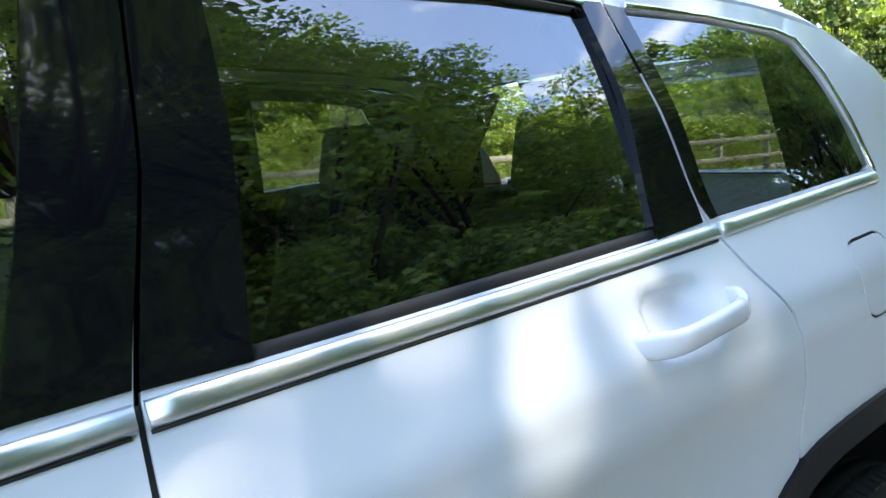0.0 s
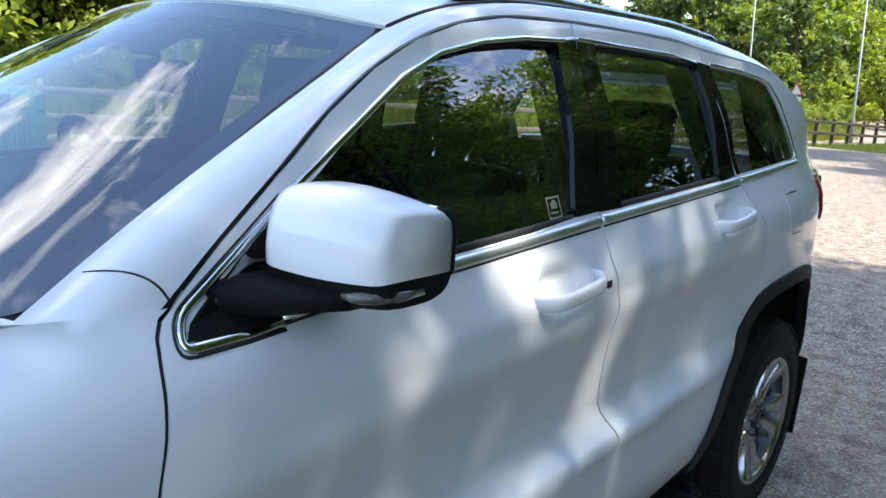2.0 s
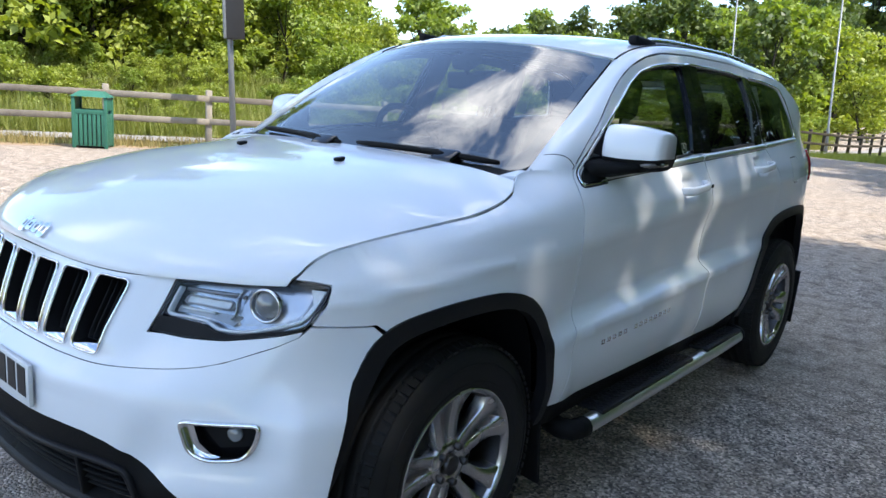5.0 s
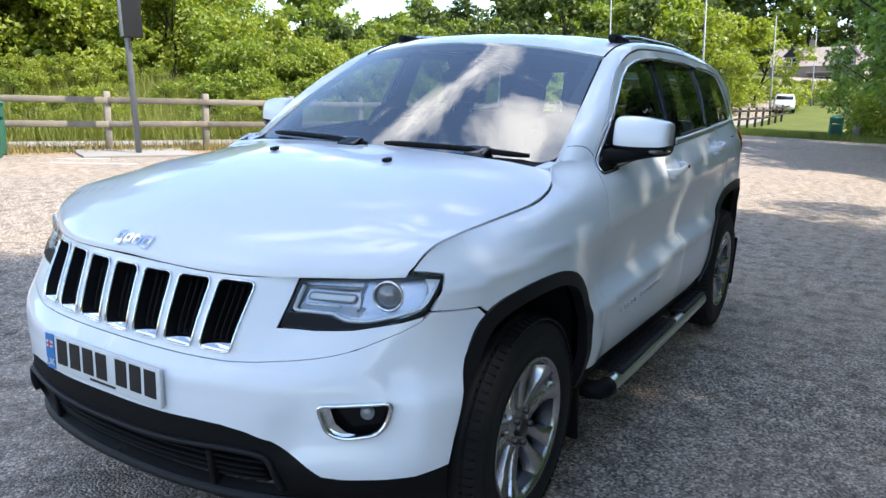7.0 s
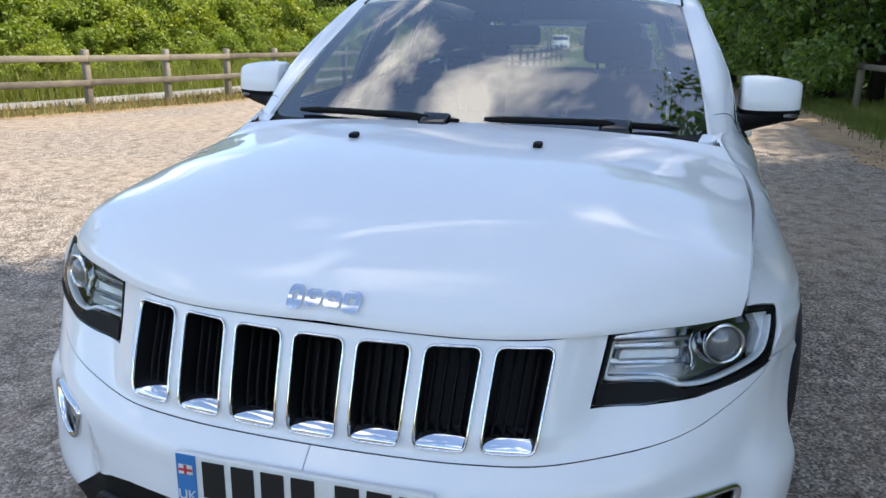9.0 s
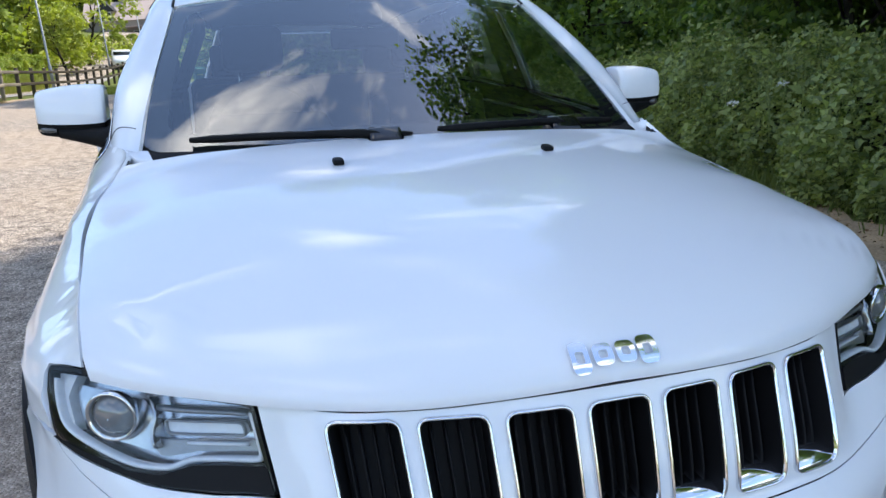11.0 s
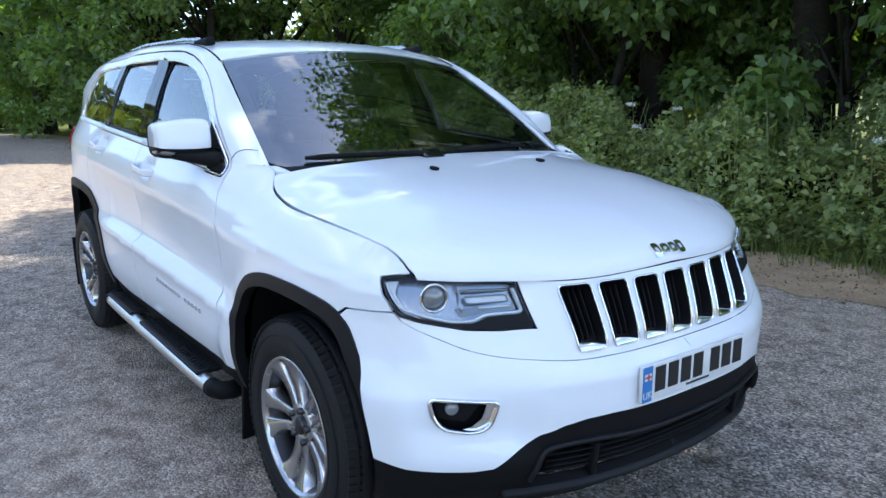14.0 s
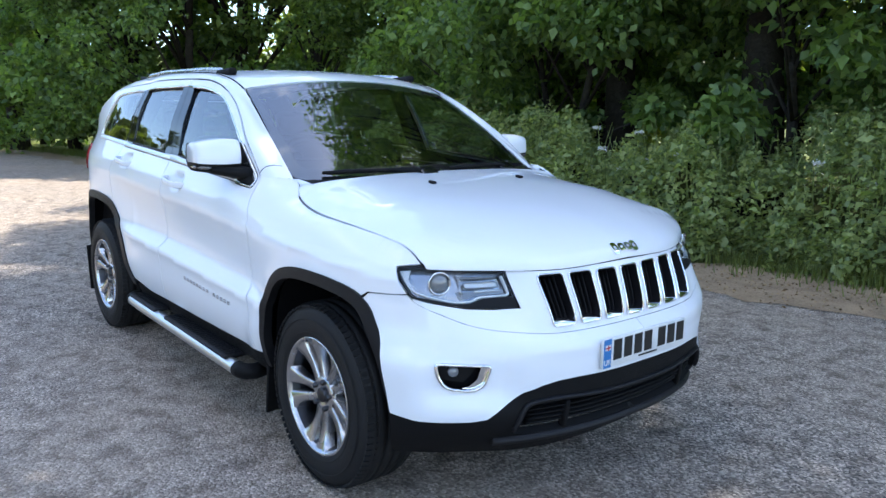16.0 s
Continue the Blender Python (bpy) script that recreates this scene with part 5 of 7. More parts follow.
for s in (1, -1):
    seam = [(0.005 + 0.055 * k / 14, 0.004 + 0.084 * k / 14 - 0.010 * math.sin(math.pi * k / 14)) for k in range(15)]
    part("pillar_seam", ribbon(seam, lambda a, b: pillar(a, np.asarray(b) * 10), 0.0016, lift=0.0004, thick=0.0014, mirror=s < 0), seal_and_gap_black, car)
    part("door_seal", tube([tuple((outer_c(t)[0] - np.array((0, 0.012, 0.008))) * (1, s, 1)) for t in np.linspace(0.02, 2.15, 50)], 0.006, 6), seal_and_gap_black, car)


def roof_at(t, v):
    t, v = np.atleast_1d(np.asarray(t, float)), np.atleast_1d(np.asarray(v, float))
    e = edge_c2(t)
    rise = np.interp(t, (0.6, 0.8, 1.1, 1.6, 2.15), (0.056, 0.040, 0.032, 0.030, 0.03))
    fwd = np.interp(t, (0.6, 0.8, 1.2), (0.074, 0.05, 0.0))
    x = e[:, 0] + fwd * (1 - v * v)
    return np.stack([x, e[:, 1] * v, e[:, 2] + rise * (1 - np.abs(v) ** 2.4)], 1)


part("roof", sheet([(0.603, 0.0)] + [(t, 0.997) for t in np.linspace(0.603, 2.15, 40)] + [(2.15, 0.0)], roof_at, step=0.05, depth=0.02, out=-1.0, joined=True), white_paint, car)
for s in (1, -1):
    part("roof_channel", tube([tuple(edge_c2(t)[0] * (1, s, 1) + np.array((0, 0, 0.001))) for t in np.linspace(0.60, 2.1, 40)], 0.005, 6), seal_and_gap_black, car)
    pts = []
    for t in np.linspace(0, 1, 26):
        x = 0.02 - 1.45 * t
        zz = float(np.interp(x, (-1.43, -1.0, -0.3, 0.1), (1.725, 1.747, 1.742, 1.722)))
        up = 0.032 * min(1, math.sin(math.pi * t) * 5)
        pts.append((x, s * (0.602 - 0.022 * t), zz - 0.022 + up))
    rl = part("roof_rail", tube(pts, [0.010 + 0.006 * min(1, math.sin(math.pi * k / 25) * 4) for k in range(26)], 8), alloy, car, "satin dark roof rail")
    for x in (-0.02, -1.37):
        part("rail_foot", box((0.19, 0.046, 0.038), pose(x, s * (0.603 - 0.0152 * (0.02 - x)), 1.728 if x > -1 else 1.722, 0, -3 if x > -1 else 4, 0), 0.016, 3), black_plastic, rl)


# ---- the car's front ----
W_KNOTS = (0.0, 0.16, 0.30, 0.44, 0.52, 0.70, 0.84, 0.95, 1.06)


def line(z, x, y):
    zt = z if isinstance(z, tuple) else (z,) * len(W_KNOTS)
    # the corner runs flush into the flank
    y = tuple(b + (0 if i < 6 or c < 0.7 else (0.5 if c < 0.75 else 1.0)) * (float(side(a, c)[0, 1]) - b) for i, (a, b, c) in enumerate(zip(x, y, zt)))
    k = [(w, a, b, c) for w, a, b, c in zip(W_KNOTS, x, y, z if isinstance(z, tuple) else (z,) * len(W_KNOTS))]
    return spline([(-k[1][0], k[1][1], -k[1][2], k[1][3])] + k)


front_lines = [
    line(0.25, (2.19, 2.185, 2.17, 2.13, 2.09, 2.0, 1.93, 1.88, 1.82), (0, 0.16, 0.3, 0.44, 0.52, 0.68, 0.79, 0.85, 0.89)),
    line(0.40, (2.335, 2.33, 2.312, 2.28, 2.25, 2.155, 2.05, 1.955, 1.86), (0, 0.16, 0.3, 0.44, 0.52, 0.69, 0.825, 0.895, 0.932)),
    line(0.55, (2.360, 2.357, 2.342, 2.305, 2.275, 2.185, 2.065, 1.96, 1.85), (0, 0.16, 0.3, 0.44, 0.52, 0.70, 0.84, 0.91, 0.944)),
    line(0.66, (2.362, 2.360, 2.346, 2.310, 2.280, 2.185, 2.062, 1.955, 1.85), (0, 0.16, 0.3, 0.44, 0.52, 0.70, 0.842, 0.914, 0.946)),
    line(0.728, (2.350, 2.347, 2.333, 2.300, 2.268, 2.170, 2.048, 1.945, 1.845), (0, 0.16, 0.3, 0.44, 0.52, 0.70, 0.842, 0.910, 0.942)),
    line((0.752, 0.752, 0.753, 0.757, 0.765, 0.80, 0.860, 0.860, 0.860), (2.318, 2.314, 2.302, 2.272, 2.238, 2.132, 1.992, 1.912, 1.832), (0, 0.16, 0.3, 0.44, 0.52, 0.70, 0.832, 0.893, 0.934)),
    line((0.80, 0.80, 0.80, 0.805, 0.812, 0.85, 0.91, 0.91, 0.91), (2.310, 2.305, 2.290, 2.258, 2.205, 2.105, 1.962, 1.892, 1.822), (0, 0.16, 0.3, 0.44, 0.52, 0.70, 0.838, 0.886, 0.926)),
    line((0.975, 0.973, 0.968, 0.970, 0.974, 0.985, 0.995, 1.0, 1.0), (2.256, 2.249, 2.226, 2.185, 2.130, 2.036, 1.912, 1.868, 1.81), (0, 0.16, 0.3, 0.44, 0.525, 0.70, 0.838, 0.872, 0.905)),
    line(1.06, (2.23, 2.222, 2.20, 2.155, 2.10, 2.0, 1.885, 1.84, 1.79), (0, 0.16, 0.3, 0.44, 0.52, 0.69, 0.825, 0.86, 0.89)),
]


brow_z = spline([(0.0, 0.3), (0.50, 0.585), (0.54, 0.648), (0.585, 0.682), (0.635, 0.702), (0.725, 0.720), (0.80, 0.742), (0.90, 0.775), (1.2, 0.85)])


def nose(w, z):
    """The car's face: w runs from the middle round the corner to the front arch."""
    w, z = np.atleast_1d(np.asarray(w, float)), np.atleast_1d(np.asarray(z, float))
    a = np.abs(w)
    L = np.stack([f(a) for f in front_lines], 1)
    x, y = row_spline(L[:, :, 2], L[:, :, 0], z), row_spline(L[:, :, 2], L[:, :, 1], z)
    # hollow round the fog lamp, under a sharp brow
    brow = brow_z(a)[:, 0]
    ease = lambda q: np.clip(q, 0, 1) ** 2 * (3 - 2 * np.clip(q, 0, 1))
    d = 0.036 * ease((brow - z) / 0.034) * ease((z - 0.46) / 0.13) * ease((a - 0.515) / 0.10) * ease((0.905 - a) / 0.12)
    return np.stack([x - d, np.sign(w) * y, z], 1)


char_z = lambda w: float(front_lines[5](w)[0, 2])
black_edge = [(0.0, 0.592), (0.2, 0.592), (0.34, 0.594), (0.42, 0.590), (0.485, 0.578), (0.545, 0.556), (0.59, 0.520), (0.63, 0.492), (0.67, 0.464), (0.72, 0.456), (0.80, 0.455), (0.87, 0.456), (0.92, 0.466), (0.960, 0.474)]
fog_hole = rounded([(0.636, 0.660), (0.798, 0.668), (0.790, 0.610), (0.768, 0.572), (0.700, 0.561), (0.660, 0.580)], [0.022, 0.022, 0.03, 0.03, 0.03, 0.04])
bumper_top = [(w, char_z(w)) for w in np.linspace(0, 0.80, 20)] + [(0.832, 0.872), (0.842, 0.8965), (0.955, 0.891), (1.062, 0.888), (1.100, 0.866), (1.066, 0.83), (1.015, 0.76), (0.985, 0.66), (0.968, 0.55), (0.962, 0.49)]
bumper_lines = beside(brow_z, (0.006, 0.0, -0.006, -0.013, -0.020, -0.027, -0.034, -0.040), 0.50, 0.92, 0.012)
bumper = part("front_bumper", sheet(black_edge[::-1] + bumper_top, nose, step=0.018, depth=0.015, gap=0.001, holes=[fog_hole], out=1.0, joined=True, edge_step=0.015, lines=bumper_lines), white_paint, car)

lower_poly = [(0.0, 0.27), (0.3, 0.27), (0.5, 0.275), (0.7, 0.29), (0.85, 0.30), (0.95, 0.30), (0.962, 0.36)] + black_edge[::-1]
intake = [(0.0, 0.500), (0.2, 0.503), (0.40, 0.512), (0.50, 0.507), (0.540, 0.488), (0.572, 0.405), (0.555, 0.388), (0.50, 0.384), (0.3, 0.388), (0.0, 0.390)]
lower = part("lower_bumper", sheet(lower_poly, nose, step=0.028, depth=0.03, out=1.0, lift=-0.003, joined=True, holes=[intake], edge_step=0.02), black_plastic, car, "unpainted black plastic lower bumper")
part("intake_mesh", sheet(inset(intake, -0.01), nose, step=0.05, depth=0.0, out=1.0, lift=-0.045, joined=True), cabin_dark, lower)
for z in (0.412, 0.434, 0.456, 0.478):
    part("intake_bar", ribbon([(w, z) for w in np.linspace(-0.52, 0.52, 30)], nose, 0.008, lift=-0.03, thick=0.012), black_plastic, lower)
part("splitter", ribbon([(w, 0.372 - 0.05 * max(0, abs(w) - 0.45)) for w in np.linspace(-0.62, 0.62, 40)], nose, 0.022, lift=0.006, thick=0.024), arch_plastic, lower)
intake_rim = [(-a, b) for a, b in reversed(intake[:6])] + intake[1:6]
part("intake_rim", ribbon(spline([(i, a, b + 0.012) for i, (a, b) in enumerate(intake_rim)])(np.linspace(0, len(intake_rim) - 1, 70)), nose, 0.016, lift=0.004, thick=0.014), arch_plastic, lower)
for sg in (1, -1):
    part("intake_divider", box((0.03, 0.02, 0.11), pose(float(nose(0.36, 0.44)[0, 0]) - 0.03, sg * 0.36, 0.445, 0, 8, 0), 0.005), black_plastic, lower)

# grille panel with seven openings
slots = []
for k in range(-3, 4):
    ct, cb, a = 0.1285 * k, 0.1235 * k, abs(k) / 3
    zt, zb = 0.955 + 0.002 * a, 0.768 + 0.007 * a
    ht, hb = 0.0525, 0.0495
    slots.append(rounded([(cb - hb, zb), (cb + hb, zb), (ct + ht, zt), (ct - ht, zt)], 0.020, 5))
lamp = rounded([(0.512, 0.846), (0.60, 0.846), (0.70, 0.855), (0.79, 0.876), (0.832, 0.890), (0.838, 0.93), (0.843, 0.990), (0.80, 0.995), (0.70, 0.986), (0.60, 0.977), (0.528, 0.970)], [0.015, 0, 0, 0.02, 0.02, 0, 0.008, 0.01, 0, 0, 0.01])
panel_half = [(w, char_z(w)) for w in np.linspace(0, 0.80, 24)] + [(0.832, 0.872), (0.832, 0.887), (0.79, 0.874), (0.70, 0.853), (0.60, 0.844), (0.508, 0.844), (0.524, 0.972)] + [(w, float(front_lines[7](w)[0, 2])) for w in np.linspace(0.50, 0.0, 16)]
panel = [(-a, b) for a, b in reversed(panel_half)][1:-1] + panel_half
grille = part("grille_panel", sheet(panel, nose, step=0.03, depth=0.012, gap=0.001, holes=slots, out=1.0, edge_step=0.012), white_paint, car)
for k, slot in enumerate(slots):
    frame_ob = part("grille_frame", ribbon(resample(inset(slot, 0.001), 0.008), nose, 0.0065, lift=0.003, thick=0.010, closed=True), chrome, grille, "chrome grille surround")
    cx = sum(p[0] for p in slot) / len(slot)
    part("grille_back", sheet(inset(slot, -0.006), nose, step=0.05, depth=0.0, lift=-0.052, out=1.0), lamp_black, frame_ob)
    part("grille_tunnel", sheet(inset(slot, 0.003), nose, step=0.05, depth=0.055, lift=-0.052 + 0.055, out=1.0, holes=[inset(slot, 0.0045)]), lamp_black, frame_ob)
    ct, cb = 0.1285 * (k - 3), 0.1235 * (k - 3)
    zb = min(p[1] for p in slot)
    for j in (-1.5, -0.5, 0.5, 1.5):
        part("grille_bar", ribbon([(cb + (ct - cb) * t + j * 0.022, zb + 0.012 + t * 0.165) for t in np.linspace(0, 1, 6)], nose, 0.006, lift=-0.034, thick=0.016), lamp_black, frame_ob)
    bm = bmesh.new()
    n = 9
    rows = []
    for t in np.linspace(-1, 1, n):
        w = cb + t * 0.043
        rows.append([bm.verts.new(nose(w, zb + dz)[0] + np.array((dx, 0, 0))) for dz, dx in ((0.003, 0.004), (0.011, 0.004), (0.024 - 0.005 * t * t, -0.030), (0.026, -0.05))])
    for r0, r1 in zip(rows, rows[1:]):
        for i in range(3):
            bm.faces.new((r0[i], r1[i], r1[i + 1], r0[i + 1]))
    part("grille_foot", bm, chrome, frame_ob, "bright chrome foot of the opening")

# maker's badge on the bonnet: plain bright shapes
badge = new("bonnet_badge")
badge.parent = car
for w, h, dy in ((0.030, 0.050, -0.056), (0.033, 0.034, -0.018), (0.033, 0.034, 0.020), (0.034, 0.044, 0.058)):
    u0 = bonnet_u(float(bonnet(1.17, dy)[0, 0]), dy)
    poly = rounded([(1.158 - h / 2, dy - w / 2), (1.158 + h / 2, dy - w / 2), (1.158 + h / 2, dy + w / 2), (1.158 - h / 2, dy + w / 2)], 0.012)
    hole = rounded([(1.158 - h * 0.18, dy - w * 0.22), (1.158 + h * 0.18, dy - w * 0.22), (1.158 + h * 0.18, dy + w * 0.22), (1.158 - h * 0.18, dy + w * 0.22)], 0.004)
    part("badge_shape", sheet(poly, bonnet, step=0.012, depth=0.008, lift=0.008, out=1.0, holes=[hole]), chrome, badge)

# number plate, its characters as plain bars
plate = part("number_plate", box((0.012, 0.52, 0.111), pose(2.368, 0, 0.667), 0.003), plate_white, car, "white number plate with dark bars")
part("plate_band", box((0.003, 0.042, 0.108), pose(2.3745, -0.237, 0.667)), plate_blue, plate, "blue band with a small flag", smooth=False)
for size, y, z in (((0.002, 0.030, 0.020), -0.237, 0.690),):
    part("plate_flag", box(size, pose(2.3765, y, z)), plate_white, plate, smooth=False)
    part("flag_bar", box((0.002, 0.030, 0.005), pose(2.378, y, z)), plate_red, plate, smooth=False)
    part("flag_bar", box((0.002, 0.005, 0.020), pose(2.3782, y, z)), plate_red, plate, smooth=False)
txt = bpy.data.curves.new("plate_letters", "FONT")
txt.body, txt.size, txt.align_x, txt.extrude = "UK", 0.030, "CENTER", 0.0008
tx = new("plate_letters_curve", txt)
bpy.context.view_layer.update()
letters = bpy.data.meshes.new_from_object(tx.evaluated_get(bpy.context.evaluated_depsgraph_get()))
bpy.data.objects.remove(tx)
letters.materials.append(plate_white)
lt = new("plate_letters", letters)
lt.parent, lt.matrix_basis = plate, pose(2.3765, -0.237, 0.624, 90, 0, 90)
for k, y in enumerate((-0.178, -0.116, -0.054, 0.008, 0.096, 0.158, 0.220)):
    part("plate_bar", box((0.002, 0.047, 0.077), pose(2.3752, y, 0.674), 0.0), plate_ink, plate, smooth=False)
part("plate_small_bar", box((0.002, 0.115, 0.006), pose(2.3752, 0.01, 0.6235)), plate_ink, plate, smooth=False)

# headlamps and fog lamps
for s in (1, -1):
    mir = s < 0
    hl = part("headlamp", sheet(lamp, nose, step=0.03, depth=0.055, lift=0.0, out=1.0, mirror=mir, holes=[inset(lamp, 0.006)], hem_hole=True), lamp_black, car)
    part("lamp_bowl", sheet(inset(lamp, -0.002), nose, step=0.02, depth=0.0, lift=-0.045, out=1.0, mirror=mir), lamp_silver, hl)
    low_band = [(0.515, 0.848), (0.60, 0.849), (0.70, 0.857), (0.79, 0.878), (0.835, 0.894), (0.80, 0.889), (0.72, 0.868), (0.675, 0.868), (0.63, 0.882), (0.520, 0.883)]
    part("lamp_base", sheet(low_band, nose, step=0.02, depth=0.03, lift=0.003, out=1.0, mirror=mir), lamp_black, hl)
    drl = [(0.537, 0.955), (0.531, 0.915), (0.532, 0.893), (0.56, 0.889), (0.625, 0.889), (0.675, 0.876), (0.725, 0.877), (0.785, 0.897), (0.814, 0.912), (0.824, 0.935), (0.829, 0.975)]
    fd = spline([(i, *p) for i, p in enumerate(drl)])
    part("lamp_strip", ribbon(fd(np.linspace(0, len(drl) - 1, 60)), nose, 0.009, lift=-0.012, thick=0.014, mirror=mir), lamp_white, hl, "bright curved light strip")
    part("lamp_step", sheet([(0.538, 0.898), (0.63, 0.898), (0.69, 0.888), (0.705, 0.905), (0.70, 0.912), (0.54, 0.912)], nose, step=0.02, depth=0.02, lift=-0.030, out=1.0, mirror=mir), lamp_grey, hl)
    bar_o = rounded([(0.552, 0.920), (0.672, 0.922), (0.674, 0.940), (0.555, 0.938)], 0.007)
    part("lamp_reflector", sheet(bar_o, nose, step=0.02, depth=0.014, lift=-0.024, out=1.0, mirror=mir), lamp_white, hl)
    part("reflector_edge", ribbon(resample(bar_o, 0.006), nose, 0.004, lift=-0.020, thick=0.006, closed=True, mirror=mir), lamp_grey, hl)
    part("lamp_bar", ribbon([(w, 0.952 + 0.03 * (w - 0.55)) for w in np.linspace(0.548, 0.685, 8)], nose, 0.009, lift=-0.020, thick=0.012, mirror=mir), lamp_grey, hl)
    part("lamp_bar", ribbon([(w, 0.908 + 0.02 * (w - 0.55)) for w in np.linspace(0.552, 0.640, 6)], nose, 0.006, lift=-0.020, thick=0.010, mirror=mir), lamp_white, hl)
    part("lamp_divider", ribbon([(0.688 + 0.004 * math.sin(k), 0.900 + 0.070 * k / 7) for k in range(8)], nose, 0.006, lift=-0.016, thick=0.014, mirror=mir), lamp_silver, hl)
    part("lamp_brow", sheet([(0.535, 0.966), (0.60, 0.971), (0.70, 0.979), (0.765, 0.984), (0.765, 0.988), (0.70, 0.984), (0.60, 0.976), (0.53, 0.970)], nose, step=0.02, depth=0.04, lift=-0.008, out=1.0, mirror=mir), lamp_black, hl)
    part("lamp_shroud", sheet(rounded([(0.700, 0.893), (0.775, 0.905), (0.803, 0.922), (0.808, 0.972), (0.705, 0.964), (0.692, 0.925)], 0.012), nose, step=0.02, depth=0.02, lift=-0.030, out=1.0, mirror=mir), lamp_silver, hl)
    part("outer_reflector", sheet([(0.806, 0.906), (0.820, 0.912), (0.832, 0.945), (0.836, 0.982), (0.800, 0.984), (0.815, 0.950)], nose, step=0.02, depth=0.02, lift=-0.020, out=1.0, mirror=mir), lamp_white, hl)
    c = nose(0.742, 0.936)[0]
    m = Matrix.Diagonal((1, s, 1, 1)) @ pose(c[0] - 0.02, c[1] - 0.012, c[2], 0, 0, -68)
    bm = add_lathe(bmesh.new(), [(0.040, 0.012), (0.042, 0.022), (0.039, 0.026), (0.035, 0.020), (0.034, 0.0)], m, 32)
    part("projector_ring", bm, chrome, hl)
    bm = add_lathe(bmesh.new(), [(0.034, 0.012), (0.030, 0.020), (0.022, 0.027), (0.012, 0.031), (0.001, 0.032)], m, 32)
    part("projector_lens", bm, lens_glass, hl, "dark glass projector lens")
    part("lamp_cover", sheet(lamp, nose, step=0.03, depth=0.0, lift=0.001, out=1.0, mirror=mir), lamp_glass, hl).visible_shadow = False
    fg = part("fog_lamp", sheet(inset(fog_hole, -0.004), nose, step=0.02, depth=0.0, lift=-0.042, out=1.0, mirror=mir), cabin_dark, car)
    part("fog_surround", ribbon(resample(inset(fog_hole, 0.004), 0.008), nose, 0.012, lift=0.004, thick=0.012, closed=True, mirror=mir), chrome, fg, "chrome fog lamp surround")
    part("fog_bezel", sheet([(0.636, 0.656), (0.648, 0.606), (0.662, 0.582), (0.700, 0.562), (0.745, 0.568), (0.705, 0.582), (0.682, 0.606), (0.668, 0.656)], nose, step=0.02, depth=0.02, lift=-0.006, out=1.0, mirror=mir), chrome, fg, "broad chrome inner edge of the fog lamp")
    part("fog_panel", sheet([(0.680, 0.650), (0.788, 0.656), (0.776, 0.60), (0.72, 0.590)], nose, step=0.02, depth=0.02, lift=-0.022, out=1.0, mirror=mir), black_plastic, fg)
    c = nose(0.745, 0.632)[0]
    m = Matrix.Diagonal((1, s, 1, 1)) @ pose(c[0] - 0.02, c[1] - 0.01, c[2], 0, 0, -68)
    part("fog_lens", add_lathe(bmesh.new(), [(0.020, 0.0), (0.020, 0.008), (0.016, 0.013), (0.008, 0.016), (0.0008, 0.017)], m, 24), lens_glass, fg)

# ---- wheels ----


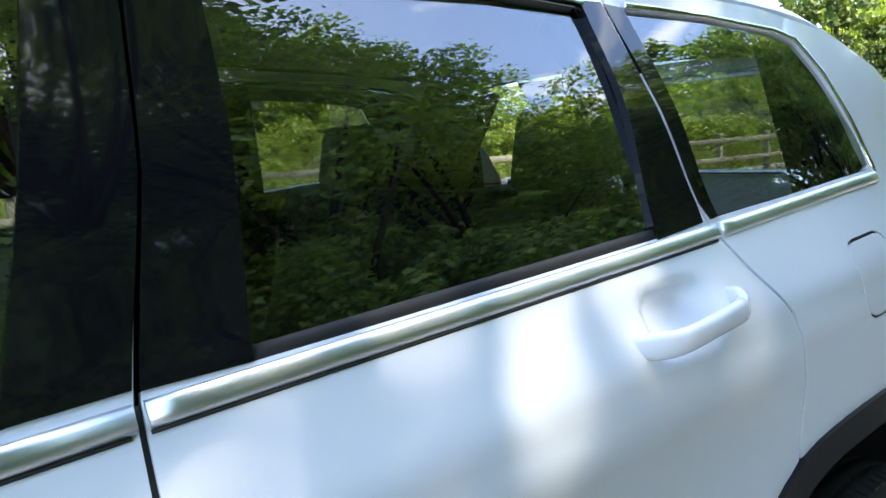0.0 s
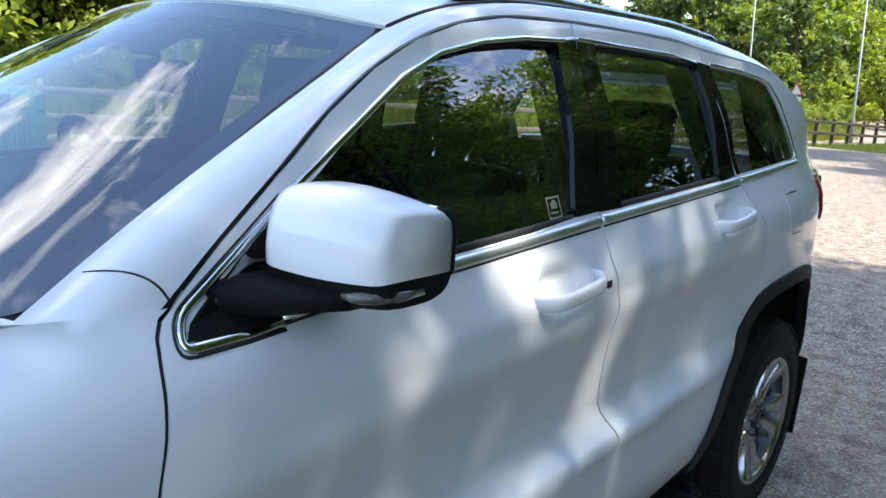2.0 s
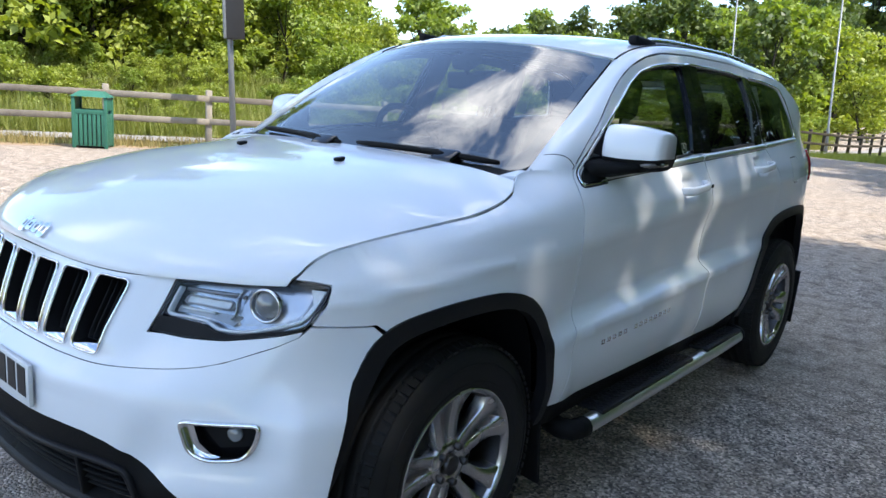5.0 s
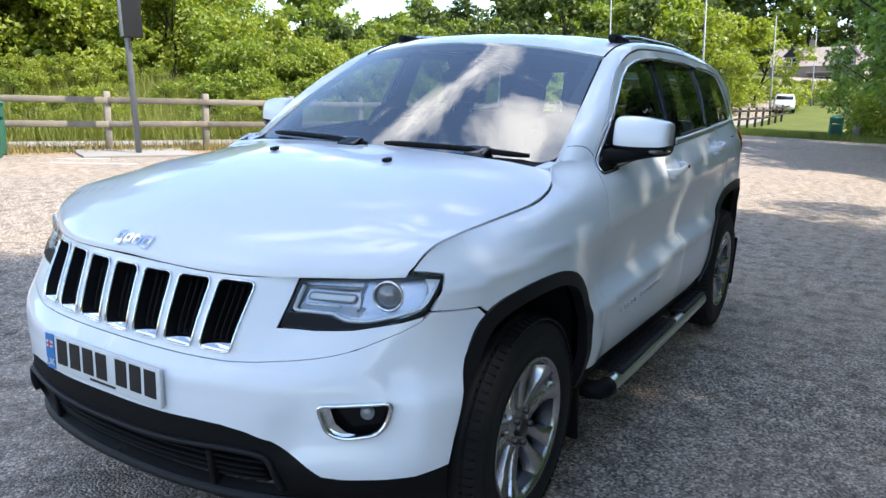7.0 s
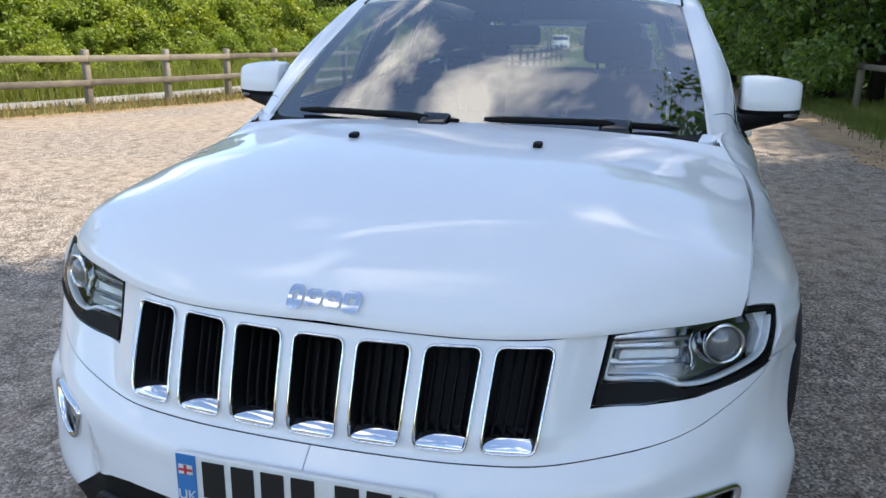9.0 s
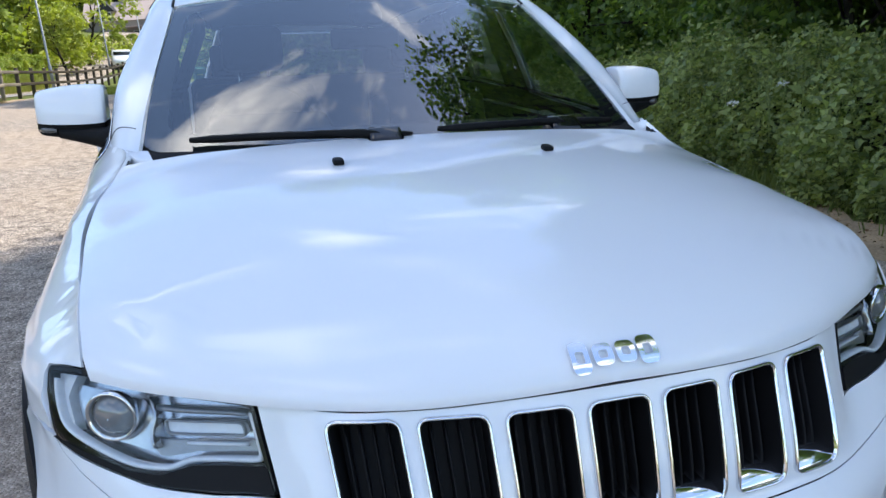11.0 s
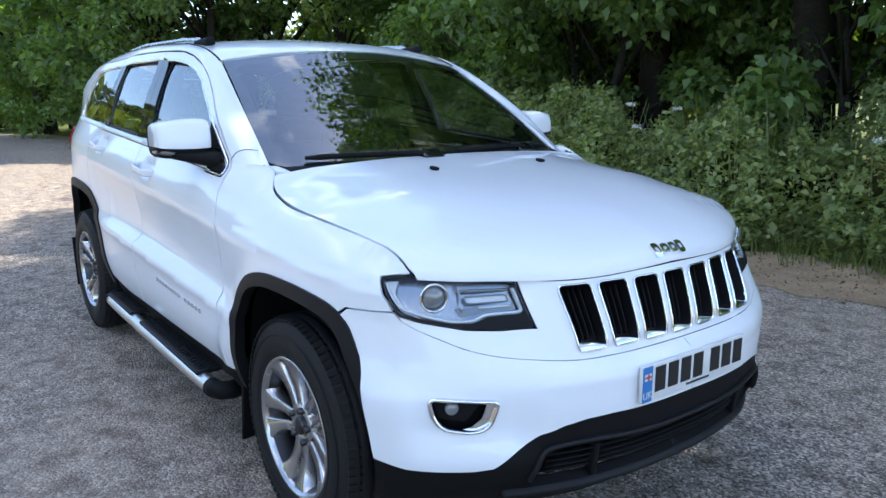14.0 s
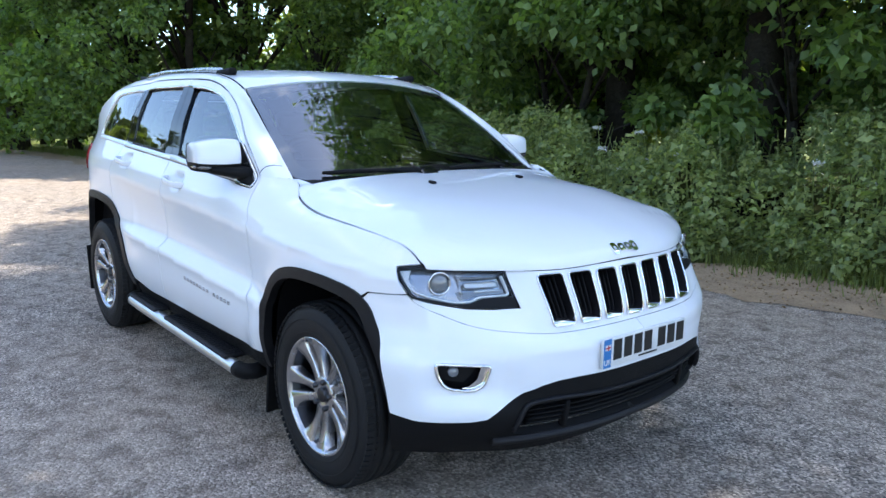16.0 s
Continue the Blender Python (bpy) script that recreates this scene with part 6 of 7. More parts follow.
def wheel_parts(parent):
    """One road wheel, its outer face towards +y, centred on its own origin."""
    R, half = 0.385, 0.128
    rim = 0.237
    prof_t = [(rim - 0.008, -half + 0.02), (rim + 0.012, -half), (0.30, -half - 0.006), (0.345, -half + 0.004), (0.368, -half + 0.018), (0.379, -half + 0.036)]
    tread = []
    ys = np.linspace(-half + 0.036, half - 0.036, 9)
    for i, (a, b) in enumerate(zip(ys, ys[1:])):
        if i % 2 == 0:
            tread += [(R - 0.002, a + 0.002), (R, a + 0.006), (R, b - 0.004), (R - 0.002, b - 0.001)]
        else:
            g = 0.5 * (a + b)
            tread += [(R - 0.001, a + 0.006), (R - 0.013, g - 0.005), (R - 0.013, g + 0.005), (R - 0.001, b - 0.006)]
    prof_t = prof_t + tread + [(a, -b) for a, b in reversed(prof_t)]
    prof_t += [(rim - 0.01, half - 0.03), (rim - 0.01, -half + 0.03)]
    tyre = add_lathe(bmesh.new(), prof_t, Matrix(), 72, closed=True)
    # raised rings on the outer wall
    add_lathe(tyre, [(0.318, half + 0.004), (0.321, half + 0.007), (0.324, half + 0.004)], Matrix(), 72)
    add_lathe(tyre, [(0.262, half - 0.001), (0.265, half + 0.005), (0.270, half + 0.001)], Matrix(), 72)
    bmesh.ops.recalc_face_normals(tyre, faces=tyre.faces)
    t = part("tyre", tyre, tyre_rubber, parent)
    lugs = bmesh.new()
    for k in range(84):
        a = 2 * math.pi * k / 84
        for sy in (1, -1):
            add_box(lugs, (0.008, 0.044, 0.0195), Matrix.Rotation(a, 4, "Y") @ pose(0.3745, 0, 0) @ pose(0, sy * (half - 0.030), 0, 0, 0, sy * 12))
    tagged(part("tread", lugs, tyre_rubber, t, smooth=False), kind="stuff")
    barrel = add_lathe(bmesh.new(), [(0.230, half - 0.018), (0.246, half - 0.012), (0.247, half - 0.004), (0.242, half), (0.236, half - 0.002), (0.230, half - 0.014), (0.226, half - 0.020)], Matrix(), 64)
    bmesh.ops.recalc_face_normals(barrel, faces=barrel.faces)
    r = part("rim", barrel, alloy, parent, "bright machined alloy rim")
    inner = add_lathe(bmesh.new(), [(0.227, half - 0.018), (0.218, half - 0.05), (0.208, -half + 0.03), (0.23, -half + 0.02)], Matrix(), 64)
    bmesh.ops.recalc_face_normals(inner, faces=inner.faces)
    part("barrel", inner, alloy_inner, r)
    part("brake_disc", add_lathe(bmesh.new(), [(0.175, 0.02), (0.175, 0.035), (0.08, 0.035), (0.075, 0.045), (0.02, 0.045)], Matrix(), 40), dark_steel, r)
    part("brake_shield", add_lathe(bmesh.new(), [(0.205, -0.01), (0.02, -0.012)], Matrix(), 32), cabin_dark, r)
    for k in range(5):
        a0 = 2 * math.pi * (k + 0.25) / 5
        for sgn in (1, -1):
            bm = bmesh.new()
            rings = []
            for i in range(12):
                q = i / 11
                rad = 0.048 + q * 0.184
                ang = a0 + sgn * (0.15 + 0.20 * (1 - q) ** 2 + 0.10 * q ** 2)
                wid = 0.0145 + 0.006 * (1 - q) ** 2 + 0.005 * q + 0.026 * q ** 5
                yy = 0.090 + 0.028 * q - 0.012 * math.sin(math.pi * q)
                c, sn = math.cos(ang), math.sin(ang)
                rad_v, tan_v = Vector((c, 0, sn)), Vector((-sn, 0, c))
                ring = []
                for w, h in ((-1.25, -0.042), (-0.98, -0.007), (-0.80, 0.0), (0.0, -0.004), (0.80, 0.0), (0.98, -0.007), (1.25, -0.042)):
                    ring.append(bm.verts.new(rad_v * rad + tan_v * (wid * w) + Vector((0, yy + h, 0))))
                rings.append(ring)
            for r0, r1 in zip(rings, rings[1:]):
                for i in range(6):
                    bm.faces.new((r0[i], r0[i + 1], r1[i + 1], r1[i]))
            bmesh.ops.recalc_face_normals(bm, faces=bm.faces)
            part("spoke", bm, alloy, r)
    hub = add_lathe(bmesh.new(), [(0.082, 0.05), (0.080, 0.078), (0.070, 0.090), (0.045, 0.092), (0.040, 0.088), (0.001, 0.086)], Matrix(), 40)
    part("hub", hub, alloy, r)
    part("hub_cap", add_lathe(bmesh.new(), [(0.031, 0.086), (0.031, 0.099), (0.026, 0.103), (0.001, 0.104)], Matrix(), 32), alloy_inner, r)
    for k in range(5):
        a = 2 * math.pi * (k + 0.75) / 5
        m = pose(0.0575 * math.cos(a), 0, 0.0575 * math.sin(a))
        part("wheel_nut", add_lathe(bmesh.new(), [(0.0115, 0.07), (0.0115, 0.104), (0.008, 0.108), (0.0005, 0.1085)], m, 12), alloy_inner, r)


first = new("wheel")
first.parent = car
wheel_parts(first)
first.matrix_basis = pose(AXLE, WHEEL_Y, WHEEL_Z, 0, 12, 0)
for x, s, spin in ((-AXLE, 1, 40), (AXLE, -1, 25), (-AXLE, -1, 70)):
    w = copy_thing(first, pose(x, s * WHEEL_Y, WHEEL_Z, 0, spin, 0 if s > 0 else 180))

# ---- steps, flaps, mirrors ----
for s in (1, -1):
    pts = [(0.79, s * 0.955, 0.320), (0.3, s * 0.965, 0.335), (-0.4, s * 0.965, 0.345), (-0.74, s * 0.96, 0.35)]
    f = spline([(i, *p) for i, p in enumerate(pts)])
    step_bar = part("side_step", tube([tuple(q) for q in f(np.linspace(0, len(pts) - 1, 40))], 0.034, 14), step_metal, car, "polished tubular side step")
    for pts in ([(0.775, s * 0.955, 0.320), (0.81, s * 0.952, 0.319), (0.838, s * 0.935, 0.318), (0.848, s * 0.90, 0.316), (0.83, s * 0.85, 0.314), (0.79, s * 0.80, 0.312)],
                [(-0.735, s * 0.96, 0.35), (-0.765, s * 0.955, 0.351), (-0.79, s * 0.935, 0.352), (-0.80, s * 0.90, 0.352), (-0.78, s * 0.84, 0.35)]):
        part("end_cap", tube(pts, 0.0385, 14), black_plastic, step_bar)
    for x0, x1 in ((0.70, -0.12), (-0.28, -0.72)):
        bm = bmesh.new()
        zz = np.interp((x0 + x1) / 2, (-0.8, 0.8), (0.352, 0.318)) + 0.038
        add_box(bm, (x0 - x1, 0.118, 0.018), pose((x0 + x1) / 2, s * 0.929, zz, 0, 1.2, 0), 0.006)
        pad = part("step_pad", bm, arch_plastic, step_bar)
        ribs = bmesh.new()
        n = int((x0 - x1) / 0.034)
        for i in range(n):
            for j in range(3):
                x = x1 + 0.03 + i * (x0 - x1 - 0.06) / (n - 1)
                add_box(ribs, (0.018, 0.022, 0.007), pose(x, s * (0.895 + 0.030 * j), zz + 0.009 + 0.021 * ((x0 + x1) / 2 - x), 0, 0, 30))
        part("pad_ribs", ribs, arch_plastic, pad, smooth=False)
    for x in (0.55, -0.55):
        part("step_bracket", box((0.06, 0.28, 0.03), pose(x, s * 0.80, 0.325, s * -6, 0, 0), 0.008), black_plastic, step_bar)
    for x, z in ((1.005, 0.33), (-1.905, 0.36)):
        part("mud_flap", box((0.016, 0.22, 0.33), pose(x, s * 0.815, z, 0, 6 if x > 0 else -4, s * -8), 0.006), black_plastic, car)


def door_mirror(s):
    """A door mirror: white shell, black foot, clear side repeater, glass."""
    root = new("door_mirror")
    root.parent = car
    M = Matrix.Diagonal((1, s, 1, 1))
    stations = [(0.0, 0.82, 0.85), (0.03, 0.92, 0.90), (0.10, 0.98, 0.945), (0.25, 1.0, 0.985), (0.42, 1.0, 1.0), (0.60, 0.99, 0.985), (0.8, 0.95, 0.94), (0.91, 0.89, 0.90), (0.97, 0.80, 0.855), (1.0, 0.66, 0.79)]

    def section(q, dep, hei, a, shrink=1.0):
        ca, sa = math.cos(a), math.sin(a)
        px, pz = math.copysign(abs(ca) ** 0.50, ca), math.copysign(abs(sa) ** 0.58, sa)
        xf = 0.640 - 0.022 * q
        xx = xf + ((0.086 - 0.018 * q) * dep * px * (1 - 0.16 * max(0.0, pz)) if px > 0 else (0.060 + 0.014 * q) * px) * shrink
        return M @ Vector((xx, 0.866 + 0.196 * q, 1.317 + ((0.081 if pz < 0 else 0.083) * hei * pz - 0.012 * q * max(0.0, pz)) * shrink))

    def shell(a0, a1, n, shrink=1.0):
        bm = bmesh.new()
        rings = [[bm.verts.new(section(q, dep, hei, a0 + (a1 - a0) * k / n, shrink)) for k in range(n + 1)] for q, dep, hei in stations]
        for r0, r1 in zip(rings, rings[1:]):
            for k in range(n):
                bm.faces.new((r0[k], r0[k + 1], r1[k + 1], r1[k]))
        for r in (rings[0], rings[-1]):
            bm.faces.new(r)
        bmesh.ops.recalc_face_normals(bm, faces=bm.faces)
        return bm

    cut = math.radians(15)
    part("mirror_shell", shell(-cut, math.pi + cut, 44), white_paint, root)
    rim = [section(q, d, h, math.pi - 0.80) for q, d, h in stations[:-2]] + [section(0.985, 0.78, 0.90, a) for a in np.linspace(math.pi - 0.80, math.pi + cut, 12)]
    part("mirror_rim", tube(rim, 0.0055, 8), black_plastic, root)
    part("mirror_base", shell(math.pi + cut, 2 * math.pi - cut - 0.02, 20, 0.992), black_plastic, root, "black plastic lower half")
    part("mirror_glass", box((0.006, 0.15, 0.10), M @ pose(0.570, 0.972, 1.328, 0, 0, 3), 0.002), chrome, root)
    bm = bmesh.new()
    rings = []
    for y, x0, x1, z0, z1 in ((0.845, 0.60, 0.80, 1.195, 1.268), (0.88, 0.580, 0.765, 1.206, 1.270), (0.93, 0.585, 0.730, 1.220, 1.270), (1.0, 0.59, 0.70, 1.238, 1.270)):
        mx, hx, mz, hz = (x0 + x1) / 2, (x1 - x0) / 2, (z0 + z1) / 2, (z1 - z0) / 2
        ring = []
        for k in range(16):
            a = 2 * math.pi * k / 16
            ring.append(bm.verts.new(M @ Vector((mx + hx * math.copysign(abs(math.cos(a)) ** 0.6, math.cos(a)), y, mz + hz * math.copysign(abs(math.sin(a)) ** 0.6, math.sin(a))))))
        rings.append(ring)
    for r0, r1 in zip(rings, rings[1:]):
        for k in range(16):
            bm.faces.new((r0[k], r0[(k + 1) % 16], r1[(k + 1) % 16], r1[k]))
    bm.faces.new(rings[0])
    bm.faces.new(rings[-1])
    bmesh.ops.recalc_face_normals(bm, faces=bm.faces)
    part("mirror_foot", bm, black_plastic, root)
    bm = bmesh.new()
    add_tube(bm, [M @ Vector(p) for p in ((0.694, 1.006, 1.264), (0.687, 1.026, 1.265), (0.672, 1.045, 1.266), (0.645, 1.058, 1.267), (0.602, 1.061, 1.268))], [0.005, 0.0085, 0.009, 0.009, 0.006], 8)
    part("side_repeater", bm, amber_lens, root, "clear plastic side repeater lens")


door_mirror(1)
door_mirror(-1)

# model name on the front doors, as plain bright bars
for s in (1, -1):
    nm = new("door_lettering")
    nm.parent = car
    for i, x in enumerate(np.linspace(0.725, 0.185, 14)):
        if i == 5:
            continue
        z = 0.630 + (0.735 - x) * 0.045
        bm = sheet([(x - 0.013, z - 0.009), (x + 0.011, z - 0.009), (x + 0.013, z + 0.009), (x - 0.011, z + 0.009)], side, step=0.03, depth=0.004, out=OUT, lift=0.004, mirror=s < 0, holes=[[(x - 0.006, z - 0.004), (x + 0.005, z - 0.004), (x + 0.006, z + 0.004), (x - 0.005, z + 0.004)]])
        part("letter_bar", bm, chrome, nm)

# ---- the car's back and cabin ----


def tail(w, z):
    w, z = np.atleast_1d(np.asarray(w, float)), np.atleast_1d(np.asarray(z, float))
    zz = np.stack([np.full_like(w, k) for k in (0.4, 0.55, 0.75, 1.0, 1.25, 1.45, 1.66)], 1)
    x0 = np.stack([np.full_like(w, k) for k in (-2.40, -2.46, -2.45, -2.40, -2.34, -2.22, -1.97)], 1)
    x = row_spline(zz, x0, z)
    a = np.abs(w)
    return np.stack([x + 0.34 * np.clip(a - 0.25, 0, 1) ** 2 * 1.5, 0.86 * w, z], 1)


tailgate_win = rounded([(-0.50, 1.60), (-0.62, 1.30), (0.62, 1.30), (0.50, 1.60)], 0.05)
tg = part("tailgate", sheet([(-0.74, 0.74), (0.74, 0.74), (0.76, 1.05), (0.70, 1.30), (0.56, 1.655), (-0.56, 1.655), (-0.70, 1.30), (-0.76, 1.05)], tail, step=0.06, depth=0.02, out=-1.0, holes=[tailgate_win]), white_paint, car)
part("rear_window", sheet(inset(tailgate_win, -0.01), tail, step=0.08, depth=0.004, out=-1.0, lift=-0.008), privacy_glass, tg).visible_shadow = False
part("rear_bumper", sheet([(-0.80, 0.38), (0.80, 0.38), (0.84, 0.74), (-0.84, 0.74)], tail, step=0.06, depth=0.03, out=-1.0), white_paint, car)
for s in (1, -1):
    part("rear_corner", sheet([(-1.98, 0.40), (-1.96, 0.62), (-2.05, 0.65), (-2.16, 0.72), (-2.32, 0.72), (-2.30, 0.40)], side, step=0.04, depth=0.02, out=OUT, mirror=s < 0), white_paint, car)
    part("tail_lamp", sheet(rounded([(-1.86, 1.275), (-1.90, 1.17), (-2.0, 1.08), (-2.26, 1.06), (-2.20, 1.27)], 0.03), side, step=0.03, depth=0.03, lift=0.012, out=OUT, mirror=s < 0), red_lens, car, "red rear lamp cluster")
    part("rear_flank", sheet([(-2.16, 0.72), (-2.16, 1.1), (-2.10, 1.29), (-2.30, 1.29), (-2.36, 1.0), (-2.36, 0.72)], side, step=0.05, depth=0.02, out=OUT, mirror=s < 0), white_paint, car)

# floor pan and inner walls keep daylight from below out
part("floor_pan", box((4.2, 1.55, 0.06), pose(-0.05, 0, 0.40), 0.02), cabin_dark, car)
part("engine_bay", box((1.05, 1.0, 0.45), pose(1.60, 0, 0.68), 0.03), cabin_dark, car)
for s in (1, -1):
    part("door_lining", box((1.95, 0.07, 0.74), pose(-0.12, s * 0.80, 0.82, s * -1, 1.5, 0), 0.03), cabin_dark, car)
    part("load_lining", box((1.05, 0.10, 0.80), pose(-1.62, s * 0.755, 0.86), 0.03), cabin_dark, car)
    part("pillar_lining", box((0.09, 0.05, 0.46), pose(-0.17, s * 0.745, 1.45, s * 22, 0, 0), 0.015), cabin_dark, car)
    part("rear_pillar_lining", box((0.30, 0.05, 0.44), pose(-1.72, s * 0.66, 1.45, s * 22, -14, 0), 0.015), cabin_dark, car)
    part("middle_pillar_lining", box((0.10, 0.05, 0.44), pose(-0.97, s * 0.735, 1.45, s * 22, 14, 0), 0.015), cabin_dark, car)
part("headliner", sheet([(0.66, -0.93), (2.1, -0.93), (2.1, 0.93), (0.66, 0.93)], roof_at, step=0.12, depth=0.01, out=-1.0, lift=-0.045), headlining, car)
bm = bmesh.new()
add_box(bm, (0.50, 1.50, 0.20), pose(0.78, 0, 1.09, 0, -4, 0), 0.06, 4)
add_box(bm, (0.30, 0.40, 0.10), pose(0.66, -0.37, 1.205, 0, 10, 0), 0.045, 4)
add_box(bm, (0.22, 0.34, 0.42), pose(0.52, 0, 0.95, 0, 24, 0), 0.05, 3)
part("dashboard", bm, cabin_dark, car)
bm = bmesh.new()
wheel_m = pose(0.38, -0.37, 1.205, 0, 24, 0)
ringp = [wheel_m @ Vector((0, 0.19 * math.cos(2 * math.pi * k / 40), 0.19 * math.sin(2 * math.pi * k / 40))) for k in range(41)]
add_tube(bm, ringp, 0.017, 8)
add_box(bm, (0.06, 0.17, 0.13), wheel_m @ pose(0.03, 0, -0.01), 0.03, 3)
for a in (0, 180, 270):
    add_box(bm, (0.025, 0.14, 0.04), wheel_m @ pose(0.02, 0, 0, a, 0, 0) @ pose(0, 0.12, 0), 0.01)
add_tube(bm, [wheel_m @ Vector((0.02, 0, 0)), wheel_m @ Vector((0.3, 0, -0.02))], 0.03, 8)
part("steering_wheel", bm, cabin_dark, car)
bm = box((0.04, 0.25, 0.075), pose(0.40, 0.0, 1.515, 0, 8, -4), 0.02, 3)
add_box(bm, (0.10, 0.11, 0.05), pose(0.425, 0.0, 1.60, 0, 27, 0), 0.02, 3)
add_tube(bm, [(0.41, 0, 1.53), (0.43, 0, 1.60)], 0.012, 8)
part("inside_mirror", bm, cabin_dark, car)


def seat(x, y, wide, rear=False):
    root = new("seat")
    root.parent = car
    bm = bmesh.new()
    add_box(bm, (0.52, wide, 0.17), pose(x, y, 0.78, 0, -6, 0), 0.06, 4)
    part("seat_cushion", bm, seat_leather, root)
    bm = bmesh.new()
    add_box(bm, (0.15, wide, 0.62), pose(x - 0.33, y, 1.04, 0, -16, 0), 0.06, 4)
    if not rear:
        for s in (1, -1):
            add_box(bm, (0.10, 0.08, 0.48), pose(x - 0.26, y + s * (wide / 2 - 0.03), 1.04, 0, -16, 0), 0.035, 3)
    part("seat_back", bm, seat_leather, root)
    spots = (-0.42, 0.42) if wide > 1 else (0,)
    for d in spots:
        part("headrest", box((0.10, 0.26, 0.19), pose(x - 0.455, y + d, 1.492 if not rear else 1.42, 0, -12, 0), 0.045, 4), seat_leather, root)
        rods = bmesh.new()
        for e in (-0.06, 0.06):
            add_tube(rods, [(x - 0.45, y + d + e, 1.42), (x - 0.41, y + d + e, 1.28)], 0.007, 6)
        part("headrest_rods", rods, chrome, root)


seat(0.20, -0.37, 0.50)
seat(0.20, 0.37, 0.50)
seat(-0.72, 0.0, 1.32, True)
part("centre_console", box((0.85, 0.22, 0.30), pose(0.2, 0, 0.72), 0.05, 3), cabin_dark, car)
# sticker on the front passenger pane
bm = sheet([(0.014, 1.279), (-0.034, 1.281), (-0.032, 1.325), (0.016, 1.323)], side, step=0.05, depth=0.0, out=OUT, lift=-0.009, holes=[[(0.010, 1.283), (-0.030, 1.285), (-0.028, 1.321), (0.012, 1.319)]])
st_ob = part("window_sticker", bm, plate_white, car, "small white outlined window sticker")
for x0, x1, z0, z1 in ((0.002, -0.022, 1.300, 1.312), (-0.004, -0.016, 1.312, 1.317), (0.004, -0.024, 1.290, 1.294)):
    part("sticker_bar", sheet([(x0, z0), (x1, z0), (x1, z1), (x0, z1)], side, step=0.05, depth=0.0, out=OUT, lift=-0.009), plate_white, st_ob)


# ---- the far car's parts ----
part("body", VAN_BODY, white_paint, van)
part("windscreen", box((0.03, 1.3, 0.42), pose(0.90, 0, 1.20, 0, -52, 0)), gloss_black, van)
for x in (1.3, -1.3):
    for s in (-1, 1):
        part("wheel", add_lathe(bmesh.new(), [(0.05, -0.1), (0.31, -0.1), (0.32, 0.0), (0.31, 0.1), (0.05, 0.1)], pose(x, s * 0.76, 0.31), 20), tyre_rubber, van)
for s in (-1, 1):
    part("rear_lamp", box((0.05, 0.2, 0.25), pose(-2.0, s * 0.7, 0.95)), red_lens, van)

# ---- plants ----
rng = np.random.default_rng(11)


def quads(name, V, material):
    """One mesh from an array of quads (n, 4, 3)."""
    n = len(V)
    me = bpy.data.meshes.new(name)
    me.vertices.add(4 * n)
    me.vertices.foreach_set("co", np.ascontiguousarray(V, np.float32).ravel())
    me.loops.add(4 * n)
    me.loops.foreach_set("vertex_index", np.arange(4 * n, dtype=np.int32))
    me.polygons.add(n)
    me.polygons.foreach_set("loop_start", np.arange(0, 4 * n, 4, dtype=np.int32))
    me.update(calc_edges=True)
    me.materials.append(material)
    return me


def leaves(C, A, size, width=0.62, fold=0.18, jitter=0.35):
    """Folded diamond leaves at C, their tips towards A."""
    n = len(C)
    A = A / np.maximum(np.linalg.norm(A, axis=1, keepdims=True), 1e-9)
    r = rng.normal(size=(n, 3))
    r[:, 2] += 1.1
    N = r - (r * A).sum(1, keepdims=True) * A
    N /= np.maximum(np.linalg.norm(N, axis=1, keepdims=True), 1e-9)
    B = np.cross(N, A)
    s = (size * (1 + jitter * rng.uniform(-1, 1, n)))[:, None]
    return np.stack([C - A * s * 0.5, C + B * s * width * 0.5 + N * s * fold - A * s * 0.06, C + A * s * 0.5 - N * s * 0.12, C - B * s * width * 0.5 + N * s * fold - A * s * 0.06], 1)


def clump_leaves(centres, radii, count, size, droop=0.35, shell=0.55, flat=0.75):
    """Leaves spread through the outer part of many rounded clumps."""
    w = radii ** 2
    pick = rng.choice(len(centres), count, p=w / w.sum())
    d = rng.normal(size=(count, 3))
    d /= np.linalg.norm(d, axis=1, keepdims=True)
    rad = radii[pick] * (shell + (1 - shell) * rng.uniform(0, 1, count)) * (1 + 0.12 * rng.normal(size=count))
    C = centres[pick] + d * rad[:, None] * (1, 1, flat)
    A = d * (1, 1, 0.4) + rng.normal(size=(count, 3)) * 0.6
    A[:, 2] -= droop
    return leaves(C, A, size)


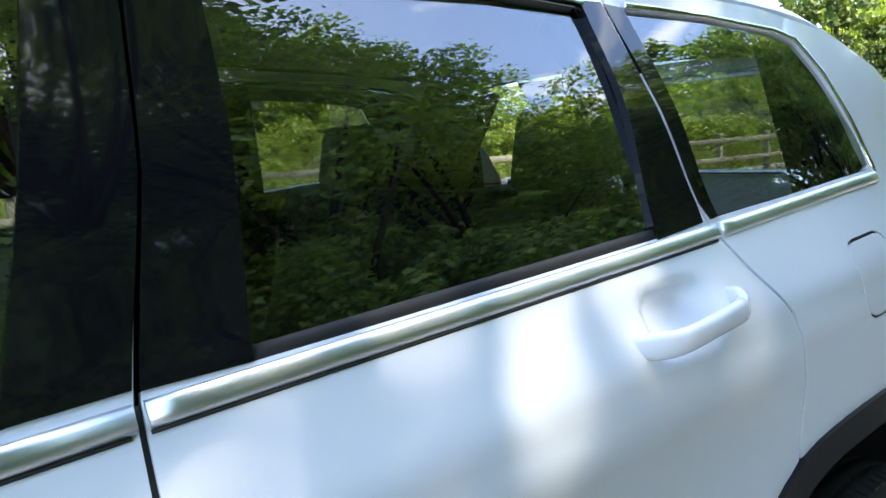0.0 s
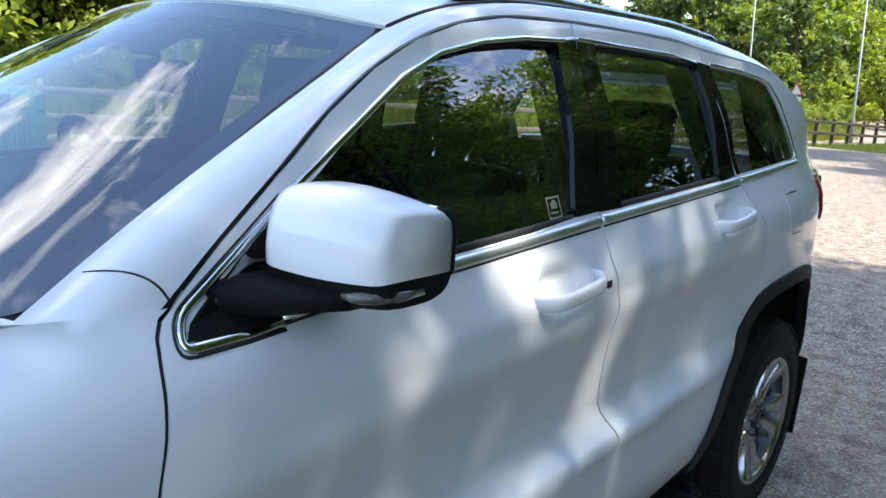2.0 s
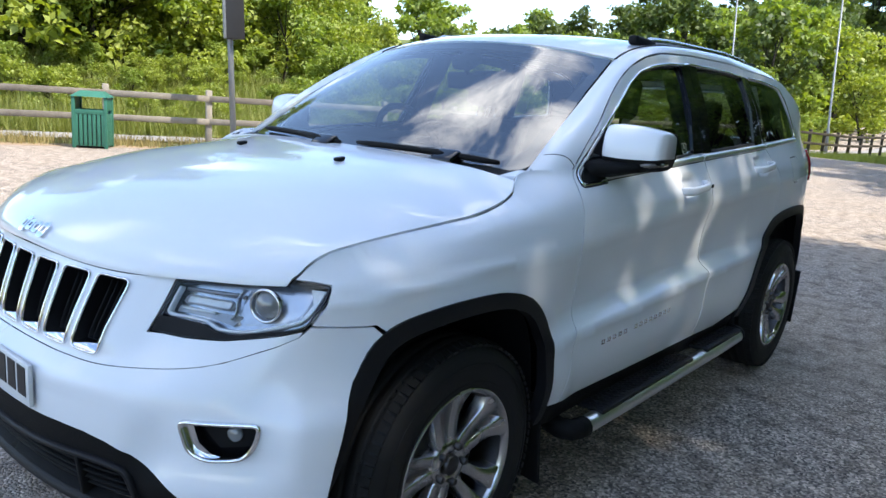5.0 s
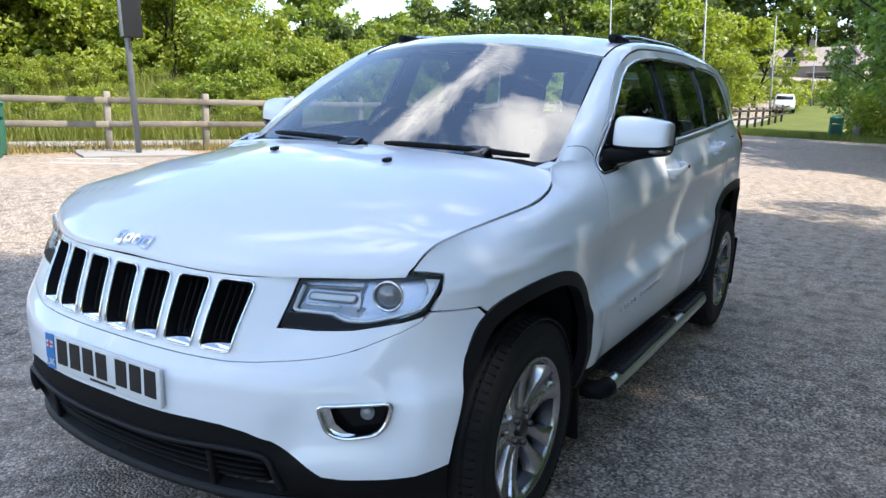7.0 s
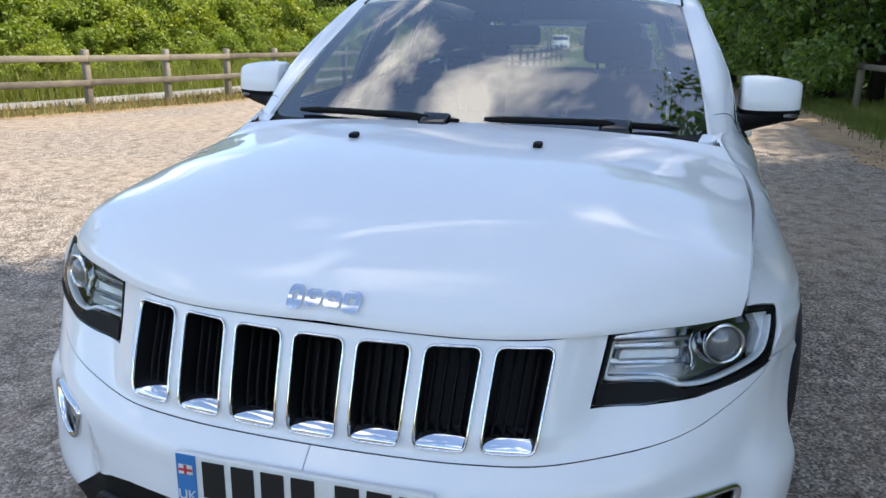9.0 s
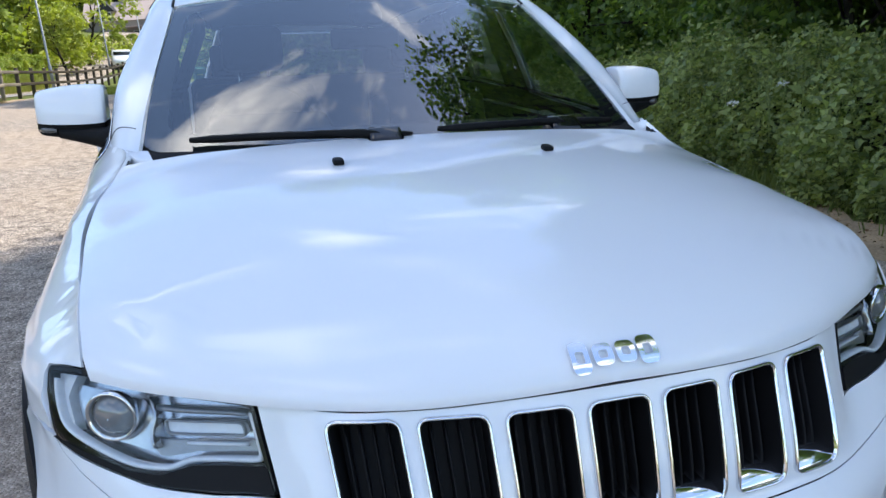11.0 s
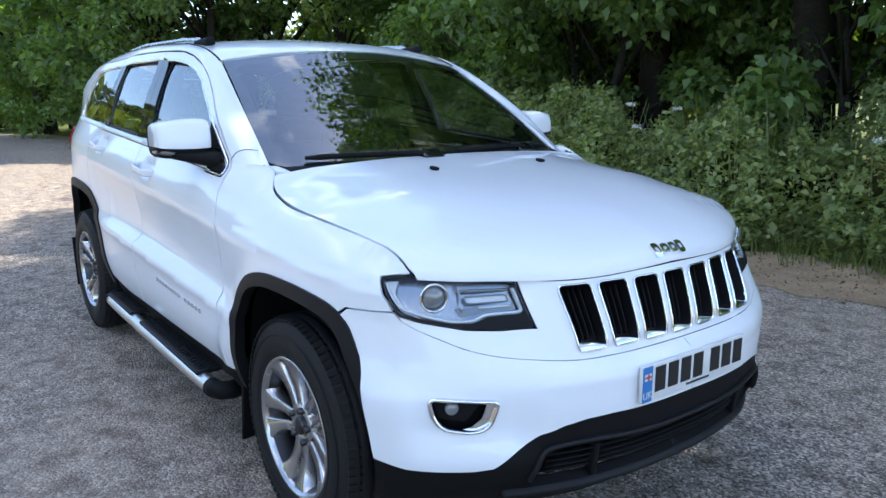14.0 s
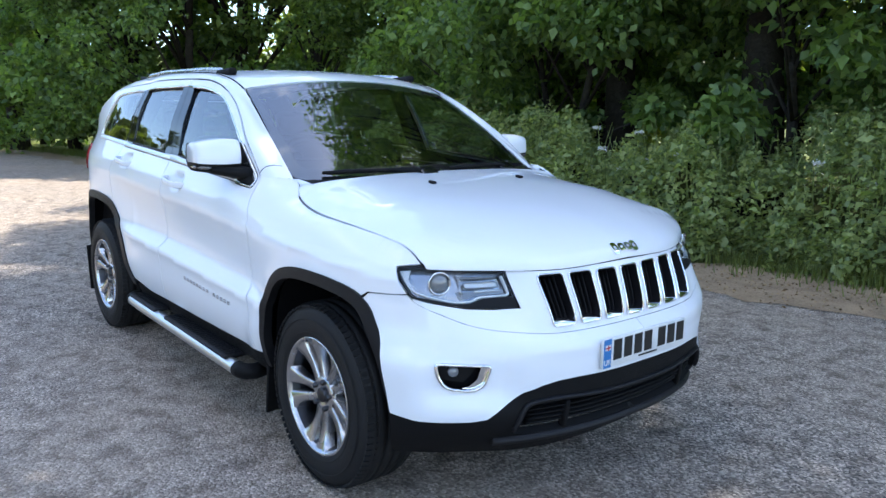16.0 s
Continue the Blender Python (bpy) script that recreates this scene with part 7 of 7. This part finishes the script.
def tree_mesh(height, spread, bare, clumps, count, size, seed, material, lean=0.0, trunk=0.28, droop=0.35):
    """Meshes of a broadleaf tree: trunk with limbs, and crown."""
    global rng
    rng = np.random.default_rng(seed)
    bm = bmesh.new()
    top = Vector((lean * height, 0, height * 0.8))
    pts = [Vector((lean * height * t + 0.15 * math.sin(5 * t + seed), 0.15 * math.cos(4 * t + seed), height * 0.8 * t)) for t in np.linspace(0, 1, 7)]
    add_tube(bm, pts, [trunk * (1.25 if i == 0 else 1.0 - 0.13 * i) for i in range(7)], 10)
    cs, rs = [], []
    for i in range(clumps):
        t = rng.uniform(0, 1) ** 0.8
        h = bare + (height - bare) * t
        env = spread * (0.45 + 0.55 * math.sin(math.pi * min(1, 0.22 + 0.80 * t))) * (1.0 if t < 0.8 else 0.75)
        a = rng.uniform(0, 2 * math.pi)
        r = env * math.sqrt(rng.uniform(0.12, 1.0))
        c = np.array((lean * h + r * math.cos(a), r * math.sin(a), h))
        cs.append(c)
        rs.append(spread * rng.uniform(0.16, 0.30))
        if i % 3 == 0:
            base = pts[min(5, max(1, int(6 * min(0.95, h / height * 0.75))))]
            mid = base.lerp(Vector(c), 0.5) + Vector((0, 0, 0.06 * height * 0.3))
            add_tube(bm, [base, mid, Vector(c)], [trunk * 0.32, trunk * 0.2, trunk * 0.06], 6)
    bmesh.ops.recalc_face_normals(bm, faces=bm.faces)
    wood = bpy.data.meshes.new("trunk")
    bm.to_mesh(wood)
    bm.free()
    wood.materials.append(bark)
    for p in wood.polygons:
        p.use_smooth = True
    crown = quads("crown", clump_leaves(np.array(cs), np.array(rs), count, size, droop), material)
    return wood, crown


def plant_tree(meshes, name, label, category, group, x, y, turn, scale, z=None):
    if y < -8 and x > 0.25 * y + 1:
        return None
    root = empty(name, label, category, group)
    root.matrix_basis = pose(x, y, float(land_z(x, y)) - 0.05 if z is None else z, 0, 0, turn) @ Matrix.Diagonal((scale, scale, scale, 1))
    for nm, me in zip(("trunk", "crown"), meshes):
        o = new(nm, me)
        o.parent = root
    return root


# the wood beside the car
near_kinds = [tree_mesh(16.5, 4.7, 2.5, 84, 44000, 0.150, s, leaf_dark, 0.0, 0.30, 0.5) for s in (3, 4, 5)]
spots = [(-4.4, 8.8, 0, 0.94, 0), (-1.5, 8.2, 70, 1.04, 1), (2.4, 8.8, 150, 1.0, 2), (-7.8, 9.2, 120, 0.84, 1), (-6.2, 14.2, 40, 1.0, 1), (-1.5, 13.6, 110, 0.95, 2), (4.5, 14.6, 190, 1.0, 0), (-8.4, 11.6, 200, 0.80, 2), (-12.6, 12.6, 260, 0.84, 0)]
for x, y, a, s, k in spots:
    plant_tree(near_kinds[k], "tree", "tall dark green broadleaf tree at the edge of the wood", "tree", "trees of the wood", x, y, a, s)
low_kinds = [tree_mesh(5.2, 2.1, 0.9, 34, 9000, 0.165, s, leaf_dark, 0.0, 0.10, 0.5) for s in (13, 14)]
for i, (x, y, a, s) in enumerate([(-5.8, 8.2, 0, 0.9), (-3.2, 9.6, 60, 0.95), (2.3, 10.1, 170, 0.9), (-8.6, 9.2, 30, 0.8), (-2.0, 10.5, 130, 1.1), (1.6, 11.2, 200, 1.1), (-7.0, 11.5, 250, 1.2), (-0.9, 7.5, 80, 0.95), (-4.4, 7.7, 190, 1.0), (-7.4, 8.1, 320, 0.95), (-10.0, 10.0, 140, 0.8), (0.9, 8.4, 20, 1.0), (3.9, 8.3, 240, 0.95), (5.8, 9.0, 100, 1.0)]):
    plant_tree(low_kinds[i % 2], "sapling", "dark leafy young tree under the tall wood", "young tree", "young trees of the wood", x, y, a, s)
# dark trees farther along
mid_kinds = [tree_mesh(13.0, 4.3, 0.5, 76, 14500, 0.24, s, leaf_dark, 0.0, 0.26, 0.4) for s in (23, 24)]
for i, (x, y, a, s) in enumerate([(-19.0, 8.2, 0, 1.0), (-22.5, 5.8, 80, 1.0), (-27.5, 3.3, 150, 1.15), (-34.0, 5.5, 240, 1.0), (-14.6, 11.5, 300, 0.85), (-21.0, 13.5, 30, 1.1), (-27, 12.5, 200, 1.1), (-41, 3.5, 100, 1.0), (-11.5, 15.5, 170, 1.0), (-46, 8.0, 20, 1.1), (-16.5, 17.5, 90, 1.1), (-17.0, 9.9, 210, 0.62), (-18.2, 6.2, 45, 0.7), (-20.8, 5.6, 130, 0.75), (-13.2, 12.6, 310, 0.62), (-24.6, 4.4, 260, 0.8), (-10.8, 11.2, 70, 0.7)]):
    plant_tree(mid_kinds[i % 2], "tree", "dense dark green tree with foliage to the ground", "tree", "dark trees along the car park", x, y, a, s)
# brighter wood edge far behind
bright_kind = [tree_mesh(8.0, 3.4, 0.5, 40, 4200, 0.34, s, leaf_bright, 0.0, 0.18, 0.3) for s in (33,)]
for i, (x, y, a) in enumerate([(-14, 24, 0), (-4, 25, 90), (5, 24, 180), (-24, 24, 30), (13, 25, 260), (-34, 20, 60), (0.5, 17.8, 130), (-4.5, 18.2, 220), (4.2, 18.4, 310), (8.5, 16.8, 40), (-9.5, 17.5, 75)]):
    plant_tree(bright_kind[0], "tree", "sunlit light green tree behind the wood", "tree", "sunlit trees behind the wood", x, y, a, 1.0)

# bank: shrubs and trees beyond the fence
shrub_kinds = [tree_mesh(3.0, 1.7, 0.15, 30, 3100, 0.145, s, m, 0.0, 0.06, 0.15) for s, m in ((41, leaf_mid), (42, leaf_bright), (43, leaf_mid))]
bank_kinds = [tree_mesh(7.0, 3.0, 0.4, 54, 8000, 0.19, s, m, 0.0, 0.15, 0.2) for s, m in ((51, leaf_mid), (52, leaf_bright), (53, leaf_mid))]
far_kinds = [tree_mesh(11.0, 4.0, 0.6, 46, 2000, 0.58, s, m, 0.0, 0.22, 0.2) for s, m in ((61, leaf_far), (62, leaf_mid), (63, leaf_far))]
prng = np.random.default_rng(5)
fy_at = lambda x: float(np.interp(x, fence_pts[::-1, 0], fence_pts[::-1, 1]))
for i in range(44):
    x = -10.6 - 0.85 * i + prng.normal() * 0.2
    plant_tree(shrub_kinds[i % 3], "shrub", "dense green hedgerow shrub behind the path", "shrub", "hedgerow behind the fence", x, fy_at(x) - 3.6 - prng.uniform(0, 0.7), prng.uniform(0, 360), prng.uniform(0.36, 0.52) if i < 18 else prng.uniform(0.50, 0.64))
for i in range(30):
    x = -38.0 - 1.5 * i
    plant_tree(shrub_kinds[(1, 0, 1)[i % 3]], "shrub", "sunlit green hedge shrub along the distant road", "shrub", "hedge along the road", x, fy_at(x) - 9.0 - 0.4 * (i % 2), 67.0 * i, 0.60 + 0.08 * (i % 3))
for i, (u, dist, sc) in enumerate([(0, 70, 2.9), (4.0, 74, 2.5), (-4.2, 66, 2.4), (1.8, 64, 1.7)]):
    a = math.radians(193.6 - u)
    plant_tree(shrub_kinds[1], "tree", "large light green tree beside the distant road", "tree", "light trees by the road", 3.5 + dist * math.cos(a), 2.1 + dist * math.sin(a), 80.0 * i, sc)
for i in range(16):
    a = math.radians(192.2 - 0.55 * i)
    dist = 90 - 4 * (i % 3)
    plant_tree(shrub_kinds[(0, 1)[i % 2]], "shrub", "green garden shrub below the stone house", "shrub", "shrubs below the house", 3.5 + dist * math.cos(a), 2.1 + dist * math.sin(a), 50.0 * i, 0.55 + 0.12 * (i % 3))
for i in range(16):
    x = prng.uniform(-74, -40)
    plant_tree(shrub_kinds[i % 3], "shrub", "sunlit green shrub beside the distant road", "shrub", "shrubs by the road", x, -17 - prng.uniform(0, 5), prng.uniform(0, 360), prng.uniform(0.9, 1.5))
for i in range(74):
    x = prng.uniform(-44, 11)
    off = prng.uniform(5.0, 7.5) if i % 2 else prng.uniform(7.5, 11)
    s = prng.uniform(0.55, 0.85) if i % 2 else prng.uniform(0.8, 1.15)
    if -11 < x < 1 and off < 9.5:
        continue
    plant_tree(shrub_kinds[i % 3], "shrub", "leafy green shrub on the bank", "shrub", "shrubs on the bank", x, fy_at(x) - off, prng.uniform(0, 360), s)
for i in range(26):
    x = -13.5 + 0.62 * i + prng.uniform(-0.3, 0.3)
    plant_tree(shrub_kinds[(1, 0, 1)[i % 3]], "shrub", "tall bright green bush crowding the bank", "shrub", "tall bushes on the bank", x, fy_at(x) - prng.uniform(9.5, 13.5), prng.uniform(0, 360), prng.uniform(1.3, 2.1) * (1.0 if x > -9 else 0.7))
for i in range(62):
    x = prng.uniform(-12, 1)
    plant_tree(shrub_kinds[(0, 1, 1)[i % 3]], "shrub", "low leafy shrub in the long grass", "shrub", "shrubs on the bank", x, fy_at(x) - prng.uniform(3.3, 9.0), prng.uniform(0, 360), prng.uniform(0.24, 0.46))
for i in range(60):
    x = prng.uniform(-34, 14)
    off = prng.uniform(11.5, 22)
    tall = math.degrees(math.atan2(fy_at(x) - off - 2, x - 3)) % 360 > 229
    s = prng.uniform(0.8, 1.15) * (1.0 if tall else 0.40)
    if not tall and off > 17:
        continue
    if not tall and -11 < x < 1 and off < 13:
        continue
    if not tall:
        plant_tree(shrub_kinds[i % 3], "shrub", "leafy green shrub on the bank", "shrub", "shrubs on the bank", x, fy_at(x) - off, prng.uniform(0, 360), s * 2.6)
        continue
    plant_tree(bank_kinds[i % 3], "tree", "sunlit green bushy tree on the bank", "tree", "trees on the bank", x, fy_at(x) - off, prng.uniform(0, 360), s)
for i in range(46):
    a = prng.uniform(math.radians(186), math.radians(262))
    r = prng.uniform(58, 105)
    x, y = 2 + r * math.cos(a), r * math.sin(a)
    if abs(y - fy_at(max(x, -57))) < 10 or (x < -60 and -24 < y < 0):
        y -= 16
    plant_tree(far_kinds[i % 3], "tree", "distant green tree on the hillside", "tree", "distant trees", x, y, prng.uniform(0, 360), prng.uniform(0.65, 1.0))
for i, (x, y, s) in enumerate([(-134 - 4 * (k % 3), -66 + 6.5 * k, 1.35 + 0.1 * (k % 4)) for k in range(14)] + [(-52, -15.5, 0.75), (-58, -18, 0.85), (-66, -17, 0.9), (-75, -19, 1.0), (-86, -22, 1.2), (-70, 6, 1.1), (-82, 3, 1.1), (-95, 4, 1.2), (-130, -14, 1.7), (-136, -24, 1.8), (-132, -4, 1.7), (-128, 8, 1.6), (-100, -27, 1.4), (-112, -30, 1.5), (-124, -34, 1.6), (-140, -40, 1.6), (-100, 14, 1.4)]):
    plant_tree(far_kinds[i % 3], "tree", "tall green tree beside the distant road", "tree", "trees by the road", x, y, 47.0 * i, s)

for i in range(64):
    a, r = math.radians(197 + 25 * (i + prng.uniform(-0.4, 0.4)) / 63), prng.uniform(50, 78)
    x, y = 2.2 + r * math.cos(a), 2.0 + r * math.sin(a)
    plant_tree(far_kinds[i % 3], "tree", "distant green tree on the hillside", "tree", "distant trees", x, y, prng.uniform(0, 360), prng.uniform(0.40, 0.58) * r / 60)
plant_tree(mid_kinds[0], "tree", "dark tree hanging over the end of the car park", "tree", "dark trees along the car park", -43.5, 1.3, 60, 0.85)

# undergrowth along the wood's edge
rng = np.random.default_rng(77)
n = 74000
x = rng.uniform(-9.5, 7.0, n)
front = 4.62 + 0.22 * np.sin(x * 1.3) + 0.15 * np.sin(x * 3.7 + 1) + 0.10 * np.sin(x * 9.1) + 0.07 * np.sin(x * 17.3 + 2)
deep = rng.uniform(0, 1, n) ** 1.6 * 3.0
y = front + deep
tall = (1.22 + 0.22 * np.sin(x * 0.9 + y) + 0.18 * np.sin(x * 2.9 + 2 * y) + 0.14 * np.sin(x * 7.1 + 5 * y) + 0.10 * np.sin(x * 15.7 + 9 * y)) * np.clip(0.35 + deep * 1.3, 0, 1.0)
tall = tall + 0.25 * (rng.uniform(0, 1, n) ** 8)
z = tall * np.where(deep < 0.9, rng.uniform(0.03, 1, n), rng.uniform(0.62, 1.0, n))
A = rng.normal(size=(n, 3)) * (1, 1, 0.5) + (0, -0.7, -0.35)
V = leaves(np.stack([x, y, z + 0.02], 1), A, 0.060 * (1 + 0.5 * (rng.uniform(0, 1, n) > 0.7) + 0.9 * (rng.uniform(0, 1, n) > 0.96)), 0.60, 0.16)
tagged(new("undergrowth", quads("undergrowth", V, leaf_nettle)), "thick green nettles and brambles below the trees", "undergrowth", kind="stuff")
# stalks with seed heads and white umbels standing out of it
st = bmesh.new()
prng = np.random.default_rng(9)
for i in range(150):
    x = prng.uniform(-6, 9)
    y = 4.9 + prng.uniform(0, 1.6)
    h = prng.uniform(1.1, 1.55)
    add_tube(st, [(x, y, 0.4), (x + prng.normal() * 0.04, y - 0.03, h * 0.7), (x + prng.normal() * 0.10, y - 0.05, h)], [0.006, 0.005, 0.003], 4, cap=False)
tagged(obj("weed_stalks", st, leaf_nettle), "thin green weed stalks above the nettles", "weeds", kind="stuff")
umbels = []
for i in range(26):
    x, y = prng.uniform(-5, 8), 4.55 + prng.uniform(0, 1.2)
    h = prng.uniform(0.75, 1.35)
    m = 60
    a, r = rng.uniform(0, 6.28, m), 0.06 * np.sqrt(rng.uniform(0, 1, m))
    C = np.stack([x + r * np.cos(a), y + r * np.sin(a), h + 0.012 * rng.normal(size=m)], 1)
    umbels.append(leaves(C, rng.normal(size=(m, 3)) * (1, 1, 0.1), 0.022, 0.9, 0.05))
tagged(new("white_flowers", quads("white_flowers", np.concatenate(umbels), petal)), "flat white flower heads among the nettles", "flowers", kind="stuff")


def grass(name, xs, ys, h, material, label, droop=0.4):
    """Thin bent blades standing at (xs, ys)."""
    n = len(xs)
    base = np.stack([xs, ys, land_z(xs, ys) + 0.0], 1)
    a = rng.uniform(0, 2 * math.pi, n)
    out = np.stack([np.cos(a), np.sin(a), 0 * a], 1)
    side_v = np.stack([-np.sin(a), np.cos(a), 0 * a], 1)
    hh = (h * rng.uniform(0.5, 1.2, n))[:, None]
    w = 0.0045 + 0.003 * rng.uniform(0, 1, n)[:, None] + 0.003 * hh
    tip = base + out * hh * droop + np.array((0, 0, 1)) * hh
    V = np.stack([base - side_v * w, base + side_v * w, tip + side_v * w * 0.2, tip - side_v * w * 0.2], 1)
    return tagged(new(name, quads(name, V, material)), label, "grass", kind="stuff")


n = 42000
x = rng.uniform(-26, 13, n)
y = wood_edge(x)[:, 0] + 0.25 + rng.uniform(0, 1, n) ** 0.7 * 1.12
keep = rng.uniform(0, 1, n) < np.clip((y - wood_edge(x)[:, 0] - 0.55) * 3, 0.10, 1)
n = 3600
lx2 = rng.uniform(-9, 6, n)
ly2 = wood_edge(lx2)[:, 0] - 0.5 + rng.beta(2, 2, n) * 1.5
V = leaves(np.stack([lx2, ly2, 0.016 + 0.004 * rng.uniform(0, 1, n)], 1), rng.normal(size=(n, 3)) * (1, 1, 0.12), 0.026, 0.55, 0.10, 0.6)
tagged(new("fallen_leaves", quads("fallen_leaves", V, litter_brown)), "dry brown leaves and twigs on the soil", "leaf litter", kind="stuff")
grass("verge_grass", x[keep], y[keep], 0.16, grass_blade, "rough green grass along the wood's edge")
n = 26000
x = rng.uniform(-26, 5, n)
y = np.interp(x, fence_pts[::-1, 0], fence_pts[::-1, 1]) + rng.uniform(-0.9, 0.75, n)
keep = rng.uniform(0, 1, n) < 0.35 + 0.5 * np.sin(x * 1.9) ** 2
grass("fence_grass", x[keep], y[keep], 0.17, straw, "dry yellow grass under the fence")
n = 60000
x = rng.uniform(-46, 9, n)
y = np.interp(x, fence_pts[::-1, 0], fence_pts[::-1, 1]) - 2.6 - rng.uniform(0, 1, n) ** 1.2 * 6
grass("bank_grass", x, y, 0.75, grass_tall, "long pale grass at the foot of the bank")
n = 26000
x = rng.uniform(-13, 4, n)
y = np.interp(x, fence_pts[::-1, 0], fence_pts[::-1, 1]) - 2.7 - rng.uniform(0, 1, n) * 11
grass("slope_grass", x, y, 0.5, grass_tall, "long yellow-green grass on the sunny bank")
n = 16000
x = rng.uniform(-19, -8.5, n)
y = rng.uniform(4.4, 8.4, n)
grass("lawn_grass", x, y, 0.13, grass_tall, "short sunlit grass beside the wood")
n = 16000
x, y = rng.uniform(-41, -29.6, n), rng.uniform(-7.2, 1.5, n)
grass("corner_grass", x, y, 0.22, grass_blade, "mown green grass at the car park's corner")
n = 16000
x, y = rng.uniform(-40, -33.4, n), rng.uniform(-0.6, 5.5, n)
z = (1.9 + 0.3 * np.sin(x * 2) + 0.3 * np.sin(y * 3)) * rng.uniform(0.05, 1, n) ** 0.7
V = leaves(np.stack([x, y, z + land_z(x, y)], 1), rng.normal(size=(n, 3)) + (0.5, 0, -0.2), 0.16)
tagged(new("far_undergrowth", quads("far_undergrowth", V, leaf_mid)), "tall green weeds at the end of the car park", "undergrowth", kind="stuff")
